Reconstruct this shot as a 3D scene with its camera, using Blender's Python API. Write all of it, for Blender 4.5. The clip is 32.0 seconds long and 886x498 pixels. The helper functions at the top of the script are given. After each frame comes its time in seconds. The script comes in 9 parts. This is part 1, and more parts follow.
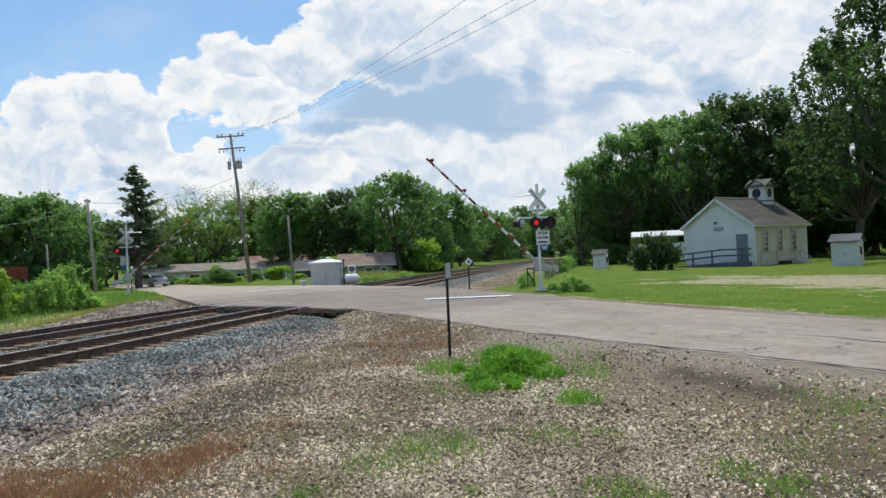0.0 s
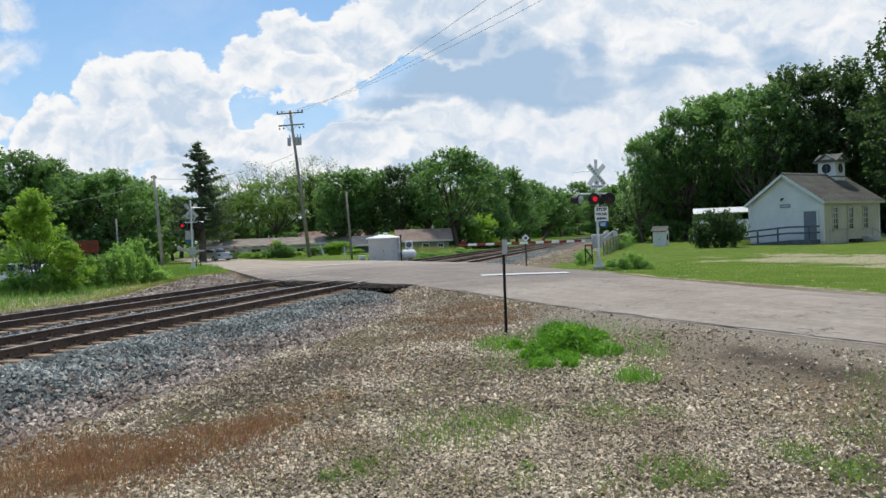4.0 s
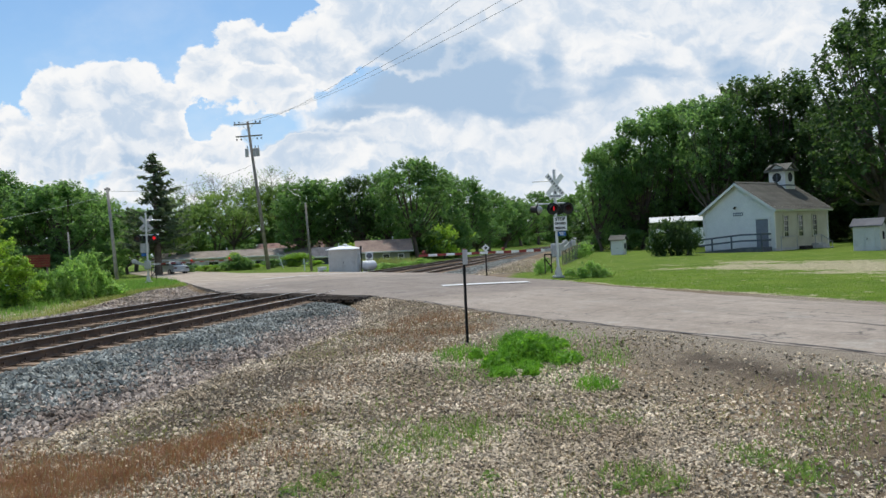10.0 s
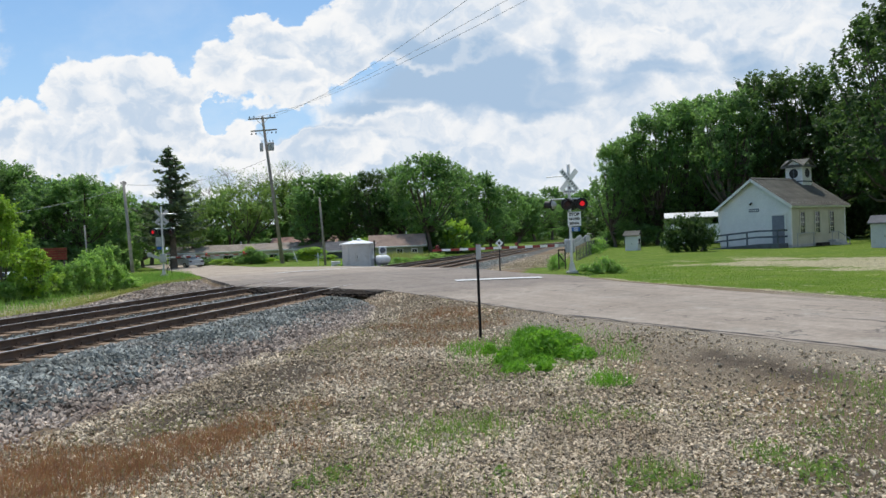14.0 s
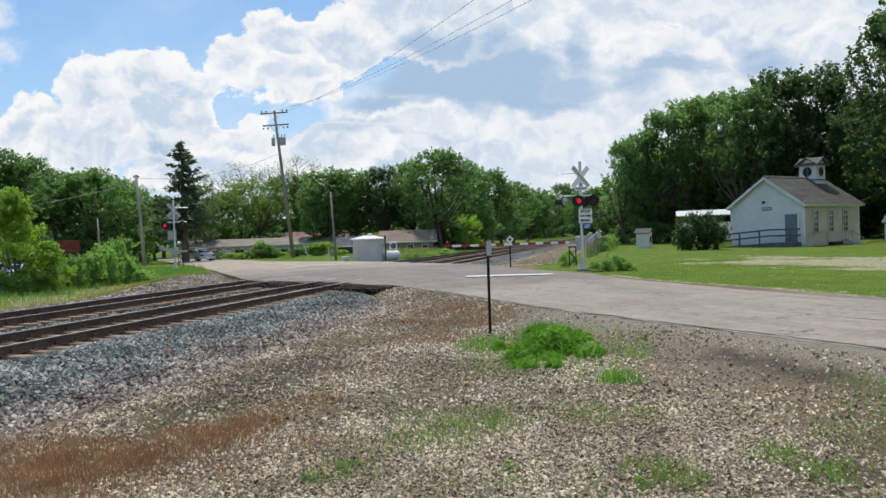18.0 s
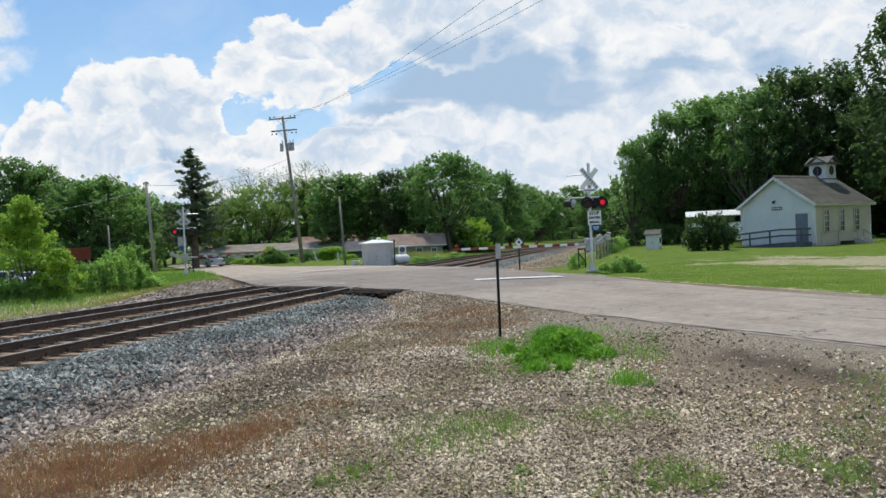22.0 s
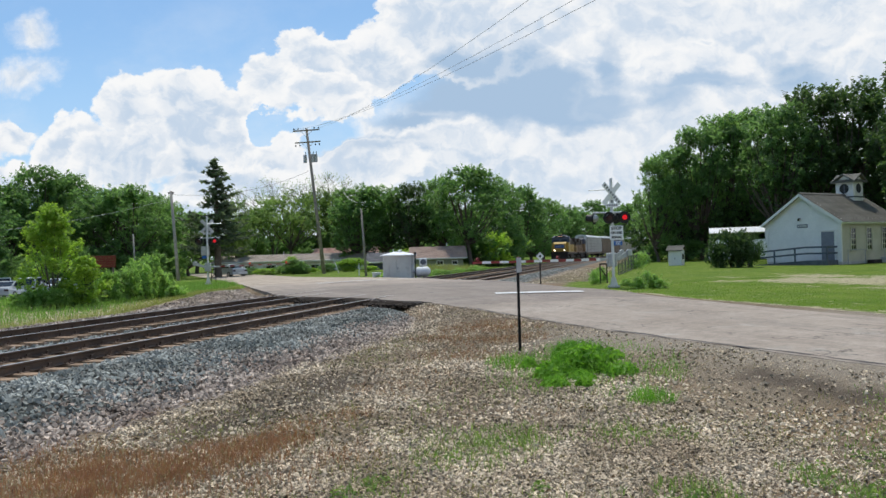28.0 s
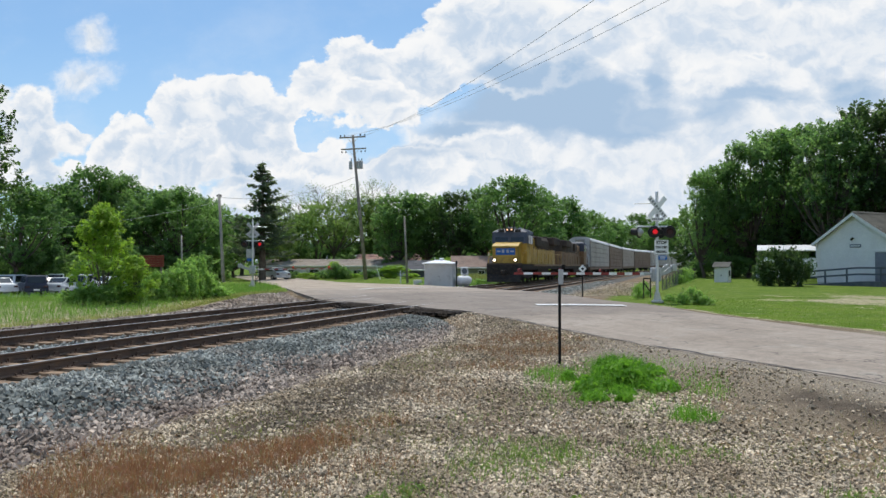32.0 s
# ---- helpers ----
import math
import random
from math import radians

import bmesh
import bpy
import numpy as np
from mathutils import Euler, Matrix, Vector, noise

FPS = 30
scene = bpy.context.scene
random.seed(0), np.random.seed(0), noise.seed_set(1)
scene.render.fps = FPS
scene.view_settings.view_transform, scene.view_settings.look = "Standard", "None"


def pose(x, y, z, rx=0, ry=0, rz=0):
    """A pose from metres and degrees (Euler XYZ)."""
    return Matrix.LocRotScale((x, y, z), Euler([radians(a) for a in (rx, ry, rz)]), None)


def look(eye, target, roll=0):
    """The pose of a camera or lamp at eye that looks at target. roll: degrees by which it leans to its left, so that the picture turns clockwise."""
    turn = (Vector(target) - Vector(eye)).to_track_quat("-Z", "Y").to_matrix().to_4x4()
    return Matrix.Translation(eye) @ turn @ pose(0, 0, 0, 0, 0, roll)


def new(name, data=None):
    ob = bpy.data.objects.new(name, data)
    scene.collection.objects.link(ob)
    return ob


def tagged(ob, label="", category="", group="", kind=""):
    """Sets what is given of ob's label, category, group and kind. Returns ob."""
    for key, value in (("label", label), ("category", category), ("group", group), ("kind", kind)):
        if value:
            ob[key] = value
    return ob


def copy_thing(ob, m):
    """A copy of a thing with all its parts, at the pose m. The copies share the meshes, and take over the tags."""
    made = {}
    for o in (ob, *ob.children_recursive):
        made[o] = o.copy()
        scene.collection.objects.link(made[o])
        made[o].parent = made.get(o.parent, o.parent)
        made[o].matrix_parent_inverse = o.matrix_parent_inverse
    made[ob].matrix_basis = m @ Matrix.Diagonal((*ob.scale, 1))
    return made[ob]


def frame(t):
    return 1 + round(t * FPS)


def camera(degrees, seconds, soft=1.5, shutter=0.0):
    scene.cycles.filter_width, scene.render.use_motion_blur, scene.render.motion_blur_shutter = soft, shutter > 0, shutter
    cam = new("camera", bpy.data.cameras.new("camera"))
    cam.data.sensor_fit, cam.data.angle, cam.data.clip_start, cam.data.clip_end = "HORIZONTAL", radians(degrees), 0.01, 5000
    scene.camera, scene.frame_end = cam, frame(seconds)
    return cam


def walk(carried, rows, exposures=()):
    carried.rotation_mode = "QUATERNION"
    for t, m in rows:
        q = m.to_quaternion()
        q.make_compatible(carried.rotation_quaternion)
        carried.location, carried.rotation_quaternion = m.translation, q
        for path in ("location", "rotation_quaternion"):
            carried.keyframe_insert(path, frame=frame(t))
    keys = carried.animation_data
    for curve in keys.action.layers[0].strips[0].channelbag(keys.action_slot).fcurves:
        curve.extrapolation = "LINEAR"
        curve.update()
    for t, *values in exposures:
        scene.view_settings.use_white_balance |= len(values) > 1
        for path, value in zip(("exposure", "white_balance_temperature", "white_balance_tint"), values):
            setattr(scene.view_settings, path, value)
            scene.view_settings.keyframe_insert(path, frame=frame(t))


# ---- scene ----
cam = camera(60.5, 32.0)
PATH = [
    (0.0, pose(0, 0, 1.85, 90.57, 2.39, -0.33)),
    (0.5, pose(0, 0, 1.85, 90.29, 2.08, -0.33)),
    (1.0, pose(0, 0, 1.85, 90.08, 2.08, -0.31)),
    (1.5, pose(0, 0, 1.85, 90.03, 2.16, -0.20)),
    (2.0, pose(0, 0, 1.85, 90.02, 2.24, 0.13)),
    (2.5, pose(0, 0, 1.85, 90.02, 1.90, 0.56)),
    (3.0, pose(0, 0, 1.85, 89.55, 2.31, 1.68)),
    (3.5, pose(0, 0, 1.85, 88.83, 2.06, 4.20)),
    (5.5, pose(0, 0, 1.85, 89.83, 2.16, 2.17)),
    (6.0, pose(0, 0, 1.85, 90.09, 2.01, 1.96)),
    (6.5, pose(0, 0, 1.85, 90.26, 2.09, 1.86)),
    (7.0, pose(0, 0, 1.85, 90.24, 2.17, 1.70)),
    (7.5, pose(0, 0, 1.85, 89.97, 2.22, 1.67)),
    (8.0, pose(0, 0, 1.85, 89.84, 2.63, 1.47)),
    (8.5, pose(0, 0, 1.85, 89.71, 2.34, 1.27)),
    (9.0, pose(0, 0, 1.85, 89.65, 2.51, 1.12)),
    (9.5, pose(0, 0, 1.85, 89.63, 2.70, 1.04)),
    (10.0, pose(0, 0, 1.85, 89.60, 2.62, 0.96)),
    (10.5, pose(0, 0, 1.85, 89.54, 2.54, 0.95)),
    (11.0, pose(0, 0, 1.85, 89.47, 2.63, 0.98)),
    (11.5, pose(0, 0, 1.85, 89.33, 2.70, 1.25)),
    (12.0, pose(0, 0, 1.85, 89.26, 2.77, 1.31)),
    (12.5, pose(0, 0, 1.85, 89.25, 2.70, 1.33)),
    (13.0, pose(0, 0, 1.85, 89.25, 2.70, 1.40)),
    (13.5, pose(0, 0, 1.85, 89.26, 2.45, 1.40)),
    (14.0, pose(0, 0, 1.85, 89.26, 2.35, 1.98)),
    (14.5, pose(0, 0, 1.85, 89.16, 2.38, 2.19)),
    (16.5, pose(0, 0, 1.85, 88.97, 2.20, 2.47)),
    (17.0, pose(0, 0, 1.85, 88.96, 2.07, 2.57)),
    (17.5, pose(0, 0, 1.85, 88.96, 2.04, 2.70)),
    (18.0, pose(0, 0, 1.85, 88.98, 1.87, 2.78)),
    (18.5, pose(0, 0, 1.85, 88.92, 1.85, 2.82)),
    (19.0, pose(0, 0, 1.85, 88.86, 1.72, 2.91)),
    (19.5, pose(0, 0, 1.85, 88.81, 1.65, 3.07)),
    (20.0, pose(0, 0, 1.85, 88.81, 1.87, 3.27)),
    (20.5, pose(0, 0, 1.85, 88.86, 1.91, 3.37)),
    (21.0, pose(0, 0, 1.85, 88.96, 2.00, 3.44)),
    (21.5, pose(0, 0, 1.85, 89.09, 2.25, 3.40)),
    (22.0, pose(0, 0, 1.85, 89.26, 2.47, 3.45)),
    (22.5, pose(0, 0, 1.85, 89.40, 2.81, 3.55)),
    (23.0, pose(0, 0, 1.85, 89.47, 2.85, 3.58)),
    (23.5, pose(0, 0, 1.85, 89.51, 3.06, 3.51)),
    (24.0, pose(0, 0, 1.85, 89.50, 2.85, 3.55)),
    (24.5, pose(0, 0, 1.85, 89.49, 2.80, 3.61)),
    (26.5, pose(0, 0, 1.85, 89.50, 2.68, 3.75)),
    (27.0, pose(0, 0, 1.85, 89.52, 2.51, 4.14)),
    (27.5, pose(0, 0, 1.85, 89.68, 2.04, 4.68)),
    (28.0, pose(0, 0, 1.85, 90.29, 1.66, 5.03)),
    (28.5, pose(0, 0, 1.85, 90.54, 1.11, 5.43)),
    (29.0, pose(0, 0, 1.85, 90.63, 1.56, 5.58)),
    (29.5, pose(0, 0, 1.85, 90.86, 1.17, 6.32)),
    (30.0, pose(0, 0, 1.85, 91.79, 1.24, 7.28)),
    (30.5, pose(0, 0, 1.85, 91.72, 1.21, 8.59)),
    (31.0, pose(0, 0, 1.85, 91.75, 0.64, 8.46)),
    (31.5, pose(0, 0, 1.85, 91.56, 0.02, 7.98)),
    (32.0, pose(0, 0, 1.85, 91.01, -0.03, 8.17)),
]
walk(cam, PATH)

# ================= light =================
SUN_AZ, SUN_EL = -14.0, 66.0          # degrees right of ahead, degrees up
sun_dir = Vector((math.sin(radians(SUN_AZ)) * math.cos(radians(SUN_EL)),
                  math.cos(radians(SUN_AZ)) * math.cos(radians(SUN_EL)), math.sin(radians(SUN_EL))))
sun = new("sun", bpy.data.lights.new("sun", "SUN"))
sun.data.energy, sun.data.angle, sun.data.color = 3.6, radians(0.6), (1.0, 0.95, 0.87)
sun.matrix_world = look(sun_dir * 300, (0, 0, 0))


class Nodes:
    """Short words for building a node tree."""

    def __init__(self, tree):
        self.t = tree
        tree.nodes.clear()

    def add(self, kind, **given):
        n = self.t.nodes.new(kind)
        for k, v in given.items():
            if k == "op":
                n.operation = v
            elif k == "mode":
                n.blend_type = v
            elif k == "data":
                n.data_type = v
        return n

    def put(self, socket, value):
        if isinstance(value, bpy.types.NodeSocket):
            self.t.links.new(value, socket)
        elif isinstance(value, (tuple, list)) and len(value) == 3 and socket.type == "RGBA":
            socket.default_value = (*value, 1)
        else:
            socket.default_value = value

    def m(self, op, a, b=0.0, c=0.0):
        n = self.add("ShaderNodeMath", op=op)
        for s, v in zip(n.inputs, (a, b, c)):
            self.put(s, v)
        return n.outputs[0]

    def mix(self, f, a, b, mode="MIX"):
        n = self.add("ShaderNodeMix", data="RGBA", mode=mode)
        self.put(n.inputs[0], f), self.put(n.inputs[6], a), self.put(n.inputs[7], b)
        return n.outputs[2]

    def noise(self, vec, scale, detail=4.0, rough=0.55, out="Fac"):
        n = self.add("ShaderNodeTexNoise")
        if vec is not None:
            self.put(n.inputs["Vector"], vec)
        self.put(n.inputs["Scale"], scale), self.put(n.inputs["Detail"], detail), self.put(n.inputs["Roughness"], rough)
        return n.outputs[out]

    def ramp(self, v, a, b, lo=0.0, hi=1.0, smooth=True):
        n = self.add("ShaderNodeMapRange")
        n.interpolation_type = "SMOOTHSTEP" if smooth else "LINEAR"
        for s, x in zip(n.inputs, (v, a, b, lo, hi)):
            self.put(s, x)
        return n.outputs[0]

    def xyz(self, x, y, z):
        n = self.add("ShaderNodeCombineXYZ")
        for s, v in zip(n.inputs, (x, y, z)):
            self.put(s, v)
        return n.outputs[0]


def build_world():
    world = bpy.data.worlds.new("sky")
    scene.world = world
    world.use_nodes = True
    k = Nodes(world.node_tree)
    sky = k.add("ShaderNodeTexSky")
    sky.sky_type, sky.sun_disc = "NISHITA", False
    sky.sun_elevation, sky.sun_rotation = radians(SUN_EL), radians(SUN_AZ)
    sky.air_density, sky.dust_density, sky.ozone_density = 1.0, 0.6, 1.2
    direction = k.add("ShaderNodeTexCoord").outputs["Generated"]
    sep = k.add("ShaderNodeSeparateXYZ")
    k.put(sep.inputs[0], direction)
    x, y, z = sep.outputs
    ahead = k.m("MAXIMUM", k.m("ABSOLUTE", y), 0.25)
    px, pz = k.m("DIVIDE", x, ahead), k.m("DIVIDE", z, ahead)
    flat = k.xyz(px, k.m("MULTIPLY", pz, 1.3), 0.0)

    def warped(scale, amount, detail):
        c = k.add("ShaderNodeSeparateColor")
        k.put(c.inputs[0], k.noise(flat, scale, detail, 0.6, "Color"))
        return [k.m("MULTIPLY", k.m("SUBTRACT", c.outputs[i], 0.5), amount) for i in (0, 1)]
    (ax, az), (fx, fz) = warped(5.0, 0.10, 3.0), warped(26.0, 0.035, 6.0)
    wx, wz = k.m("ADD", k.m("ADD", px, ax), fx), k.m("ADD", k.m("ADD", pz, az), fz)

    def blob(cx, cz, rx, rz):
        a = k.m("DIVIDE", k.m("SUBTRACT", wx, cx), rx)
        b = k.m("DIVIDE", k.m("SUBTRACT", wz, cz), rz)
        return k.m("MULTIPLY", k.m("SUBTRACT", 1.0, k.m("SQRT", k.m("ADD", k.m("MULTIPLY", a, a), k.m("MULTIPLY", b, b)))), math.sqrt(rx * rz) / 0.06)

    def union(blobs):
        out = blob(*blobs[0])
        for b in blobs[1:]:
            out = k.m("SMOOTH_MAX", out, blob(*b), 0.12)
        return out

    def fbm(dz, scale, detail, rough):
        return k.noise(k.xyz(px, k.m("MULTIPLY", k.m("ADD", pz, dz), 1.45), 0.0), scale, detail, rough)

    def billow(dx, dz):
        """Round heaped heads with finer heads upon them."""
        v = k.add("ShaderNodeTexVoronoi")
        v.feature, v.normalize = "F1", True
        k.put(v.inputs["Vector"], k.xyz(k.m("ADD", wx, dx), k.m("MULTIPLY", k.m("ADD", wz, dz), 1.15), 0.0))
        v.inputs["Scale"].default_value, v.inputs["Detail"].default_value = 17.0, 3.0
        v.inputs["Roughness"].default_value, v.inputs["Lacunarity"].default_value = 0.52, 2.3
        return k.m("SUBTRACT", 1.0, v.outputs["Distance"])
    puff, up = billow(0.0, 0.0), billow(-0.003, 0.011)
    fray = fbm(0.0, 14.0, 10.0, 0.62)
    relief = k.ramp(k.m("ADD", k.m("SUBTRACT", puff, up), k.m("MULTIPLY", k.m("SUBTRACT", fray, 0.5), 0.25)), -0.16, 0.14)
    # the towers of the cumulus bank, the farther first, and the gaps of blue
    high = [(-0.265, 0.243, 0.052, 0.063), (-0.187, 0.255, 0.06, 0.052), (-0.117, 0.297, 0.052, 0.06), (-0.049, 0.293, 0.082, 0.074), (0.047, 0.294, 0.082, 0.056),
            (0.128, 0.327, 0.067, 0.045), (0.205, 0.3, 0.104, 0.071), (0.315, 0.271, 0.104, 0.067), (0.409, 0.287, 0.097, 0.067)]
    mid = [(-0.426, 0.185, 0.071, 0.068), (-0.509, 0.192, 0.045, 0.063), (-0.602, 0.156, 0.056, 0.046), (-0.366, 0.17, 0.045, 0.052), (-0.318, 0.232, 0.034, 0.044), (-0.455, 0.225, 0.030, 0.036),
           (-0.25, 0.208, 0.06, 0.03), (-0.219, 0.187, 0.037, 0.019), (-0.31, 0.129, 0.052, 0.039), (0.167, 0.192, 0.082, 0.045), (0.252, 0.231, 0.082, 0.03)]
    low = [(-0.749, 0.186, 0.056, 0.071), (-0.679, 0.191, 0.037, 0.037), (-0.829, 0.19, 0.067, 0.067), (-0.535, 0.138, 0.082, 0.045), (-0.189, 0.117, 0.082, 0.033),
           (-0.067, 0.147, 0.082, 0.018), (0.108, 0.129, 0.104, 0.03), (0.228, 0.153, 0.067, 0.045), (0.372, 0.168, 0.104, 0.037), (-0.697, 0.119, 0.112, 0.03), (-0.363, 0.1, 0.119, 0.03)]
    puffs = [(-0.652, 0.33, 0.034, 0.030), (-0.668, 0.272, 0.052, 0.026)]
    holes = [(-0.333, 0.173, 0.030, 0.022), (-0.236, 0.153, 0.045, 0.021), (-0.649, 0.218, 0.037, 0.019), (0.246, 0.264, 0.03, 0.009), (0.346, 0.198, 0.037, 0.012), (-0.556, 0.111, 0.045, 0.012)]
    shades = [(-0.014, 0.212, 0.145, 0.058), (0.08, 0.174, 0.095, 0.034), (-0.072, 0.249, 0.040, 0.034), (-0.119, 0.171, 0.074, 0.016), (0.201, 0.187, 0.037, 0.033), (0.244, 0.206, 0.089, 0.016),
              (0.374, 0.218, 0.045, 0.033), (-0.158, 0.139, 0.089, 0.013), (0.132, 0.238, 0.022, 0.052), (-0.444, 0.126, 0.052, 0.022), (-0.714, 0.16, 0.03, 0.03)]
    blue = k.mix(1.0, sky.outputs[0], (0.070, 0.104, 0.128), "MULTIPLY")
    blue = k.mix(k.ramp(pz, 0.10, 0.36, 0.74, 0.30), blue, (0.50, 0.71, 0.95))
    veil = k.m("MULTIPLY", k.ramp(fbm(0.3, 4.0, 7.0, 0.62), 0.45, 0.75), k.ramp(pz, 0.1, 0.45, 0.45, 0.1))
    tone = k.mix(veil, blue, (0.80, 0.87, 0.95))
    bank = k.m("DIVIDE", k.m("SUBTRACT", k.m("ADD", k.m("ADD", 0.245, k.m("MULTIPLY", px, 0.25)), k.ramp(px, -0.16, 0.04, 0.0, 0.12)), wz), 0.10)
    gap = k.m("MAXIMUM", union(holes), 0.0)
    shade = k.ramp(k.m("ADD", union(shades), k.m("MULTIPLY", k.m("SUBTRACT", fbm(0.7, 9.0, 8.0, 0.62), 0.5), 1.0)), -0.12, 0.40)
    for heap, amp, soft, hazy, dim in ((bank, 0.5, 0.5, 0.2, 1.0), (union(high), 0.7, 0.10, 0.35, 1.0), (union(mid), 0.75, 0.12, 0.5, 0.9), (union(low), 0.75, 0.22, 0.6, 0.7), (union(puffs), 1.1, 0.7, 0.0, 0.0)):
        edge = k.m("ADD", k.m("SUBTRACT", heap, k.m("MULTIPLY", gap, 2.4)), k.m("ADD", k.m("MULTIPLY", k.m("SUBTRACT", puff, 0.56), amp), k.m("MULTIPLY", k.m("SUBTRACT", fray, 0.5), amp * 0.9)))
        cover = k.ramp(edge, 0.0, k.ramp(px, -0.15, 0.12, soft, soft + hazy))
        rim = k.ramp(edge, 0.05, 0.85, 1.0, 0.0)
        lit = k.m("ADD", k.m("ADD", k.m("MULTIPLY", relief, k.ramp(px, -0.15, 0.12, 0.62, 0.45)), k.m("MULTIPLY", rim, 0.55)), k.ramp(px, -0.15, 0.12, 0.0, 0.24))
        cloud = k.mix(k.ramp(lit, 0.06, 1.02), (0.56, 0.67, 0.81), (0.94, 0.945, 0.95))
        cloud = k.mix(k.m("MULTIPLY", k.m("MULTIPLY", shade, dim), k.ramp(edge, 0.0, 0.35)), cloud, (0.40, 0.545, 0.73))
        tone = k.mix(cover, tone, cloud)
    haze = k.ramp(pz, 0.0, 0.13, 0.4, 0.0)
    tone = k.mix(haze, tone, (0.78, 0.86, 0.93))
    bg = k.add("ShaderNodeBackground")
    k.put(bg.inputs[0], tone)
    bg.inputs[1].default_value = 1.0
    k.put(k.add("ShaderNodeOutputWorld").inputs[0], bg.outputs[0])


build_world()
scene.view_settings.exposure = 0.0


# ================= materials =================
def surface(name, c1, c2, scale=2.0, fine=30.0, rough=0.85, metal=0.0, bump=0.25, dist=0.01, c3=None, spot=6.0, rand=0.0, island=0.0, spec=0.3):
    """Colour that wanders between c1 and c2, with stains of c3, fine grain and relief."""
    mat = bpy.data.materials.new(name)
    mat.use_nodes = True
    k = Nodes(mat.node_tree)
    co = k.add("ShaderNodeTexCoord").outputs["Object"]
    f = k.ramp(k.noise(co, scale, 5.0, 0.6), 0.3, 0.7)
    col = k.mix(f, c1, c2)
    if c3:
        col = k.mix(k.m("MULTIPLY", k.ramp(k.noise(co, spot, 6.0, 0.65), 0.52, 0.72), 0.8), col, c3)
    g = k.noise(co, fine, 3.0, 0.6)
    col = k.mix(0.5, col, k.mix(1.0, col, k.mix(g, (0.55, 0.55, 0.55), (1.45, 1.45, 1.45)), "MULTIPLY"))
    if rand:
        r = k.add("ShaderNodeObjectInfo").outputs["Random"]
        col = k.mix(1.0, col, k.mix(r, (1 - rand,) * 3, (1 + rand,) * 3), "MULTIPLY")
    if island:
        r = k.add("ShaderNodeNewGeometry").outputs["Random Per Island"]
        col = k.mix(1.0, col, k.mix(r, (1 - island,) * 3, (1 + island,) * 3), "MULTIPLY")
    b = k.add("ShaderNodeBsdfPrincipled")
    k.put(b.inputs["Base Color"], col)
    k.put(b.inputs["Roughness"], k.ramp(g, 0.2, 0.8, max(rough - 0.1, 0.05), min(rough + 0.1, 1.0)))
    b.inputs["Metallic"].default_value = metal
    b.inputs["Specular IOR Level"].default_value = spec
    if bump:
        bn = k.add("ShaderNodeBump")
        bn.inputs["Strength"].default_value, bn.inputs["Distance"].default_value = bump, dist
        k.put(bn.inputs["Height"], g)
        k.put(b.inputs["Normal"], bn.outputs[0])
    k.put(k.add("ShaderNodeOutputMaterial").inputs[0], b.outputs[0])
    return mat


def leafy(name, c1, c2, glow=0.45, scale=0.35, spec=0.4):
    """Leaves: each clump its own green, light coming through them."""
    mat = bpy.data.materials.new(name)
    mat.use_nodes = True
    k = Nodes(mat.node_tree)
    geo = k.add("ShaderNodeNewGeometry")
    co = k.add("ShaderNodeTexCoord").outputs["Object"]
    f = k.m("ADD", k.m("MULTIPLY", geo.outputs["Random Per Island"], 0.6), k.m("MULTIPLY", k.ramp(k.noise(co, scale, 3.0), 0.3, 0.7), 0.4))
    col = k.mix(f, c1, c2)
    r = k.add("ShaderNodeObjectInfo").outputs["Random"]
    col = k.mix(1.0, col, k.mix(r, (0.82, 0.85, 0.85), (1.15, 1.12, 1.1)), "MULTIPLY")
    b = k.add("ShaderNodeBsdfPrincipled")
    k.put(b.inputs["Base Color"], col)
    b.inputs["Roughness"].default_value, b.inputs["Specular IOR Level"].default_value = 0.48, spec
    tr = k.add("ShaderNodeBsdfTranslucent")
    k.put(tr.inputs[0], k.mix(1.0, col, (1.4, 1.55, 0.8), "MULTIPLY"))
    mx = k.add("ShaderNodeMixShader")
    mx.inputs[0].default_value = glow
    k.put(mx.inputs[1], b.outputs[0]), k.put(mx.inputs[2], tr.outputs[0])
    k.put(k.add("ShaderNodeOutputMaterial").inputs[0], mx.outputs[0])
    return mat


def glowing(name, colour, strength):
    mat = bpy.data.materials.new(name)
    mat.use_nodes = True
    k = Nodes(mat.node_tree)
    e = k.add("ShaderNodeEmission")
    k.put(e.inputs[0], colour)
    e.inputs[1].default_value = strength
    k.put(k.add("ShaderNodeOutputMaterial").inputs[0], e.outputs[0])
    return mat


def glassy(name, colour, rough=0.08):
    mat = bpy.data.materials.new(name)
    mat.use_nodes = True
    k = Nodes(mat.node_tree)
    b = k.add("ShaderNodeBsdfPrincipled")
    k.put(b.inputs["Base Color"], colour)
    b.inputs["Roughness"].default_value, b.inputs["Specular IOR Level"].default_value = rough, 0.6
    k.put(k.add("ShaderNodeOutputMaterial").inputs[0], b.outputs[0])
    return mat


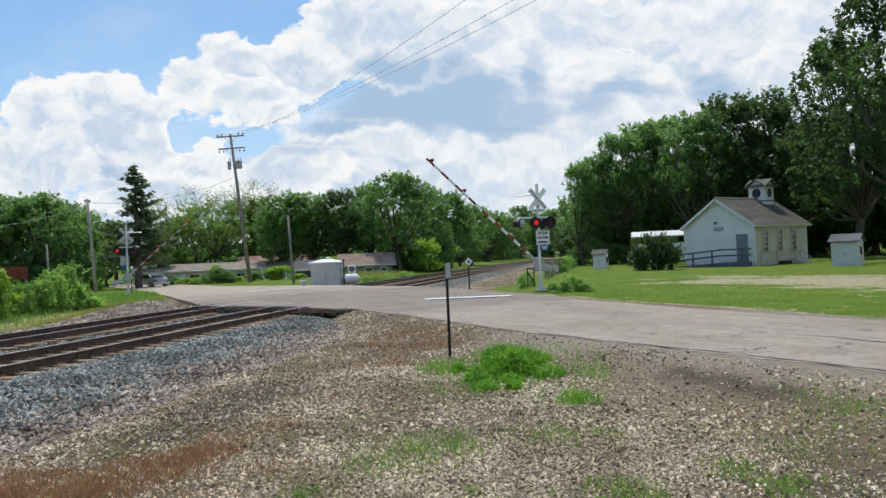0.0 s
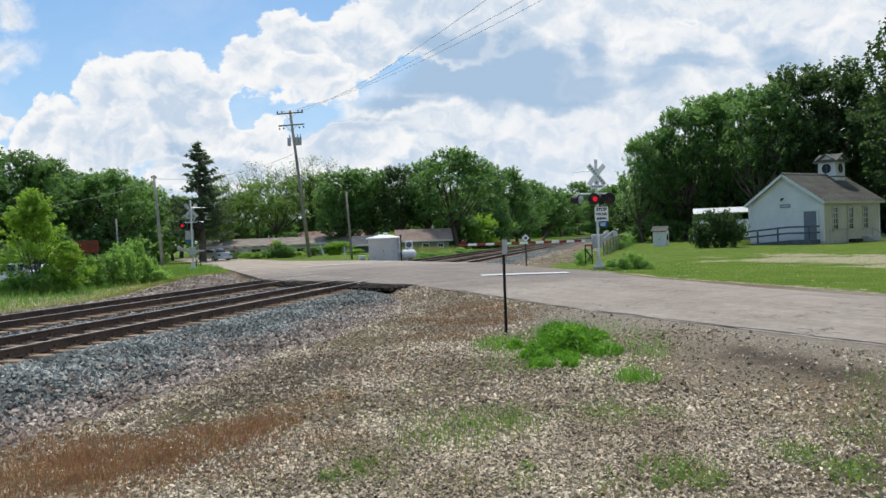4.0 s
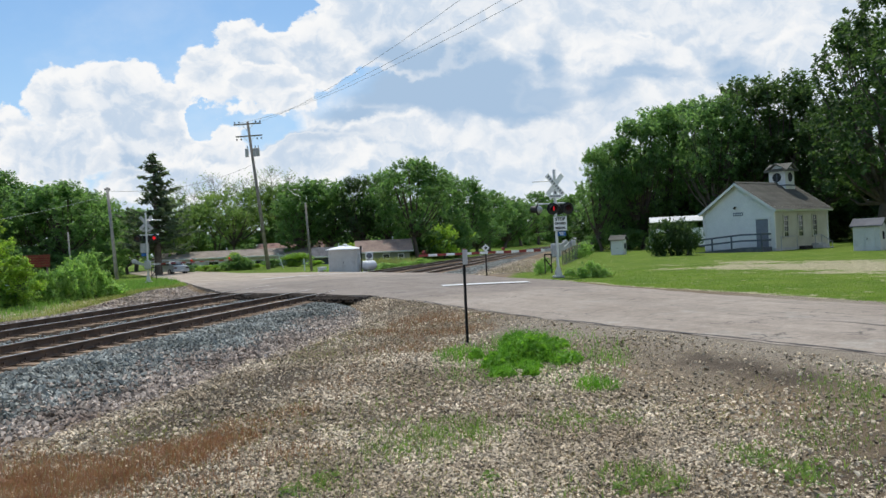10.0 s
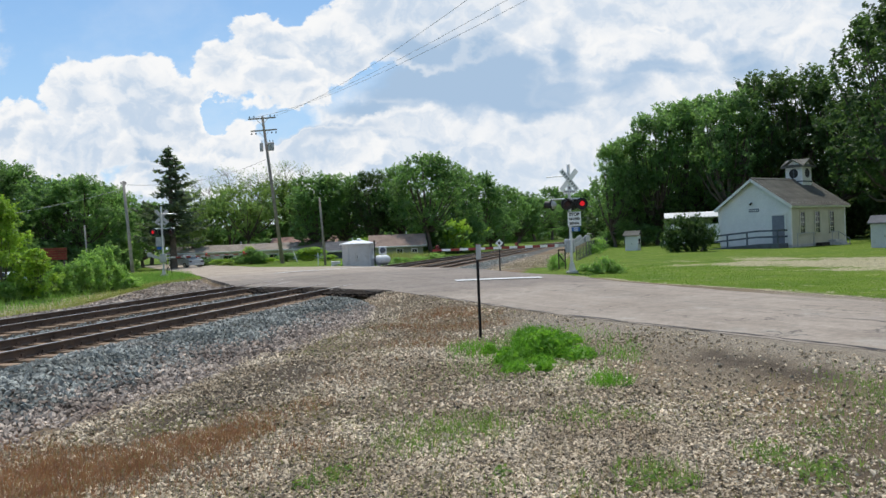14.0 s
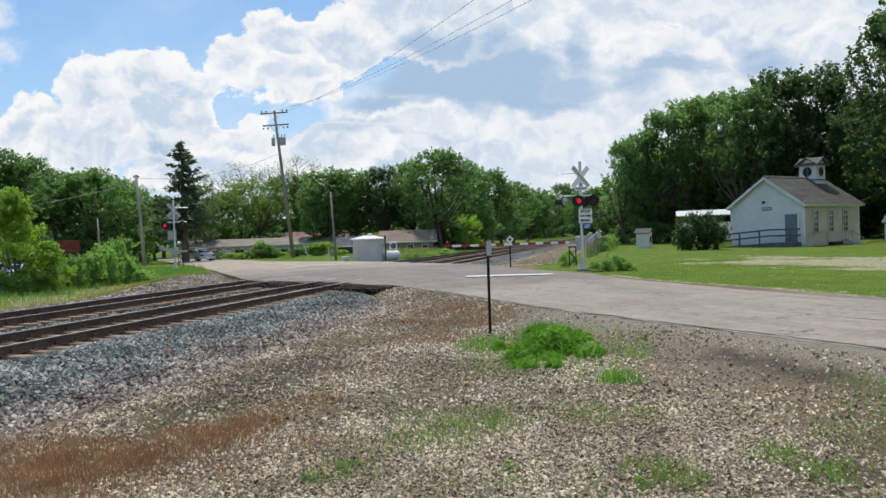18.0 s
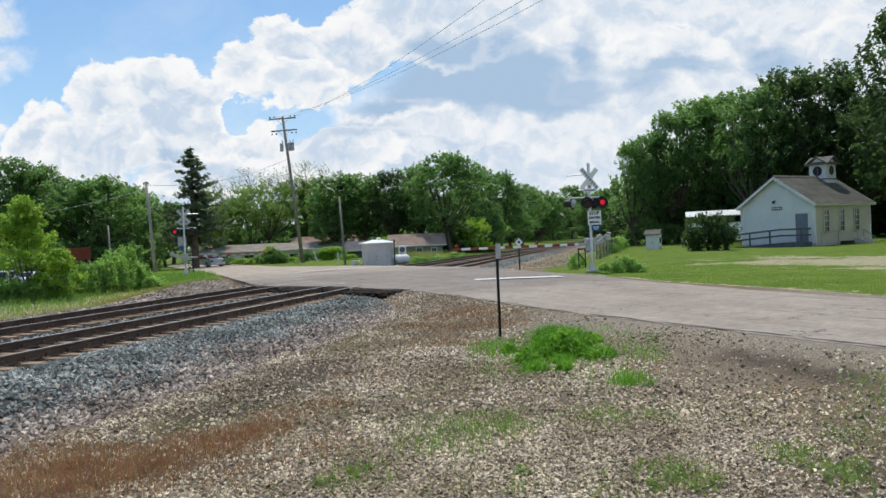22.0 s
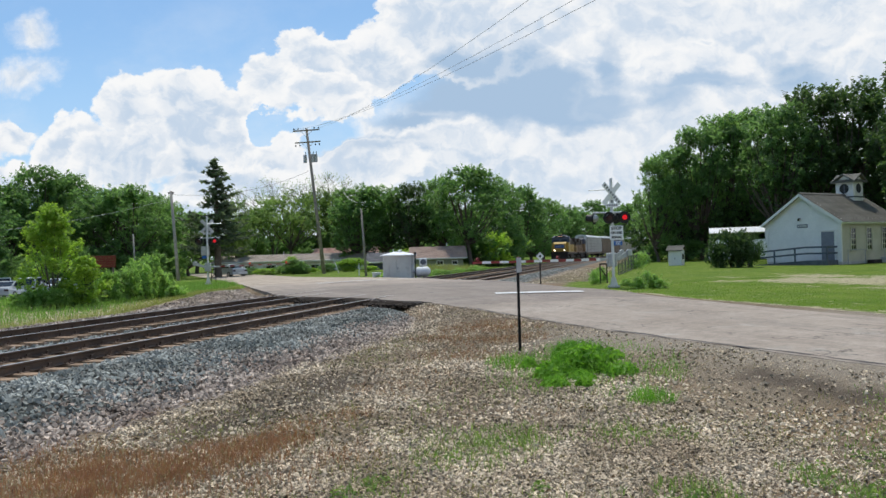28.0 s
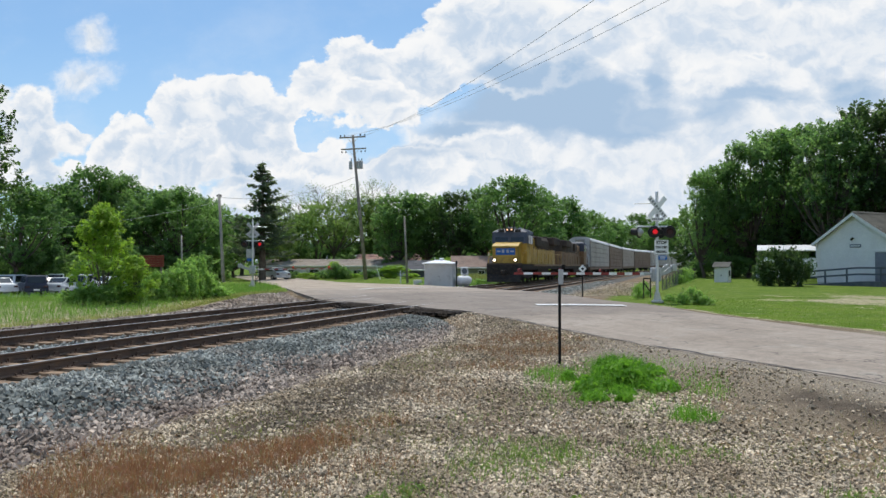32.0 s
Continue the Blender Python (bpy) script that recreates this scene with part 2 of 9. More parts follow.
M_RAIL = surface("rail_steel", (0.085, 0.060, 0.045), (0.145, 0.098, 0.070), 1.5, 60, 0.8, 0.1, 0.2, 0.003, (0.18, 0.105, 0.062), 4)
M_RAILTOP = surface("worn_rail_head", (0.42, 0.41, 0.40), (0.55, 0.54, 0.52), 4, 80, 0.38, 0.8, 0.05, 0.001)
M_TIE = surface("tie_wood", (0.17, 0.112, 0.07), (0.31, 0.215, 0.14), 3, 40, 0.9, 0, 0.6, 0.01, (0.10, 0.07, 0.05), 8, rand=0.3)
M_BALLAST = surface("ballast_stone", (0.170, 0.178, 0.156), (0.372, 0.378, 0.340), 0.6, 60, 0.85, 0, 0.3, 0.004, (0.27, 0.23, 0.19), 0.5, island=0.5)
M_PALESTONE = surface("pale_ballast", (0.25, 0.195, 0.155), (0.53, 0.44, 0.36), 0.6, 60, 0.9, 0, 0.3, 0.004, (0.24, 0.17, 0.13), 0.9, island=0.6)
M_GRAVEL = surface("gravel_stone", (0.31, 0.238, 0.155), (0.66, 0.55, 0.405), 0.5, 70, 0.9, 0, 0.3, 0.003, (0.25, 0.18, 0.12), 0.7, island=0.66)
M_WHITE = surface("white_paint", (0.72, 0.73, 0.74), (0.82, 0.82, 0.82), 1.2, 25, 0.6, 0, 0.1, 0.003, (0.60, 0.59, 0.56), 2)
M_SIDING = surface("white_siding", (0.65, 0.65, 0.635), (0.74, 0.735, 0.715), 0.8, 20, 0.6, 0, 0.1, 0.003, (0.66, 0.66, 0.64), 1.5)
# the schoolhouse's white boards again, the long side's shade mixed into the colour
M_SIDINGSHADE = surface("shaded_white_siding", (0.47, 0.45, 0.35), (0.56, 0.535, 0.43), 0.8, 20, 0.7, 0, 0.1, 0.003, (0.54, 0.51, 0.42), 1.5)
M_SHINGLE = surface("weathered_shingle", (0.098, 0.092, 0.077), (0.145, 0.138, 0.116), 0.7, 18, 0.95, 0, 0.5, 0.01, (0.15, 0.145, 0.135), 2, rand=0.12)
M_DARKSHINGLE = surface("dark_shingle", (0.10, 0.10, 0.105), (0.15, 0.15, 0.16), 1, 18, 0.95, 0, 0.5, 0.01)
M_BROWNROOF = surface("brown_shingle", (0.26, 0.185, 0.15), (0.345, 0.255, 0.21), 0.8, 14, 0.95, 0, 0.5, 0.01, (0.18, 0.14, 0.12), 2)
M_GREYROOF = surface("grey_roof", (0.29, 0.245, 0.20), (0.37, 0.315, 0.265), 0.7, 14, 0.95, 0, 0.5, 0.01)
M_SAGE = surface("sage_wall", (0.215, 0.235, 0.175), (0.28, 0.30, 0.225), 0.8, 20, 0.85, 0, 0.1, 0.003)
M_TAN = surface("tan_wall", (0.58, 0.555, 0.51), (0.68, 0.655, 0.60), 0.8, 20, 0.85, 0, 0.1, 0.003)
M_POLE = surface("pole_wood", (0.20, 0.178, 0.152), (0.30, 0.27, 0.235), 2, 30, 0.9, 0, 0.5, 0.01, (0.14, 0.11, 0.09), 5)
M_GREYPOLE = surface("silvered_pole_wood", (0.25, 0.235, 0.21), (0.35, 0.33, 0.30), 2, 30, 0.9, 0, 0.5, 0.01)
M_ALU = surface("aluminium", (0.52, 0.53, 0.54), (0.66, 0.67, 0.68), 3, 40, 0.42, 0.6, 0.1, 0.002)
M_GALV = surface("galvanised_steel", (0.34, 0.35, 0.36), (0.46, 0.47, 0.48), 5, 40, 0.55, 0.35, 0.1, 0.002)
M_BUNGALOW = surface("grey_white_metal", (0.50, 0.50, 0.485), (0.59, 0.59, 0.572), 1, 30, 0.6, 0.0, 0.05, 0.002, (0.42, 0.41, 0.39), 2)
M_BLACK = surface("black_paint", (0.012, 0.012, 0.013), (0.03, 0.03, 0.03), 3, 30, 0.55, 0, 0.1, 0.002)
M_DARKSTEEL = surface("dark_steel", (0.020, 0.018, 0.016), (0.040, 0.033, 0.028), 3, 40, 0.8, 0.0, 0.2, 0.003, (0.09, 0.055, 0.035), 6)
M_FENCE = surface("weathered_fence_wire", (0.085, 0.090, 0.082), (0.15, 0.155, 0.14), 3, 40, 0.7, 0.3, 0.1, 0.002)
M_RED = surface("red_reflective", (0.20, 0.030, 0.028), (0.29, 0.048, 0.042), 4, 40, 0.55, 0, 0.05, 0.001)
M_BLUE = surface("blue_sign", (0.02, 0.10, 0.34), (0.03, 0.13, 0.40), 3, 30, 0.5, 0, 0.03, 0.001)
M_SIGNWHITE = surface("sign_white", (0.74, 0.75, 0.76), (0.80, 0.80, 0.80), 3, 30, 0.5, 0, 0.03, 0.001)
M_INK = surface("sign_ink", (0.02, 0.02, 0.02), (0.04, 0.04, 0.04), 3, 30, 0.6, 0, 0.0)
M_FADEDINK = surface("faded_sign_ink", (0.16, 0.17, 0.18), (0.26, 0.27, 0.28), 6, 30, 0.6, 0, 0.0)
M_LENS_DARK = glassy("unlit_red_lens", (0.03, 0.003, 0.004), 0.6)
M_LENS_LIT = glowing("lit_red_lens", (1.0, 0.035, 0.05), 0.58)
M_GATELAMP = glowing("gate_lamp_glow", (1.0, 0.07, 0.04), 1.0)
M_HEADLIGHT = glowing("headlight_glow", (1.0, 0.84, 0.58), 7.0)
M_LAMPGLOW = glowing("dimmed_headlight_glow", (1.0, 0.55, 0.30), 1.6)
M_GLASS = glassy("dark_window_glass", (0.02, 0.024, 0.028), 0.06)
M_CONCRETE = surface("concrete", (0.44, 0.43, 0.41), (0.56, 0.55, 0.52), 1.5, 30, 0.9, 0, 0.3, 0.005, (0.34, 0.33, 0.31), 3)
M_GREYDOOR = surface("slate_door_paint", (0.15, 0.165, 0.20), (0.19, 0.205, 0.24), 2, 30, 0.6, 0, 0.05)
M_BLUEGREY = surface("blue_grey_rail_paint", (0.070, 0.082, 0.105), (0.115, 0.130, 0.155), 3, 30, 0.7, 0, 0.1)
M_YELLOW = surface("faded_yellow_paint", (0.44, 0.265, 0.042), (0.56, 0.355, 0.072), 0.9, 18, 0.5, 0, 0.06, 0.003, (0.22, 0.145, 0.06), 1.6)
M_RUSTYELLOW = surface("sooty_yellow_paint", (0.20, 0.112, 0.060), (0.32, 0.195, 0.105), 0.9, 18, 0.6, 0, 0.06, 0.003, (0.10, 0.07, 0.045), 1.2)
M_LOCOGREY = surface("locomotive_grey", (0.050, 0.060, 0.085), (0.085, 0.098, 0.130), 1, 20, 0.6, 0, 0.08, 0.003, (0.07, 0.065, 0.065), 2)
M_SOOT = surface("sooty_hood_top", (0.045, 0.034, 0.028), (0.085, 0.062, 0.048), 1, 20, 0.8, 0, 0.1)
M_RACK = surface("ribbed_galvanised_panel", (0.285, 0.278, 0.262), (0.385, 0.375, 0.355), 0.5, 14, 0.6, 0.3, 0.1, 0.004, (0.34, 0.30, 0.26), 0.9, rand=0.1)
M_RACKBROWN = surface("brown_autorack_panel", (0.135, 0.092, 0.062), (0.195, 0.138, 0.098), 0.5, 14, 0.75, 0, 0.1, 0.004, (0.26, 0.20, 0.15), 0.9)
M_RACKROOF = surface("white_autorack_roof", (0.55, 0.555, 0.55), (0.66, 0.665, 0.66), 0.4, 12, 0.6, 0.1, 0.08, 0.004, (0.45, 0.43, 0.40), 1.0)
M_BARK = surface("bark", (0.085, 0.068, 0.052), (0.15, 0.125, 0.10), 3, 14, 0.95, 0, 0.7, 0.03, (0.06, 0.05, 0.04), 2)
M_LEAF = leafy("leaf_mid_green", (0.076, 0.148, 0.060), (0.220, 0.335, 0.155), 0.66, spec=0.22)
M_LEAFDARK = leafy("leaf_dark_green", (0.092, 0.164, 0.076), (0.235, 0.350, 0.170), 0.68, spec=0.22)
M_LEAFBRIGHT = leafy("leaf_bright_green", (0.215, 0.335, 0.050), (0.42, 0.54, 0.115), 0.6)
M_LEAFGREY = leafy("leaf_grey_green", (0.105, 0.165, 0.066), (0.235, 0.315, 0.135), 0.62, spec=0.2)
M_NEEDLE = leafy("spruce_needles", (0.085, 0.115, 0.085), (0.185, 0.225, 0.160), 0.5, spec=0.15)
# darker leaf copy: dark trees, and tree shade put into the leaf colour
M_LEAFDARKSHADE = leafy("leaf_dark_shade_green", (0.042, 0.074, 0.034), (0.105, 0.165, 0.072), 0.56, spec=0.22)
M_WEED = leafy("weed_leaves", (0.145, 0.262, 0.070), (0.38, 0.515, 0.195), 0.6, spec=0.45)
M_GRASS = leafy("grass_blades", (0.100, 0.190, 0.022), (0.220, 0.335, 0.052), 0.5, 1.5, 0.12)
M_DRYGRASS = leafy("dry_grass", (0.25, 0.108, 0.074), (0.45, 0.240, 0.165), 0.35, 3.0, 0.1)
M_PALEWEED = leafy("pale_weed_blades", (0.120, 0.190, 0.050), (0.265, 0.360, 0.125), 0.45, 2.0, 0.1)
M_STRAW = leafy("dead_stalks", (0.20, 0.155, 0.085), (0.44, 0.37, 0.235), 0.3, 2.5, 0.1)
M_TUFT = leafy("lush_grass", (0.050, 0.150, 0.020), (0.215, 0.42, 0.060), 0.5, 3.5, 0.12)
M_TUFTLEAF = leafy("tuft_weed_leaves", (0.080, 0.200, 0.022), (0.27, 0.47, 0.075), 0.5, 3.0, 0.15)
M_OLIVE = leafy("thin_olive_grass", (0.19, 0.20, 0.075), (0.36, 0.36, 0.165), 0.4, 1.5, 0.1)
M_BANK = leafy("bank_grass_blades", (0.100, 0.190, 0.045), (0.225, 0.350, 0.105), 0.5, 1.5, 0.12)
# ================= plan =================
TRACK_YAW = radians(11.0)                 # right of ahead
TD = Vector((math.sin(TRACK_YAW), math.cos(TRACK_YAW), 0))
TN = Vector((math.cos(TRACK_YAW), -math.sin(TRACK_YAW), 0))
RD, RN = Vector((-0.451, 0.8925, 0)), Vector((0.8925, 0.451, 0))   # along and across the road
TRACKS = {"near": -11.25, "far": -15.33}
RAIL_TOP = 0.20


def step(a, b, x):
    t = min(max((x - a) / (b - a), 0.0), 1.0)
    return t * t * (3 - 2 * t)


def shift(u):
    """The line's bend beyond the crossing, to the right of its near tangent."""
    s = -0.022 * max(u - 35, 0) * (1 - math.exp(-max(u - 35, 0) / 12))
    c = min(max(u - 170, 0), 90)
    return s + 0.0014 * c * c + 0.252 * max(u - 260, 0)


def fall(u):
    """The line's gentle fall beyond the crossing."""
    return -0.0045 * min(max(u - 38, 0), 135)


def on_track(u, v, z=0.0):
    return TD * u + TN * (v + shift(u)) + Vector((0, 0, fall(u) + z))


def road_z(s):
    return 0.08 + 0.11 * step(14, 25, s) - 0.10 * step(46, 62, s) - 0.25 * step(60, 110, s)


def curve_at(rows, s):
    for (a, p), (b, q) in zip(rows, rows[1:]):
        if s <= b:
            return p + (q - p) * step(a, b, s) if s > a else p
    return rows[-1][1]


ROAD_NEAR = [(-40, 9.8), (6, 9.8), (16, 9.4), (23.4, 9.2), (27.5, 7.9), (33.3, 5.5), (38, 5.8), (60, 6.4), (120, 6.2)]
ROAD_FAR = [(-40, 15.6), (8, 15.8), (20, 16.4), (27.4, 17.6), (39, 19.0), (46, 18.0), (54, 17.4), (70, 13.2), (120, 13.0)]


def ground_z(x, y):
    u, v = TD.x * x + TD.y * y, TN.x * x + TN.y * y
    v -= shift(u)
    q, s = RN.x * x + RN.y * y, RD.x * x + RD.y * y
    z = fall(u) * step(0, -9, v) * (1 - 0.62 * step(-24, -34, v))
    bed = step(-25, -19.5, v) * (1 - step(-8.8, -5.8, v))
    if s < 27 and q < 9.6 and v > -9:
        z += -0.14 + 0.19 * step(6.0, 9.6, q)
    elif q >= 9.6 and v > -9:
        z += 0.05
    z += -0.16 * bed
    if x < 0 and y > 0:
        z -= 0.9 * step(46, 58, math.hypot(x, y)) * step(125, 100, math.hypot(x, y)) * step(0.46, 0.54, math.atan2(-x, y))
    if q > 16:
        z += 0.22 * step(16, 24, q) * step(-6, 2, v) * 0.4
    out = max(curve_at(ROAD_NEAR, s) - q, q - curve_at(ROAD_FAR, s))
    if -40 < s < 118 and out < 1.6 and not (24 < s < 50 and out > 0):
        edge = road_z(s) - 0.03
        w = step(1.6, 0.1, out)
        z = z * (1 - w) + edge * w - 0.10 * step(-0.5, -1.1, out)
    return z + 0.02 * noise.noise((x * 0.5, y * 0.5, 0)) * step(-0.2, 1.0, out)


def mesh_from(name, verts, faces, mats=(), index=None, smooth=False):
    me = bpy.data.meshes.new(name)
    v = np.asarray(verts, dtype=np.float32).reshape(-1, 3)
    f = np.asarray(faces, dtype=np.int32)
    n, c = f.shape
    me.vertices.add(len(v)), me.vertices.foreach_set("co", v.ravel())
    me.loops.add(n * c), me.loops.foreach_set("vertex_index", f.ravel())
    me.polygons.add(n)
    me.polygons.foreach_set("loop_start", np.arange(0, n * c, c, dtype=np.int32))
    if index is not None:
        me.polygons.foreach_set("material_index", np.asarray(index, dtype=np.int32))
    me.polygons.foreach_set("use_smooth", np.full(n, smooth))
    for m in mats:
        me.materials.append(m)
    me.update(calc_edges=True)
    me.validate()
    return me


def from_bm(bm, mats, smooth=False):
    me = bpy.data.meshes.new("mesh")
    bmesh.ops.recalc_face_normals(bm, faces=bm.faces)
    bm.to_mesh(me)
    bm.free()
    for m in (mats if isinstance(mats, (list, tuple)) else [mats]):
        me.materials.append(m)
    if smooth:
        me.polygons.foreach_set("use_smooth", [True] * len(me.polygons))
    return me


def part(name, bm, material, parent, label="", m=None, smooth=False):
    """One mesh object under a thing or part."""
    ob = new(name, bm if isinstance(bm, bpy.types.Mesh) else from_bm(bm, material, smooth))
    ob.parent = parent
    if m is not None:
        ob.matrix_basis = m
    if label:
        ob["label"] = label
    return ob


def thing(name, m, label, category, group="", kind=""):
    ob = new(name)
    ob.empty_display_size = 0.3
    ob.matrix_basis = m
    return tagged(ob, label, category, group, kind)


def box(bm, size, at=(0, 0, 0), rot=None, bevel=0.0, mat=0):
    """A box of the given size about a centre, its edges eased."""
    r = bmesh.ops.create_cube(bm, size=1.0)
    vs = r["verts"]
    bmesh.ops.scale(bm, vec=size, verts=vs)
    fs = list({f for v in vs for f in v.link_faces})
    if bevel:
        es = list({e for v in vs for e in v.link_edges})
        out = bmesh.ops.bevel(bm, geom=es, offset=bevel, segments=1, affect="EDGES")
        vs = list({v for f in out["faces"] for v in f.verts} | {v for v in vs if v.is_valid})
        fs = list({f for v in vs for f in v.link_faces})
    if rot is not None:
        bmesh.ops.transform(bm, matrix=rot.to_4x4(), verts=vs)
    bmesh.ops.translate(bm, vec=at, verts=vs)
    for f in fs:
        f.material_index = mat
    return vs


def rod(bm, a, b, r1, r2=None, n=8, mat=0, caps=True):
    """A tapering round bar from a to b."""
    a, b = Vector(a), Vector(b)
    r2 = r1 if r2 is None else r2
    d = b - a
    out = bmesh.ops.create_cone(bm, cap_ends=caps, segments=n, radius1=r1, radius2=r2, depth=d.length)
    q = d.to_track_quat("Z", "Y").to_matrix().to_4x4()
    bmesh.ops.transform(bm, matrix=Matrix.Translation((a + b) / 2) @ q, verts=out["verts"])
    for f in {f for v in out["verts"] for f in v.link_faces}:
        f.material_index = mat
    return out["verts"]


def prism(bm, outline, a, b, axis="y", mat=0):
    """An outline of (p, q) pushed from a to b along an axis."""
    put = {"y": lambda p, q, t: (p, t, q), "x": lambda p, q, t: (t, p, q), "z": lambda p, q, t: (p, q, t)}[axis]
    lo = [bm.verts.new(put(p, q, a)) for p, q in outline]
    hi = [bm.verts.new(put(p, q, b)) for p, q in outline]
    fs = [bm.faces.new(lo), bm.faces.new(hi[::-1])]
    for i in range(len(lo)):
        j = (i + 1) % len(lo)
        fs.append(bm.faces.new((lo[i], hi[i], hi[j], lo[j])))
    for f in fs:
        f.material_index = mat
    return fs


def tag_structure(ob, label, category):
    return tagged(ob, label, category, kind="structure")


# ================= ground =================
def spaced(lo, hi, fine, reach, grow):
    mid = list(np.arange(lo, hi + 0.001, fine))
    a, stepw = [], fine
    x = lo
    while x > -reach:
        stepw *= grow
        x -= stepw
        a.append(x)
    b, stepw, x = [], fine, hi
    while x < reach:
        stepw *= grow
        x += stepw
        b.append(x)
    return np.array(a[::-1] + mid + b)


def bare_earth(x, y):
    """Dark damp earth with few stones: by the road's edge and along the ballast's foot."""
    dx, dy = x - 3.8, y - 10.5
    a = math.hypot((dy * 0.95 - dx * 0.3) / 1.9, (dx * 0.95 + dy * 0.4) / 0.55) + 0.5 * noise.noise((x * 1.4, y * 1.4, 8))
    v, u = TN.x * x + TN.y * y, TD.x * x + TD.y * y
    b = math.hypot((v + 5.1) / 0.75, (u - 9.8) / 3.2)
    c = math.hypot((x - 3.2) / 0.9, (y - 6.1) / 0.7) + 0.6 * noise.noise((x * 1.6, y * 1.6, 3))
    return max(step(1.3, 0.5, a), step(1.3, 0.5, b), 0.8 * step(1.3, 0.5, c))


def verge_width(u):
    """How far the stony strip beyond the far track widens towards the crossing."""
    return 0.36 * min(max(u - 24, 0), 14) * step(75, 50, u)


def zones(x, y):
    """How much of gravel, grass, dry earth and bare pale soil lies at a place."""
    u, v = TD.x * x + TD.y * y, TN.x * x + TN.y * y
    q, s = RN.x * x + RN.y * y, RD.x * x + RD.y * y
    w = 0.6 * noise.noise((x * 0.35, y * 0.35, 3)) + 0.3 * noise.noise((x * 1.3, y * 1.3, 5))
    grass = max(step(16.4, 17.6, q + w * 0.6 - (s - 20) * 0.02) * step(-6.5, -3.0, v + w), step(-18.9, -20.6, v + w + verge_width(u)))
    if s > 55 and q > curve_at(ROAD_FAR, s) + 1 and v > -26 and v < -8:
        grass = max(grass, step(-18.4, -19.4, v + w))
    dirt = step(0.05, 0.75, noise.noise((x * 0.4 + 9, y * 0.4, 1)) + 0.35 * noise.noise((x * 1.6, y * 1.6, 2)))
    if -6.6 < v < -4.2 and s < 27:
        dirt = max(dirt, 0.55)
    dirt = max(dirt, 0.6 * step(12.5, 15.5, y - 0.4 * x)) if s < 27 and v > -7 else dirt
    dirt = max(dirt, 1.6 * bare_earth(x, y), step(1.6, 0.7, math.hypot((x + 3.2) / 1.0, (y - 7.0) / 1.1)))
    a = math.atan2(-9.7, 3.5)
    ca, sa = math.cos(a), math.sin(a)
    dx, dy = x - 17.0, y - 31.2
    along, across = dx * ca + dy * sa, -dx * sa + dy * ca
    bare = step(1.35, 0.3, math.hypot(along / 11.0, across / 5.0) + 1.1 * w)
    if -10 < s < 40:
        bare = max(bare, 0.75 * step(1.5, 0.3, q - curve_at(ROAD_FAR, s) + 1.2 * w))
    out = curve_at(ROAD_NEAR, s) - q
    verge = step(3.0, 0.9, out + 1.6 * w) * step(17.5, 13.0, s) if s < 26 and v > -9 else 0.0
    return verge * (1 - 0.85 * bare_earth(x, y)), grass, dirt, bare


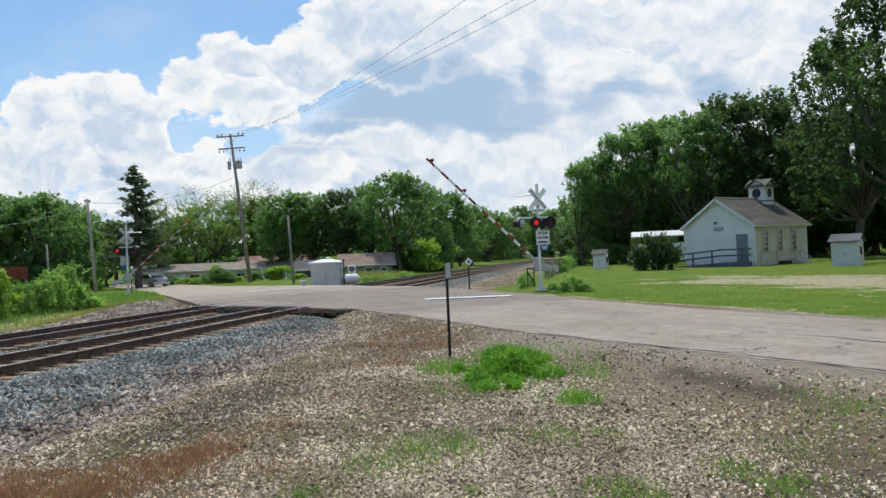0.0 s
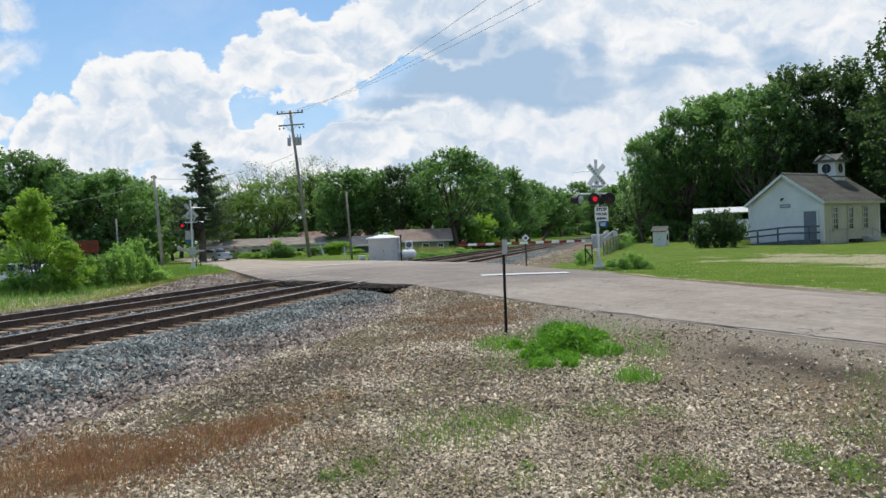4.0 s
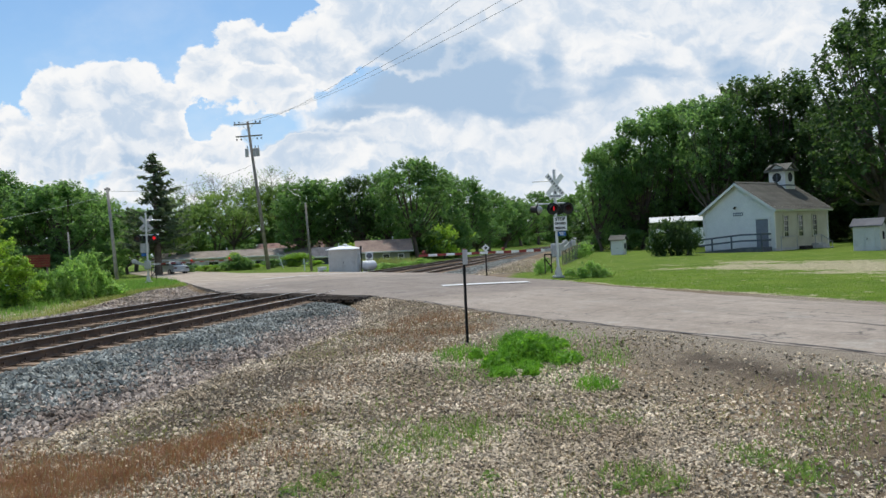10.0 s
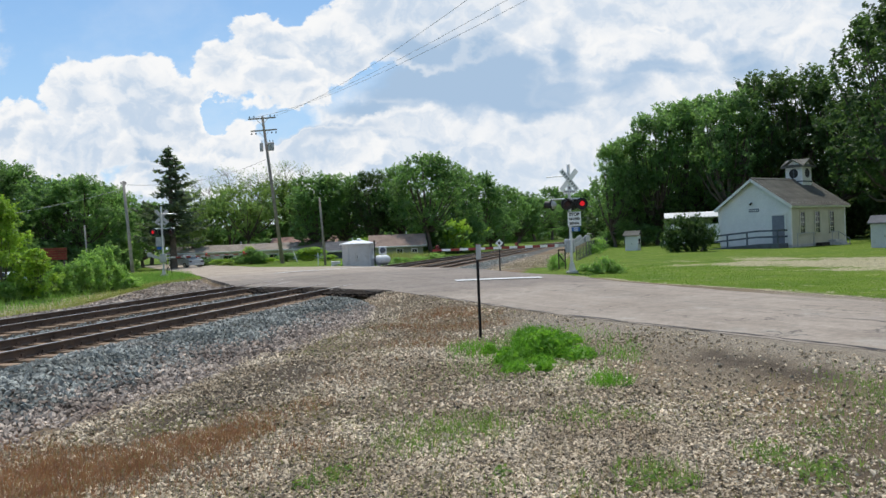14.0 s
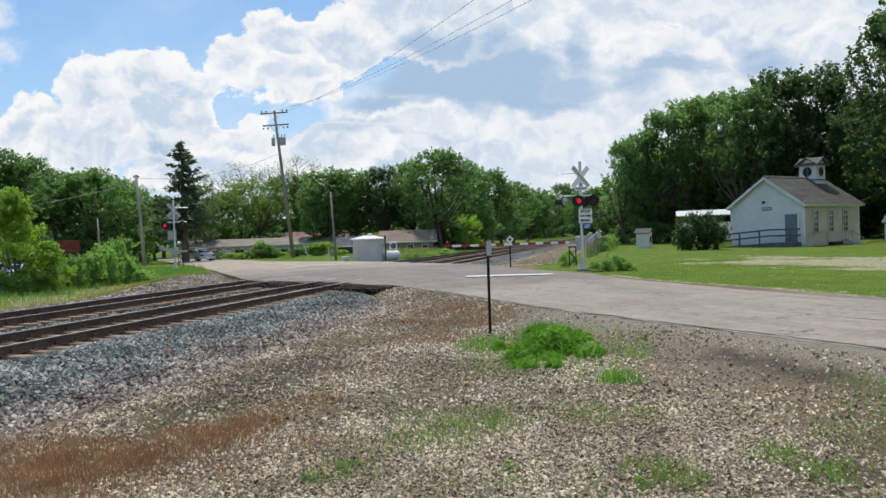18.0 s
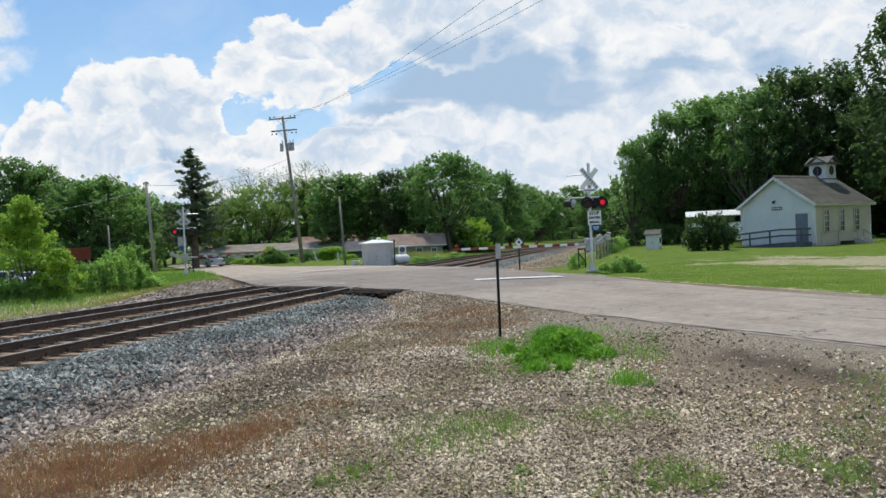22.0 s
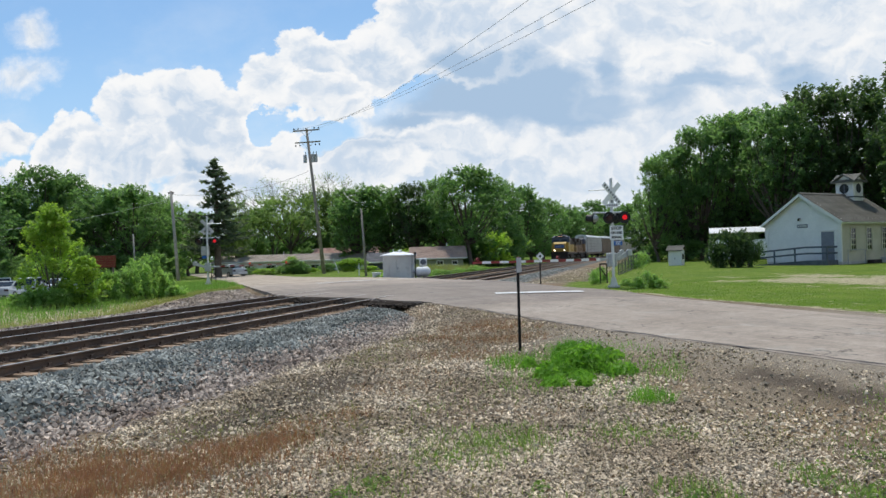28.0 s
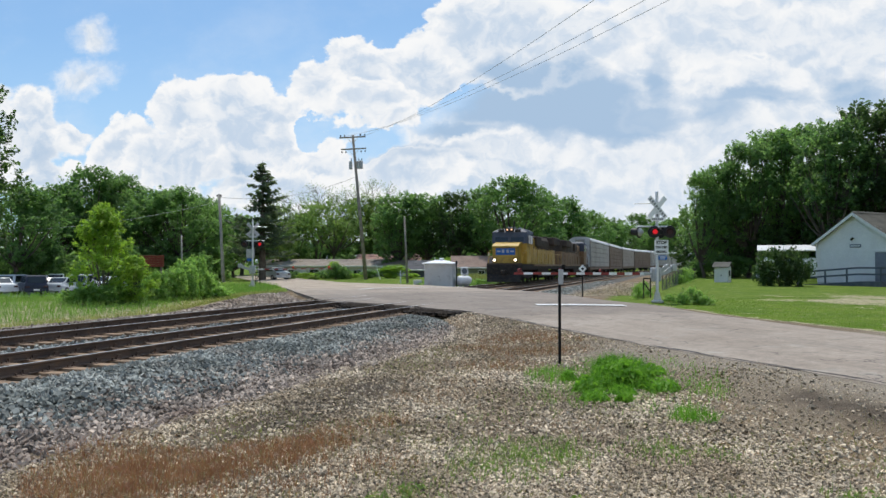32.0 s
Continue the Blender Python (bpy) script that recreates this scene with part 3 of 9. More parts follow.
def ground_material():
    mat = bpy.data.materials.new("ground")
    mat.use_nodes = True
    k = Nodes(mat.node_tree)
    co = k.add("ShaderNodeTexCoord").outputs["Object"]
    at = k.add("ShaderNodeVertexColor")
    at.layer_name = "zone"
    sep = k.add("ShaderNodeSeparateColor")
    k.put(sep.inputs[0], at.outputs[0])
    n1, n2, n3 = k.noise(co, 0.5, 5.0, 0.6), k.noise(co, 7.0, 5.0, 0.6), k.noise(co, 45.0, 4.0, 0.65)
    vor = k.add("ShaderNodeTexVoronoi")
    k.put(vor.inputs["Vector"], co)
    vor.inputs["Scale"].default_value = 26.0
    cell = k.add("ShaderNodeSeparateColor")
    k.put(cell.inputs[0], vor.outputs["Color"])
    stone = k.mix(cell.outputs[0], (0.145, 0.110, 0.074), (0.37, 0.300, 0.21))
    stone = k.mix(k.ramp(n1, 0.35, 0.65), stone, k.mix(1.0, stone, (0.88, 0.76, 0.64), "MULTIPLY"))
    stone = k.mix(k.ramp(n2, 0.45, 0.75), stone, (0.165, 0.128, 0.092))
    earth = k.mix(n2, (0.088, 0.064, 0.043), (0.180, 0.136, 0.092))
    earth = k.mix(k.ramp(sep.outputs[1], 0.9, 1.5), earth, k.mix(n2, (0.050, 0.038, 0.028), (0.125, 0.095, 0.068)))
    gravel = k.mix(k.m("MULTIPLY", sep.outputs[1], k.ramp(n2, 0.25, 0.6, 0.5, 1.0)), stone, earth)
    gravel = k.mix(k.m("MULTIPLY", at.outputs["Alpha"], k.ramp(n2, 0.25, 0.6, 0.6, 1.0)), gravel, k.mix(1.0, k.mix(n2, (0.20, 0.168, 0.128), (0.335, 0.288, 0.225)), k.mix(k.ramp(n3, 0.3, 0.7), (0.45, 0.45, 0.45), (1.55, 1.55, 1.55)), "MULTIPLY"))
    lawn = k.mix(k.ramp(n1, 0.3, 0.7), (0.078, 0.140, 0.013), (0.138, 0.196, 0.026))
    lawn = k.mix(k.m("MULTIPLY", k.ramp(n2, 0.48, 0.74), 0.5), lawn, (0.22, 0.26, 0.07))
    lawn = k.mix(0.75, lawn, k.mix(1.0, lawn, k.mix(n3, (0.4, 0.45, 0.4), (1.6, 1.55, 1.6)), "MULTIPLY"))
    n4 = k.noise(co, 1.9, 6.0, 0.7)
    soil = k.mix(n2, (0.29, 0.26, 0.15), (0.46, 0.415, 0.28))
    lawn = k.mix(k.ramp(k.m("ADD", k.m("ADD", sep.outputs[2], k.m("MULTIPLY", k.m("SUBTRACT", n4, 0.5), 3.0)), k.m("MULTIPLY", k.m("SUBTRACT", n2, 0.5), 1.6)), 0.30, 0.72), lawn, k.mix(0.7, soil, k.mix(1.0, soil, k.mix(k.ramp(n2, 0.36, 0.62), (0.35, 0.36, 0.33), (1.35, 1.32, 1.3)), "MULTIPLY")))
    f = k.ramp(k.m("ADD", sep.outputs[0], k.m("MULTIPLY", k.m("SUBTRACT", n2, 0.5), 0.8)), 0.35, 0.65)
    col = k.mix(f, gravel, lawn)
    b = k.add("ShaderNodeBsdfPrincipled")
    k.put(b.inputs["Base Color"], col)
    b.inputs["Roughness"].default_value, b.inputs["Specular IOR Level"].default_value = 0.95, 0.1
    bn = k.add("ShaderNodeBump")
    bn.inputs["Strength"].default_value, bn.inputs["Distance"].default_value = 0.8, 0.03
    k.put(bn.inputs["Height"], k.m("ADD", n3, k.m("MULTIPLY", vor.outputs["Distance"], -0.8)))
    k.put(b.inputs["Normal"], bn.outputs[0])
    k.put(k.add("ShaderNodeOutputMaterial").inputs[0], b.outputs[0])
    return mat


def build_ground():
    xs, ys = spaced(-24, 22, 0.4, 2600, 1.16), spaced(3, 50, 0.4, 2600, 1.16)
    nx, ny = len(xs), len(ys)
    verts = np.zeros((ny, nx, 3), dtype=np.float32)
    tint = np.ones((ny, nx, 4), dtype=np.float32)
    for j, y in enumerate(ys):
        for i, x in enumerate(xs):
            far = math.hypot(x, y) > 400
            verts[j, i] = (x, y, -1.42 * step(0, -9, TN.x * x + TN.y * y - shift(TD.x * x + TD.y * y)) - 0.25 if far else ground_z(x, y))
            g, gr, dirt, bare = zones(x, y)
            tint[j, i] = (gr, dirt, bare, g)
    a = (np.arange(ny - 1)[:, None] * nx + np.arange(nx - 1)[None]).ravel()
    me = mesh_from("ground", verts, np.stack([a, a + 1, a + nx + 1, a + nx], 1), [ground_material()], smooth=True)
    layer = me.color_attributes.new("zone", "FLOAT_COLOR", "POINT")
    layer.data.foreach_set("color", tint.ravel())
    tag_structure(new("ground", me), "gravel and earth ground running into mown green lawn", "ground")


def road_material():
    mat = bpy.data.materials.new("old_asphalt")
    mat.use_nodes = True
    k = Nodes(mat.node_tree)
    co = k.add("ShaderNodeTexCoord").outputs["Object"]
    n1, n2, n3 = k.noise(co, 0.35, 5.0, 0.6), k.noise(co, 3.0, 6.0, 0.65), k.noise(co, 90.0, 3.0, 0.7)
    col = k.mix(k.ramp(n1, 0.3, 0.7), (0.286, 0.236, 0.190), (0.354, 0.298, 0.244))
    col = k.mix(k.m("MULTIPLY", k.ramp(n2, 0.5, 0.75), 0.6), col, (0.195, 0.168, 0.138))
    col = k.mix(k.m("MULTIPLY", k.ramp(k.noise(co, 1.1, 3.0), 0.58, 0.7), 0.5), col, (0.375, 0.345, 0.295))
    col = k.mix(1.0, col, k.mix(n3, (0.5, 0.5, 0.5), (1.5, 1.5, 1.5)), "MULTIPLY")
    col = k.mix(1.0, col, k.mix(k.noise(co, 14.0, 6.0, 0.75), (0.55, 0.55, 0.55), (1.45, 1.45, 1.45)), "MULTIPLY")
    axes = k.add("ShaderNodeSeparateXYZ")
    k.put(axes.inputs[0], co)
    along = k.m("ADD", k.m("ADD", k.m("MULTIPLY", axes.outputs[0], -0.451), k.m("MULTIPLY", axes.outputs[1], 0.8925)), k.m("MULTIPLY", k.m("SUBTRACT", k.noise(co, 0.6, 4.0), 0.5), 9.0))
    across = k.m("ADD", k.m("MULTIPLY", axes.outputs[0], 0.8925), k.m("MULTIPLY", axes.outputs[1], 0.451))
    streak = k.noise(k.xyz(k.m("MULTIPLY", along, 0.10), k.m("MULTIPLY", across, 1.6), 0.0), 1.0, 5.0, 0.65)
    col = k.mix(1.0, col, k.mix(k.ramp(streak, 0.3, 0.7), (0.90, 0.895, 0.89), (1.07, 1.065, 1.06)), "MULTIPLY")
    col = k.mix(1.0, col, k.mix(k.ramp(k.noise(co, 5.0, 7.0, 0.72), 0.35, 0.65), (0.88, 0.88, 0.88), (1.09, 1.09, 1.09)), "MULTIPLY")
    newer = k.m("MULTIPLY", k.ramp(along, 20.0, 23.0), k.ramp(along, 41.0, 38.0, 0.0, 1.0))
    col = k.mix(newer, col, k.mix(1.0, col, (0.74, 0.74, 0.76), "MULTIPLY"))
    col = k.mix(k.ramp(along, 44.0, 50.0), col, k.mix(1.0, col, (1.22, 1.20, 1.14), "MULTIPLY"))
    bend = k.add("ShaderNodeVectorMath", op="ADD")
    k.put(bend.inputs[0], co), k.put(bend.inputs[1], k.noise(co, 1.3, 4.0, 0.6, "Color"))
    for scale, thin, lo in ((0.42, 0.010, 0.50), (1.1, 0.012, 0.56)):
        vor = k.add("ShaderNodeTexVoronoi")
        vor.feature = "DISTANCE_TO_EDGE"
        k.put(vor.inputs["Vector"], bend.outputs[0])
        vor.inputs["Scale"].default_value = scale
        f = k.m("MULTIPLY", k.ramp(vor.outputs["Distance"], thin * scale, thin * scale * 2.6, 1.0, 0.0), k.ramp(k.noise(co, 0.5, 3.0), lo, lo + 0.08))
        col = k.mix(k.m("MULTIPLY", f, 0.75), col, (0.085, 0.072, 0.062))
    b = k.add("ShaderNodeBsdfPrincipled")
    k.put(b.inputs["Base Color"], col)
    b.inputs["Roughness"].default_value, b.inputs["Specular IOR Level"].default_value = 0.85, 0.25
    bn = k.add("ShaderNodeBump")
    bn.inputs["Strength"].default_value, bn.inputs["Distance"].default_value = 0.5, 0.006
    k.put(bn.inputs["Height"], n3)
    k.put(b.inputs["Normal"], bn.outputs[0])
    k.put(k.add("ShaderNodeOutputMaterial").inputs[0], b.outputs[0])
    return mat


def build_road():
    mat = road_material()
    M_CRACK = surface("crack_tar", (0.055, 0.05, 0.048), (0.09, 0.08, 0.075), 3, 40, 0.95, 0, 0.2)
    bm = bmesh.new()
    rows, cols = np.arange(-40, 118.1, 0.4), 19
    grid = []
    for s in rows:
        a, b = curve_at(ROAD_NEAR, s), curve_at(ROAD_FAR, s)
        line = []
        for i in range(cols):
            t = i / (cols - 1)
            wob = 0.10 * noise.noise((s * 0.9, i * 3.1, 7)) + 0.05 * noise.noise((s * 3.3, i, 2)) if i in (0, cols - 1) else 0
            p = RD * s + RN * (a + (b - a) * t + wob)
            line.append(bm.verts.new((p.x, p.y, road_z(s) + 0.05 * math.sin(math.pi * t) - 0.02)))
        grid.append(line)
    for r0, r1 in zip(grid, grid[1:]):
        for i in range(cols - 1):
            bm.faces.new((r0[i], r0[i + 1], r1[i + 1], r1[i]))
    for side in (0, cols - 1):
        low = [bm.verts.new((r[side].co.x, r[side].co.y, r[side].co.z - 0.3)) for r in grid]
        for i in range(len(grid) - 1):
            f = (grid[i][side], grid[i + 1][side], low[i + 1], low[i])
            bm.faces.new(f if side else f[::-1])
    road = new("road", from_bm(bm, mat))
    tag_structure(road, "worn grey asphalt road crossing the tracks, cracked and patched", "road")

    # long cracks, thin strips of dark filler on the surface
    def crack(name, pts, wide, seed):
        rnd = random.Random(seed)
        bmc = bmesh.new()
        prev = None
        for (s0, t0), (s1, t1) in zip(pts, pts[1:]):
            for i in range(14):
                t = i / 14
                s, w = s0 + (s1 - s0) * t, t0 + (t1 - t0) * t + rnd.uniform(-0.007, 0.007)
                a, b = curve_at(ROAD_NEAR, s), curve_at(ROAD_FAR, s)
                p = RD * s + RN * (a + (b - a) * w)
                z = road_z(s) + 0.05 * math.sin(math.pi * min(max(w, 0), 1)) - 0.02 + 0.006
                h = wide * rnd.uniform(0.08, 1.0)
                pair = [bmc.verts.new((p.x + RN.x * h * k2, p.y + RN.y * h * k2, z)) for k2 in (-0.5, 0.5)]
                if prev:
                    bmc.faces.new((*prev, pair[1], pair[0]))
                prev = pair
        part(name, bmc, M_CRACK, road, "dark irregular crack")
    crack("crack", [(-6, 0.03), (0, 0.022), (4, 0.014), (8, 0.02), (12, 0.012), (18, 0.01), (22, 0.02)], 0.12, 1)
    crack("crack", [(-2, 0.30), (4, 0.34), (9, 0.44), (12, 0.42)], 0.05, 2)
    crack("crack", [(6, 0.40), (8, 0.60), (7.6, 0.80)], 0.05, 3)
    crack("crack", [(0, 0.75), (6, 0.80), (14, 0.86)], 0.05, 6)

    # stop lines
    M_LINE = surface("worn_road_paint", (0.62, 0.62, 0.60), (0.74, 0.74, 0.72), 3, 50, 0.8, 0, 0.2, 0.003, (0.45, 0.43, 0.41), 5)
    for name, a, b, w in (("stop_line", (-0.6, 29.2), (2.75, 29.6), 0.9), ("stop_line", (-11.6, 44.8), (-6.2, 51.6), 0.40)):
        bml = bmesh.new()
        a, b = Vector((*a, 0)), Vector((*b, 0))
        n = Vector((-(b - a).y, (b - a).x, 0)).normalized() * w / 2
        top = []
        for i in range(21):
            p = a + (b - a) * i / 20
            ws = []
            for k2 in (-1, 1):
                c = p + n * k2 * random.uniform(0.9, 1.03)
                s, q = c.dot(RD), c.dot(RN)
                lo, hi = curve_at(ROAD_NEAR, s), curve_at(ROAD_FAR, s)
                ws.append(bml.verts.new((c.x, c.y, road_z(s) + 0.05 * math.sin(math.pi * min(max((q - lo) / (hi - lo), 0), 1)) - 0.02 + 0.03)))
            top.append(ws)
        for p0, p1 in zip(top, top[1:]):
            bml.faces.new((p0[0], p0[1], p1[1], p1[0]))
        part(name, bml, M_LINE, road, "worn white painted stop line")


def build_apron():
    """Dark broken pavement edge where the road ends over the ballast beside the rail, its shadow put into the tar's
    colour.
    """
    # dark asphalt and dirt, blackened further for the shadow below the raised edge
    M_TAR = surface("shade_dark_tar", (0.022, 0.018, 0.015), (0.050, 0.040, 0.032), 2, 30, 0.95, 0, 0.9, 0.02, (0.085, 0.066, 0.050), 5, spec=0.05)
    bm = bmesh.new()
    prev, lumps = None, []
    rnd = random.Random(12)
    for i in range(90):
        s = 24.0 + 11.0 * i / 89
        q = curve_at(ROAD_NEAR, s)
        wob = 0.16 * noise.noise((s * 1.3, 4, 1)) + 0.10 * noise.noise((s * 5.0, 2, 7))
        ring, w = [], math.sin(math.pi * (i + 0.6) / 90.2) ** 0.6
        for off, dz in ((0.34 * w + wob * 1.5 * w, 0.014), (0.10 * w + wob * w, 0.010), (-0.08 * w + wob * w, -0.03), (-0.22 * w + wob * 1.4 * w, -0.11 * w), (-0.60 * w + wob * 2 * w, -0.13), (-1.0 * w + wob * 2.5 * w, -0.16 - 0.05 * w)):
            p = RD * s + RN * (q + off)
            ring.append(bm.verts.new((p.x, p.y, road_z(s) - 0.015 + dz + (rnd.uniform(-0.02, 0.02) if dz < 0 else 0))))
        if prev:
            for a in range(5):
                bm.faces.new((prev[a], prev[a + 1], ring[a + 1], ring[a]))
        prev = ring
        for k in range(3):
            p = RD * (s + rnd.uniform(-0.06, 0.06)) + RN * (q - rnd.uniform(0.15, 1.1) * w)
            lumps.append((p, rnd.uniform(0.04, 0.12), road_z(s) - 0.13))
    edge = new("crossing_edge", from_bm(bm, M_TAR))
    tag_structure(edge, "broken pavement edge at the crossing, its shadow painted into the dark tar", "pavement edge")
    bm = bmesh.new()
    for p, r, z in lumps:
        box(bm, (r * 1.4, r, r * 0.7), (p.x, p.y, z), Matrix.Rotation(rnd.uniform(0, 3), 3, (0.3, 0.2, 1)))
    tagged(part("broken_lumps", bm, M_TAR, edge, "broken lumps of dark asphalt"), kind="stuff")


# ================= tracks =================
RAIL_OUTLINE = [(-0.070, 0), (0.070, 0), (0.068, 0.014), (0.012, 0.032), (0.010, 0.122), (0.036, 0.135), (0.037, 0.158), (0.030, 0.170),
                (-0.030, 0.170), (-0.037, 0.158), (-0.036, 0.135), (-0.010, 0.122), (-0.012, 0.032), (-0.068, 0.014)]


def build_track(which):
    v0 = TRACKS[which]
    us = [-40, -20, 0, 15, 25, 32, 38, 44, 50, 56, 62, 70, 80, 95, 110, 130, 150, 170, 190, 210, 230, 250, 270, 290, 320, 350, 380, 480, 600, 800, 1000]
    track = thing("railway_track", Matrix(), "standard gauge track, rusty rails on wooden ties in ballast", "railway track", "pair of tracks", "structure")
    for side in (-0.755, 0.755):
        bm = bmesh.new()
        rings = []
        for u in us:
            c = on_track(u, v0 + side, RAIL_TOP - 0.17)
            rings.append([bm.verts.new(c + TN * p + Vector((0, 0, q))) for p, q in RAIL_OUTLINE])
        n = len(RAIL_OUTLINE)
        for a, b in zip(rings, rings[1:]):
            for i in range(n):
                f = bm.faces.new((a[i], a[(i + 1) % n], b[(i + 1) % n], b[i]))
                f.material_index = 1 if i == 7 else 0
        part("rail", bm, [M_RAIL, M_RAILTOP], track)
    # ties: a shared timber, one object each along the stretches that show
    bm = bmesh.new()
    box(bm, (2.6, 0.23, 0.18), (0, 0, -0.09), bevel=0.012)
    timber = from_bm(bm, M_TIE)
    rnd = random.Random(4 if which == "near" else 5)
    plates = bmesh.new()
    count = 0
    u = 2.0
    while u < 150:
        if not (crossing_gap(v0)[0] - 0.1 < u < crossing_gap(v0)[1] + 0.1):
            c = on_track(u + rnd.uniform(-0.03, 0.03), v0 + rnd.uniform(-0.05, 0.05), RAIL_TOP - 0.162 + rnd.uniform(-0.010, 0.0))
            if count < 300:
                t = part("tie", timber, None, track)
                t.matrix_basis = Matrix.Translation(c) @ pose(0, 0, 0, rnd.uniform(-0.4, 0.4), rnd.uniform(-0.3, 0.3), -11 + rnd.uniform(-1.2, 1.2))
                count += 1
            if u < 34:
                for side in (-0.755, 0.755):
                    p = on_track(u, v0 + side, RAIL_TOP - 0.162)
                    rot = Matrix.Rotation(-TRACK_YAW, 3, "Z")
                    box(plates, (0.34, 0.18, 0.016), p, rot)
                    for k2 in (-1, 1):
                        for j in (-0.05, 0.05):
                            e = p + TN * (0.085 * k2) + TD * j
                            box(plates, (0.035, 0.02, 0.035), e + Vector((0, 0, 0.02)), rot)
                        box(plates, (0.03, 0.10, 0.09), p + TN * (0.05 * k2) + TD * 0.16 + Vector((0, 0, 0.03)), rot)
        u += 0.52
    tagged(part("tie_plates", plates, M_RAIL, track, "rusty tie plates, spikes and anchors"), kind="stuff")


def crossing_gap(v0):
    """Where the pavement begins and ends along a track."""
    lo = 26.6 + (v0 + 11.25) * -0.85
    return lo, lo + 15.5


def stones(name, spots, sizes, mat, label, seed, coarse=False):
    """Loose broken stones: one joined heap of small angular lumps (coarse: four-sided chips)."""
    rng = np.random.default_rng(seed)
    n = len(spots)
    cube = np.array([(-1, -1, -1), (1, -1, -1), (1, 1, -1), (-1, 1, -1), (-1, -1, 1), (1, -1, 1), (1, 1, 1), (-1, 1, 1)], dtype=np.float32) * 0.5
    quad = np.array([(0, 3, 2, 1), (4, 5, 6, 7), (0, 1, 5, 4), (1, 2, 6, 5), (2, 3, 7, 6), (3, 0, 4, 7)])
    if coarse:
        cube = np.array([(-1, -1, -0.7), (1, -1, -0.7), (1, 1, -0.7), (-1, 1, -0.7), (-0.6, 0.2, 0.9), (0.6, -0.2, 0.9)], dtype=np.float32) * 0.5
        quad = np.array([(0, 1, 5), (0, 5, 4), (2, 3, 4), (2, 4, 5), (1, 2, 5), (3, 0, 4)])
    nv = len(cube)
    v = np.repeat(cube[None], n, 0) * rng.uniform(0.55, 1.1, (n, nv, 1))
    v *= rng.uniform((0.7, 0.5, 0.4 if coarse else 0.5), (1.45, 0.95, 0.85 if coarse else 1.0), (n, 1, 3)) * np.asarray(sizes)[:, None, None]
    a = rng.uniform(0, 2 * math.pi, (3, n))
    for ax, ang in zip(range(3), a):
        i, j = [(1, 2), (0, 2), (0, 1)][ax]
        amp = ang if ax == 2 else ang * 0.16
        c, s = np.cos(amp)[:, None], np.sin(amp)[:, None]
        vi, vj = v[:, :, i].copy(), v[:, :, j].copy()
        v[:, :, i], v[:, :, j] = vi * c - vj * s, vi * s + vj * c
    v += np.asarray(spots)[:, None, :]
    f = quad[None] + (np.arange(n) * nv)[:, None, None]
    me = mesh_from(name, v.reshape(-1, 3), f.reshape(-1, quad.shape[1]), [mat])
    return tagged(new(name, me), label, "stones", kind="stuff")


def bed_z(v):
    """The ballast's section across both tracks."""
    return -0.20 + 0.225 * step(-19.8, -17.6, v) * (1 - step(-9.3, -6.3, v)) - 0.04 * step(2.0, 0.6, abs(v + 13.3)) - 0.085 * max(step(1.6, 1.35, abs(v + 11.25)), step(1.6, 1.35, abs(v + 15.33)))


def dip(u, v):
    """The hollow in the ballast before the pavement's raised edge."""
    p = TD * u + TN * v
    return 0.20 * step(1.7, 0.5, curve_at(ROAD_NEAR, p.dot(RD)) - p.dot(RN)) * step(-10.4, -9.6, v) if 20 < u < 30 else 0.0


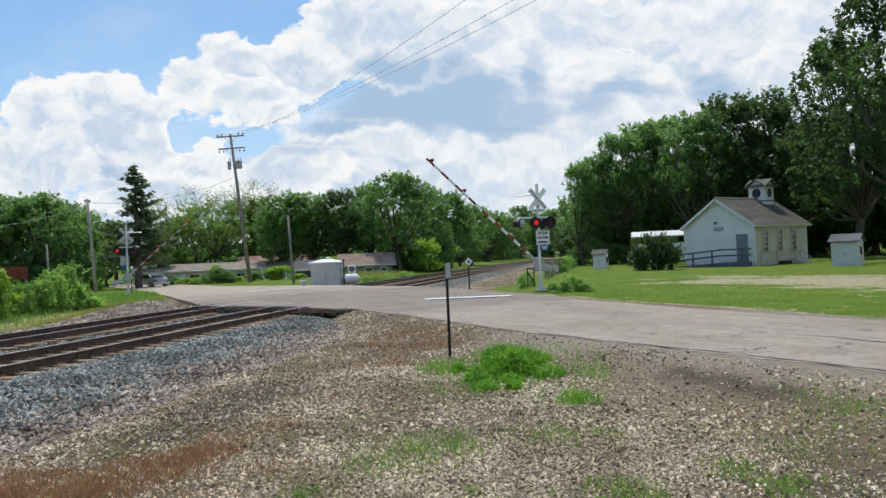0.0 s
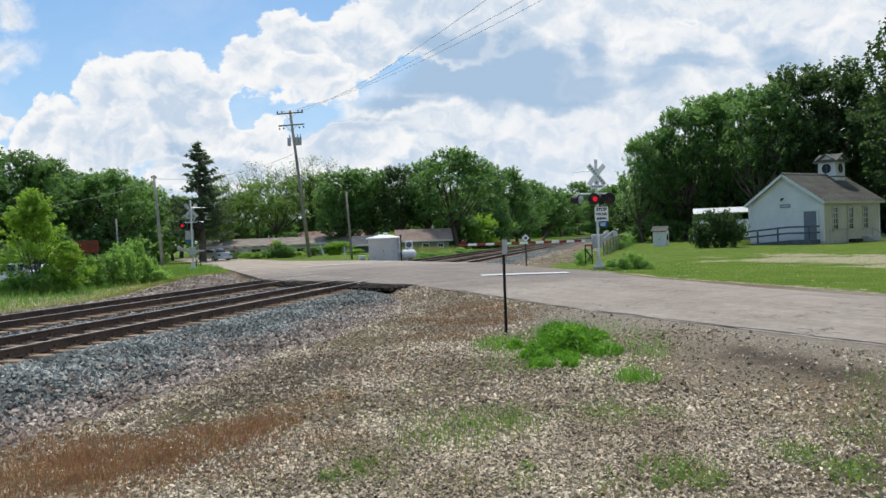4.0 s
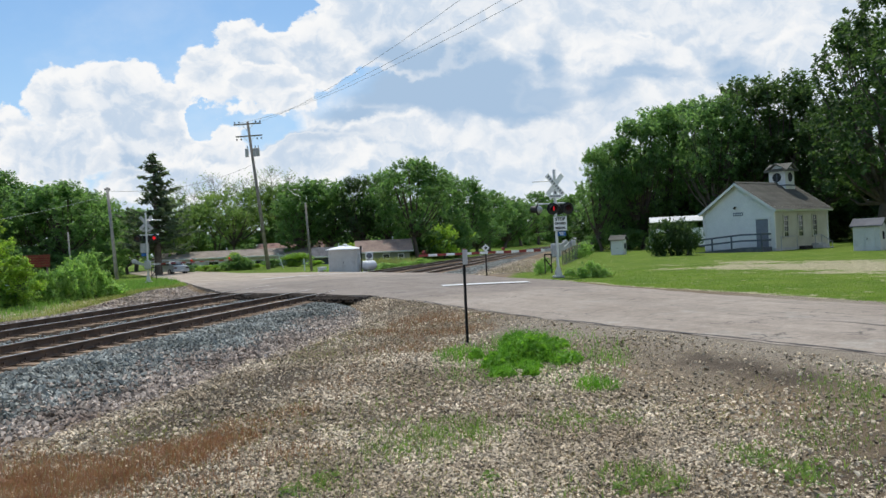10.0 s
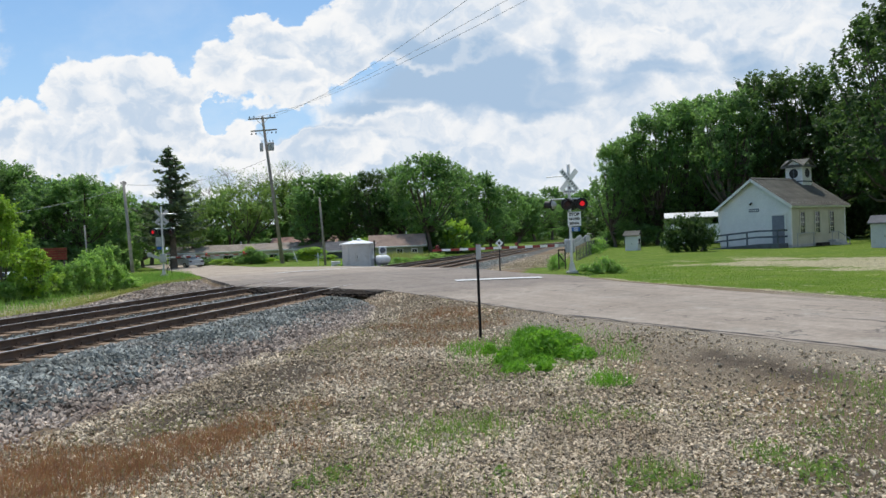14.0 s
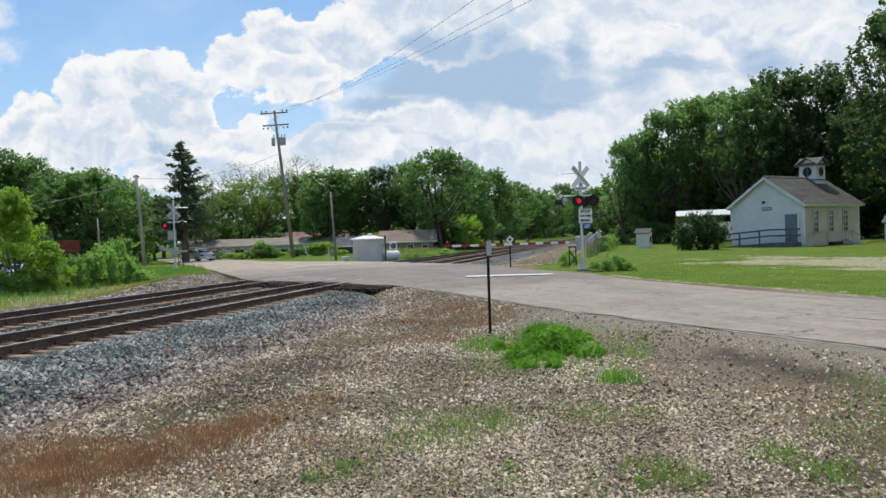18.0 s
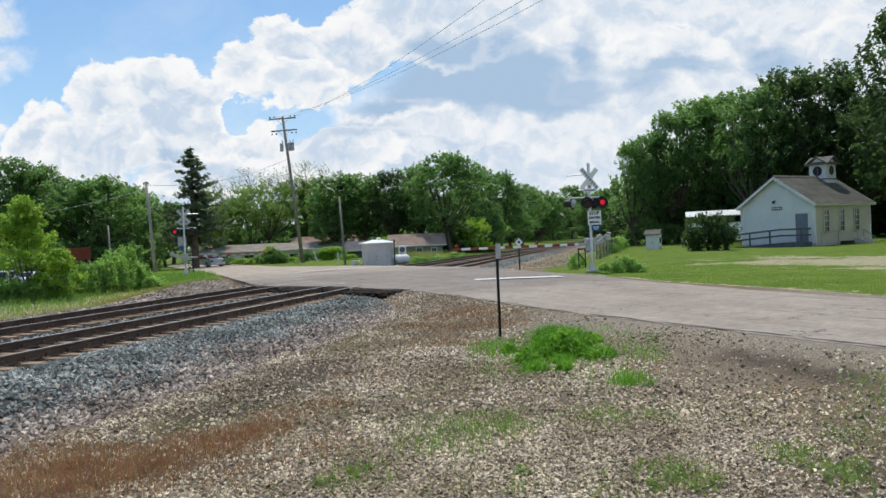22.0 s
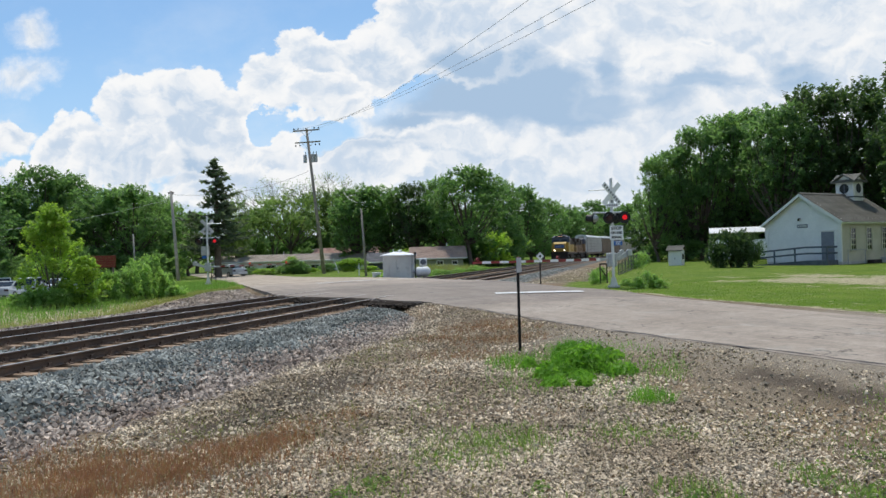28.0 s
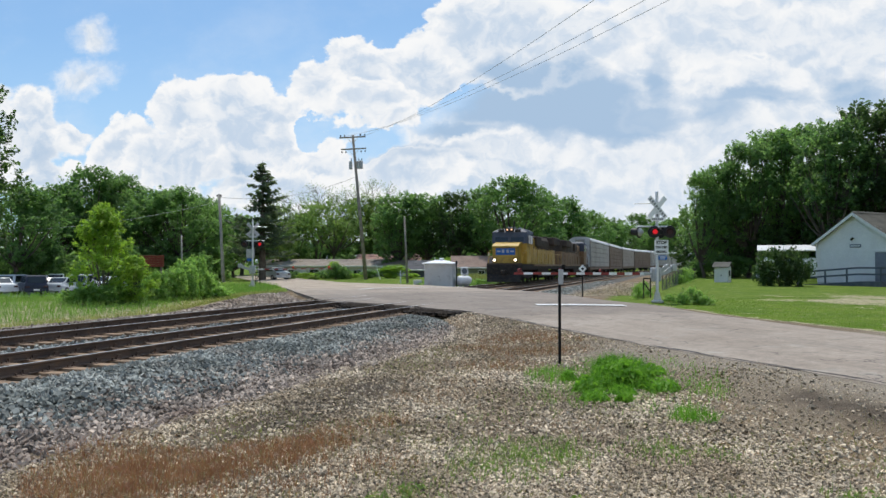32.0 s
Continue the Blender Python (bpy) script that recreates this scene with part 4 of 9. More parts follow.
def build_ballast():
    # bed coloured darker than the stones, painting the shadow in their gaps
    M_BED = surface("shadow_gap_ballast", (0.060, 0.058, 0.053), (0.115, 0.108, 0.096), 0.8, 22, 0.95, 0, 0.9, 0.03, (0.20, 0.15, 0.12), 1.2)
    us = list(np.arange(-40, 20, 1.0)) + list(np.arange(20, 31, 0.2)) + list(np.arange(31, 60, 1.0)) + list(np.arange(60, 1000, 8.0))
    vs = np.arange(-20.4, -5.6, 0.2)
    rows = [[on_track(u, v, bed_z(v) - dip(u, v) - (0.0 if abs(v + 13) < 7.2 else 0.12)) for v in vs] for u in us]
    a = (np.arange(len(us) - 1)[:, None] * len(vs) + np.arange(len(vs) - 1)[None]).ravel()
    w = len(vs)
    me = mesh_from("ballast_bed", [p for r in rows for p in r], np.stack([a, a + 1, a + w + 1, a + w], 1), [M_BED], smooth=True)
    tag_structure(new("ballast_bed", me), "bed of broken stone under the tracks", "ballast")
    rng = np.random.default_rng(3)
    spots, sizes = [], []
    pale, psizes = [], []

    def keep(u, v, size):
        p = on_track(u, v, bed_z(v) - dip(u, v) + rng.uniform(0.005, 0.05))
        if min(abs(v - c) for c in TRACKS.values()) < 1.42 and rng.random() < 0.84:
            return
        s, q = p.dot(RD), p.dot(RN)
        if -1 < s and curve_at(ROAD_NEAR, s) - 0.1 < q < curve_at(ROAD_FAR, s) + 0.1:
            return
        mixed = 0.55 * noise.noise((u * 0.5, v * 0.9, 4)) + (v + 7.65) * 0.95
        if v > -9.3 and mixed > rng.uniform(-0.6, 0.6) or v < -17 or (min(abs(v - c) for c in TRACKS.values()) < 1.6 and rng.random() < 0.7):
            pale.append(p), psizes.append(size * 0.9)
        else:
            spots.append(p), sizes.append(size)
    for u, v, sz in zip(rng.uniform(5, 31, 30000), rng.uniform(-9.95, -6.1, 30000), rng.uniform(0.038, 0.080, 30000)):
        keep(u, v, sz)
    for u, v, sz in zip(rng.uniform(8, 36, 9000), rng.uniform(-16.6, -10.0, 9000), rng.uniform(0.05, 0.09, 9000)):
        keep(u, v, sz)
    for u, v, sz in zip(rng.uniform(14, 38, 6000), rng.uniform(-19.8, -16.6, 6000), rng.uniform(0.06, 0.10, 6000)):
        keep(u, v, sz)
    for u, v, sz in zip(rng.uniform(22, 42, 5000), -19.4 - 5.0 * rng.random(5000), rng.uniform(0.05, 0.10, 5000)):
        if v > -19.6 - verge_width(u):
            p = on_track(u, v)
            if p.dot(RN) < curve_at(ROAD_NEAR, p.dot(RD)) - 0.1:
                pale.append(Vector((p.x, p.y, ground_z(p.x, p.y) + 0.02))), psizes.append(sz)
    for u, v, sz in zip(rng.uniform(42, 80, 9000), rng.uniform(-9.9, -5.8, 9000), rng.uniform(0.07, 0.13, 9000)):
        keep(u, v, sz)
    far = [(p, z) for p, z in zip(spots, sizes) if p.y > 17]
    spots, sizes = zip(*[(p, z) for p, z in zip(spots, sizes) if p.y <= 17])
    stones("ballast_stones", [p for p, z in far], [z * 1.15 for p, z in far], M_BALLAST, "blue-grey crushed stone along the tracks", 6, True)
    stones("ballast_stones", spots, sizes, M_BALLAST, "loose blue-grey crushed stone heaped beside the rails", 1)
    stones("ballast_stones", pale, psizes, M_PALESTONE, "pale weathered stone at the foot of the ballast", 2)


def build_gravel():
    rng = np.random.default_rng(8)
    heaps = {False: ([], []), True: ([], [])}
    n = 400000
    which = rng.random(n)
    near, far = np.where(which < 0.46, 4.6, np.where(which < 0.86, 8.2, 13.5)), np.where(which < 0.46, 8.4, np.where(which < 0.86, 14.0, 26.0))
    d = np.sqrt(near ** 2 + (far ** 2 - near ** 2) * rng.random(n))
    b = np.radians(rng.uniform(-40, 36, n))
    for r, x, y, sz in zip(d, d * np.sin(b), d * np.cos(b), np.where(d < 8.4, 0.013 + 0.034 * rng.random(n) ** 2.0, 0.018 + 0.042 * rng.random(n) ** 1.8)):
        u, v = TD.x * x + TD.y * y, TN.x * x + TN.y * y
        q, s = RN.x * x + RN.y * y, RD.x * x + RD.y * y
        if v < -6.3 or q > 9.3:
            continue
        thick = 0.62 - 0.55 * noise.noise((x * 0.4 + 9, y * 0.4, 1)) + 0.40 * noise.noise((x * 1.1, y * 1.1, 6))
        thick *= (1 - 0.25 * step(10.5, 15.0, y - 0.5 * x))
        thick *= 1 - 0.5 * step(5.2, 7.5, q) * step(14, 11, s)
        thick *= (1 - 0.65 * bare_earth(x, y)) * (1 - 0.45 * step(15.5, 11.5, s) * step(7.2, 9.0, q + 0.8 * noise.noise((x * 0.9, y * 0.9, 3))))
        thick *= 1 - 0.35 * step(0.8, 3.0, x)
        thick *= 1 - 0.7 * step(1.5, 0.7, math.hypot((x + 3.2) / 0.9, (y - 7.0) / 1.0) + 0.5 * noise.noise((x * 1.7, y * 1.7, 14)))
        if rng.random() < min(max(thick, 0.06), 1.0):
            spots, sizes = heaps[bool(r > 5.4 or sz < 0.028)]
            spots.append((x, y, ground_z(x, y) + sz * rng.uniform(0.05, 0.45))), sizes.append(sz)
    for x, y, sz in zip(rng.uniform(-5, 5, 36000), rng.uniform(12.5, 27, 36000), rng.uniform(0.03, 0.075, 36000)):
        v, q = TN.x * x + TN.y * y, RN.x * x + RN.y * y
        if v > (-6.9 if y < 19 else -8.6) and q < curve_at(ROAD_NEAR, RD.x * x + RD.y * y) - 0.15 and (x < 0.6 or rng.random() < 0.2) and rng.random() < 0.5 + 0.8 * noise.noise((x * 0.7, y * 0.5, 9)):
            heaps[True][0].append((x, y, ground_z(x, y) + sz * 0.2)), heaps[True][1].append(sz)
    for u, v, sz in zip(42 + 34 * rng.random(9000) ** 1.3, rng.uniform(-8.2, -3.4, 9000), rng.uniform(0.04, 0.11, 9000)):
        p = on_track(u, v)
        if p.dot(RN) > curve_at(ROAD_FAR, p.dot(RD)) + 0.2 and rng.random() < 0.75 + 0.6 * noise.noise((p.x * 0.6, p.y * 0.6, 2)):
            heaps[True][0].append((p.x, p.y, max(ground_z(p.x, p.y), fall(u) + bed_z(v)) + 0.01)), heaps[True][1].append(sz)
    for coarse, (spots, sizes) in heaps.items():
        stones("gravel", spots, sizes, M_GRAVEL, "loose pale limestone gravel scattered over brown earth", 5, coarse)


build_ground()
build_road()
build_apron()
build_track("near")
build_track("far")
build_ballast()
build_gravel()


# ================= trees and plants =================
def leaf_quads(centres, normals, sizes, rng, long=1.35):
    """Small folded leaf sprays about given centres."""
    n = len(centres)
    nrm = normals + rng.normal(0, 0.55, (n, 3))
    nrm /= np.linalg.norm(nrm, axis=1, keepdims=True) + 1e-9
    ref = rng.normal(0, 1, (n, 3))
    a = np.cross(nrm, ref)
    a /= np.linalg.norm(a, axis=1, keepdims=True) + 1e-9
    b = np.cross(nrm, a)
    s = np.asarray(sizes)[:, None]
    v = np.stack([centres + a * s * long * 0.5, centres + b * s * 0.42 + nrm * s * 0.12, centres - a * s * long * 0.5, centres - b * s * 0.42 + nrm * s * 0.12], 1)
    return v.reshape(-1, 3), (np.arange(n)[:, None] * 4 + np.arange(4)[None])


def crown_mesh(name, blobs, count, size, mat, seed, hollow=0.35):
    """Leaves in sprays: each spray a small tuft of leaves set about the clumps of the crown."""
    rng = np.random.default_rng(seed)
    c, r = np.array([b[:3] for b in blobs]), np.array([b[3] for b in blobs])
    sprays = max(count // 16, 20)
    pick = rng.choice(len(blobs), sprays, p=r ** 2 / (r ** 2).sum())
    d = rng.normal(0, 1, (sprays, 3))
    d /= np.linalg.norm(d, axis=1, keepdims=True)
    d[:, 2] = np.where(rng.random(sprays) < 0.4, np.abs(d[:, 2]), d[:, 2])
    rad = r[pick] * (hollow + (1 - hollow) * rng.random(sprays) ** 0.55) * rng.uniform(0.85, 1.28, sprays)
    heart = c[pick] + d * rad[:, None] * np.array((1, 1, 0.9))
    which = rng.integers(0, sprays, count)
    along = rng.random(count) ** 1.3
    reach = (d[which] * np.array((1, 1, 0.6)) + np.array((0, 0, 0.45))) * (size * 2.6 * along)[:, None]
    p = heart[which] + reach + rng.normal(0, size * 0.62, (count, 3)) * (1.15 - 0.75 * along)[:, None]
    v, f = leaf_quads(p, d[which] * 0.4 + np.array((0, 0, 0.85)), size * rng.uniform(0.55, 1.3, count), rng)
    return mesh_from(name, v, f, [mat])


def limbs_mesh(name, paths, mat):
    bm = bmesh.new()
    for pts in paths:
        for (a, r1), (b, r2) in zip(pts, pts[1:]):
            rod(bm, a, b, r1, r2, 7, caps=False)
    return from_bm(bm, mat, smooth=True)


def broadleaf(kind, seed, h, w, blobs_n, leaves, size, mat, low=0.22, shape="round", spread=0.26, thick=1.0):
    """Meshes of a broadleaf: trunk with limbs, and a crown built of many clumps."""
    rnd = random.Random(seed)
    blobs, paths = [], []
    fork = h * rnd.uniform(low, low + 0.08)
    base = Vector((0, 0, 0))
    lean = Vector((rnd.uniform(-0.04, 0.04) * h, rnd.uniform(-0.04, 0.04) * h, fork))
    r0 = h * 0.022
    paths.append([(base - Vector((0, 0, 0.2)), r0 * 1.4), (base + Vector((0, 0, 0.5)), r0), (lean, r0 * 0.8)])
    for i in range(blobs_n):
        t = rnd.random() ** 0.8
        z = h * (low + 0.06 + (0.93 - low) * t)
        rel = (z / h - low) / (1 - low)
        if shape == "round":
            env = math.sin(math.pi * min(rel * 0.86 + 0.10, 1)) ** 0.6
        elif shape == "cone":
            env = min(1, 0.60 + 1.6 * rel) * min(1.0, max(0.16, 1.45 - 1.3 * rel))
        elif shape == "oval":
            env = math.sin(math.pi * min(rel * 0.80 + 0.14, 1)) ** 0.5 * 0.9
        else:
            env = min(1, 0.35 + 1.1 * rel) * (1 if rel < 0.8 else 1 - (rel - 0.8) * 2.4)
        a = rnd.uniform(0, 2 * math.pi)
        rr = w * env * rnd.random() ** 0.45
        r = w * rnd.uniform(spread * 0.55, spread)
        rr = max(0, min(rr, w * env - r * 0.45))
        c = Vector((math.cos(a) * rr, math.sin(a) * rr, min(z, h - r * 0.8)))
        blobs.append((*c, r))
        if i % 3 == 0:
            mid = lean.lerp(c, 0.55) + Vector((0, 0, -0.04 * h))
            paths.append([(lean * 0.96, r0 * thick * rnd.uniform(0.35, 0.6)), (mid, r0 * 0.28 * thick), (c, r0 * 0.08)])
    return limbs_mesh(kind + "_trunk", paths, M_BARK), crown_mesh(kind + "_crown", blobs, leaves, size, mat, seed)


def spruce(seed, h, w):
    """A cone of whorled boughs that droop from the trunk and lift at their tips, needle sprays hanging from them."""
    rnd = random.Random(seed)
    rng = np.random.default_rng(seed)
    paths = [[(Vector((0, 0, -0.2)), h * 0.02), (Vector((0, 0, h * 0.6)), h * 0.010), (Vector((0, 0, h)), 0.015)]]
    pts, nrm, sz = [], [], []
    z = h * 0.24
    while z < h * 0.985:
        rel = 1 - z / h
        for i in range(rnd.randint(4, 6)):
            a = rnd.uniform(0, 2 * math.pi)
            ln = (w * rel ** 0.85 + 0.10) * rnd.choice((0.55, 0.8, 0.95, 1.05, 1.2)) * rnd.uniform(0.85, 1.1)
            d = Vector((math.cos(a), math.sin(a), 0))
            mid, tip = d * ln * 0.6 + Vector((0, 0, z - 0.16 * ln)), d * ln + Vector((0, 0, z - 0.06 * ln + 0.25 * (1 - rel) * ln))
            paths.append([(Vector((0, 0, z)), 0.035), (mid, 0.02), (tip, 0.006)])
            for t in rng.uniform(0.12, 1.03, int(5 + 20 * ln)):
                p = Vector((0, 0, z)).lerp(mid, t / 0.6) if t < 0.6 else mid.lerp(tip, (t - 0.6) / 0.4)
                side = rng.normal(0, 0.10 + 0.10 * ln * (1 - t))
                pts.append((p.x - d.y * side, p.y + d.x * side, p.z - abs(rng.normal(0, 0.10)) - 0.25 * abs(side)))
                nrm.append((0, 0, 0.6)), sz.append(rng.uniform(0.12, 0.28))
        z += h * 0.024 * rnd.uniform(0.7, 1.3)
    v, f = leaf_quads(np.array(pts), np.array(nrm), sz, rng, 2.2)
    return limbs_mesh("spruce_trunk", paths, M_BARK), mesh_from("spruce_crown", v, f, [M_NEEDLE])


def twiggy(seed, h, w):
    """A thin-leaved tree: forking limbs down to fine twigs, a few leaves at their ends."""
    rnd = random.Random(seed)
    rng = np.random.default_rng(seed)
    paths, ends = [], []

    def fork(a, d, ln, r, depth):
        b = a + d * ln
        paths.append([(a, r), (a.lerp(b, 0.5) + Vector((rnd.uniform(-1, 1), rnd.uniform(-1, 1), 0)) * ln * 0.05, r * 0.8), (b, r * 0.6)])
        if depth == 0:
            ends.append(b)
            return
        for i in range(3 if depth > 1 else 4):
            t = Vector((rnd.gauss(0, 1), rnd.gauss(0, 1), rnd.gauss(0.2, 0.5))).normalized()
            fork(b, (d + t * 0.75).normalized(), ln * rnd.uniform(0.55, 0.85), r * 0.55, depth - 1)
    base = Vector((0, 0, -0.2))
    for i in range(3):
        fork(base, Vector((rnd.uniform(-0.22, 0.22), rnd.uniform(-0.22, 0.22), 1)).normalized(), h * 0.42, h * 0.013, 4)
    hi = max(e.z for e in ends)
    paths = [[(Vector((p.x, p.y, p.z * h / hi)), r) for p, r in q] for q in paths]
    e = np.array([(p.x, p.y, p.z * h / hi) for p in ends])
    pick = rng.integers(0, len(e), 1700)
    v, f = leaf_quads(e[pick] + rng.normal(0, 0.30, (1700, 3)), np.tile((0, 0, 0.8), (1700, 1)), rng.uniform(0.10, 0.24, 1700), rng)
    return limbs_mesh("twig_trunk", paths, M_BARK), mesh_from("twig_crown", v, f, [M_LEAFGREY])


KINDS = {}


def tree_kinds():
    KINDS["broad_a"] = (*broadleaf("broad_a", 11, 14, 5.2, 78, 14233, 0.27, M_LEAF), 14, 5.2)
    KINDS["broad_b"] = (*broadleaf("broad_b", 12, 14, 5.4, 88, 14233, 0.27, M_LEAF, spread=0.30), 14, 5.4)
    KINDS["broad_c"] = (*broadleaf("broad_c", 13, 13, 4.8, 68, 13686, 0.27, M_LEAF, shape="oval"), 13, 4.8)
    KINDS["broad_d"] = (*broadleaf("broad_d", 14, 14, 4.4, 81, 13686, 0.27, M_LEAF, low=0.12, shape="oval", spread=0.28), 14, 4.4)
    KINDS["dark_a"] = (*broadleaf("dark_a", 21, 15, 5.2, 95, 13489, 0.27, M_LEAFDARK, low=0.10, spread=0.30), 15, 5.2)
    KINDS["dark_b"] = (*broadleaf("dark_b", 22, 15, 5.0, 85, 13489, 0.27, M_LEAFDARK, low=0.08, shape="oval", spread=0.28), 15, 5.0)
    KINDS["dark_c"] = (*broadleaf("dark_c", 23, 16, 5.6, 102, 13489, 0.27, M_LEAFDARK, low=0.14, spread=0.28), 16, 5.6)
    KINDS["deep_a"] = (*broadleaf("deep_a", 24, 16, 5.4, 105, 13577, 0.27, M_LEAFDARKSHADE, low=0.20, spread=0.25), 16, 5.4)
    KINDS["deep_b"] = (*broadleaf("deep_b", 25, 16, 5.2, 95, 13577, 0.27, M_LEAFDARKSHADE, low=0.16, shape="oval", spread=0.26), 16, 5.2)
    KINDS["grey_a"] = (*broadleaf("grey_a", 31, 10, 4.4, 34, 5500, 0.36, M_LEAFGREY, low=0.18, shape="fan", spread=0.26), 10, 4.4)
    KINDS["grey_b"] = (*broadleaf("grey_b", 32, 10, 4.8, 42, 7000, 0.34, M_LEAFGREY, low=0.16, shape="fan", spread=0.28), 10, 4.8)
    KINDS["willow"] = (*broadleaf("willow", 35, 13, 8.0, 60, 13500, 0.28, M_LEAFGREY, low=0.24, shape="fan", spread=0.22, thick=1.5), 13, 8.0)
    KINDS["sparse"] = (*twiggy(41, 14, 3.6), 14, 3.6)
    KINDS["young"] = (*broadleaf("young", 51, 5.4, 1.9, 64, 8500, 0.135, M_LEAFBRIGHT, low=0.05, shape="cone", spread=0.30, thick=0.6), 5.4, 1.9)
    KINDS["weed_bush"] = (*broadleaf("weed_bush", 74, 2.2, 1.3, 34, 2600, 0.19, M_WEED, low=0.0, shape="oval", spread=0.36, thick=0.5), 2.2, 1.3)
    KINDS["bright"] = (*broadleaf("bright", 52, 6, 3.0, 44, 6500, 0.24, M_LEAFBRIGHT, low=0.05, spread=0.30), 6, 3.0)
    KINDS["spruce"] = (*spruce(61, 14, 3.4), 14, 3.4)
    KINDS["bush"] = (*broadleaf("bush", 71, 2.2, 1.8, 26, 1500, 0.24, M_WEED, low=0.0, spread=0.36), 2.2, 1.8)
    KINDS["deep_bush"] = (*broadleaf("deep_bush", 73, 3.0, 2.4, 30, 4200, 0.22, M_LEAFDARKSHADE, low=0.0, spread=0.36), 3.0, 2.4)
    KINDS["dark_bush"] = (*broadleaf("dark_bush", 72, 3.0, 2.4, 30, 4200, 0.22, M_LEAFDARK, low=0.0, spread=0.36), 3.0, 2.4)


NAMES = {"young": "young_tree", "weed_bush": "bush", "bush": "bush", "dark_bush": "bush", "deep_bush": "bush", "spruce": "spruce_tree"}


def plant(kind, bearing, away, height, radius, label, group, turn=None, ground=None):
    """A tree at a bearing (degrees right of ahead) and distance."""
    trunk, crown, h, w = KINDS[kind]
    x, y = away * math.sin(radians(bearing)), away * math.cos(radians(bearing))
    z = ground_z(x, y) if ground is None else ground
    a = random.uniform(0, 360) if turn is None else turn
    root = thing(NAMES.get(kind, "tree"), pose(x, y, z - 0.05, 0, 0, a), label, "bush" if "bush" in kind else "tree", group)
    root.scale = (radius / w, radius / w, (height - z) / h)
    part("trunk", trunk, None, root), part("crown", crown, None, root)
    return root


def build_trees():
    tree_kinds()
    LW, MW, RW = "trees along the street", "trees behind the houses", "row of tall shade trees"
    for row in [("deep_b", -41.0, 55, 12.6, 3.9), ("broad_a", -37.3, 80, 8.6, 4.2), ("broad_c", -35.3, 90, 9.8, 4.4), ("broad_b", -33.1, 92, 11.8, 4.8),
                ("broad_a", -31.0, 95, 11.4, 4.6), ("broad_c", -29.2, 88, 8.9, 3.8), ("broad_a", -27.5, 85, 9.5, 4.3), ("broad_b", -26.0, 92, 9.2, 3.8),
                ("broad_d", -24.8, 100, 9.0, 3.2), ("broad_d", -23.6, 102, 7.4, 3.0)]:
        plant(*row, "leafy green street tree with a full rounded crown", LW)
    for row in [("dark_a", -36.0, 108, 9.5, 6.0), ("broad_b", -31.5, 110, 10.5, 6.0), ("dark_a", -27.0, 110, 9.0, 6.0), ("broad_b", -23.0, 118, 8.6, 5.5), ("dark_a", -42.5, 100, 9.0, 6.0)]:
        plant(*row, "dark green broadleaf tree filling the gaps behind", LW)
    for i in range(13):
        plant("dark_bush", -44 + 1.6 * i, 84 + 3 * math.sin(i * 2.1), 2.6 + 0.8 * math.sin(i * 1.7), 2.6, "dark undergrowth beneath the street trees", "undergrowth")
    for i in range(7):
        plant("dark_bush", -7.4 + 1.25 * i, 118 + 5 * math.sin(i * 1.3), 3.6 + 0.9 * math.sin(i * 2.3), 3.4, "dense green undergrowth at the edge of the wood", "undergrowth")
    for i in range(13):
        plant("dark_bush", -21.5 + 1.0 * i, 148 + 5 * math.sin(i * 1.9), 4.2 + 1.2 * math.sin(i * 2.9), 4.2, "dark undergrowth beneath the willows", "undergrowth")
    plant("spruce", -21.55, 82, 12.6, 5.0, "tall dark spruce with drooping needle boughs", LW)
    for row in [("grey_a", -20.3, 118, 10.0, 2.6), ("willow", -16.4, 130, 11.9, 7.4), ("grey_b", -13.2, 134, 12.4, 4.8), ("grey_a", -12.0, 136, 10.0, 4.6), ("grey_b", -19.2, 134, 9.8, 4.0)]:
        plant(*row, "grey-green willow with an open branching crown", MW)
    for row in [("sparse", -17.5, 138, 16.0, 3.3), ("sparse", -13.9, 140, 17.2, 3.6)]:
        plant(*row, "half-bare tree with thin upper twigs", MW)
    for row in [("broad_d", -11.2, 112, 11.7, 4.8), ("broad_c", -9.3, 112, 11.6, 4.8), ("deep_b", -7.2, 109, 11.6, 3.8), ("broad_b", -5.2, 110, 12.2, 4.6),
                ("broad_a", -2.9, 104, 13.2, 5.4), ("broad_c", -0.7, 125, 12.9, 4.9), ("broad_d", 0.9, 150, 14.2, 5.0), ("broad_b", 2.5, 190, 14.0, 6.6),
                ("broad_d", 3.7, 235, 15.2, 8.0), ("broad_a", 4.9, 265, 14.6, 9.4), ("broad_b", 6.2, 300, 19.6, 9.2)]:
        plant(*row, "full green broadleaf tree behind the railway", MW)
    for row in [("broad_b", -19.0, 152, 9.5, 6.5), ("broad_a", -15.5, 154, 10.5, 6.5), ("broad_d", -11.8, 146, 11.4, 6.5), ("dark_b", -8.8, 132, 10.5, 6.0), ("broad_b", -5.6, 130, 10.2, 6.2),
                ("broad_a", -1.8, 132, 9.8, 6.2), ("dark_a", 1.6, 178, 9.8, 6.5), ("broad_a", 7.5, 330, 17.9, 10.8), ("broad_c", 9.2, 350, 20.6, 11.5), ("dark_b", 7.6, 350, 12.0, 12.0), ("dark_a", 11.0, 380, 16.0, 14.0)]:
        plant(*row, "dark broadleaf tree in the wood beyond the line", MW)
    for row in [("bright", -7.6, 100, 2.4, 1.3), ("bright", -0.9, 114, 4.6, 2.3), ("bright", 0.2, 127, 4.6, 2.6), ("bright", -5.9, 104, 1.6, 1.5)]:
        plant(*row, "bright green sapling at the edge of the wood", MW)
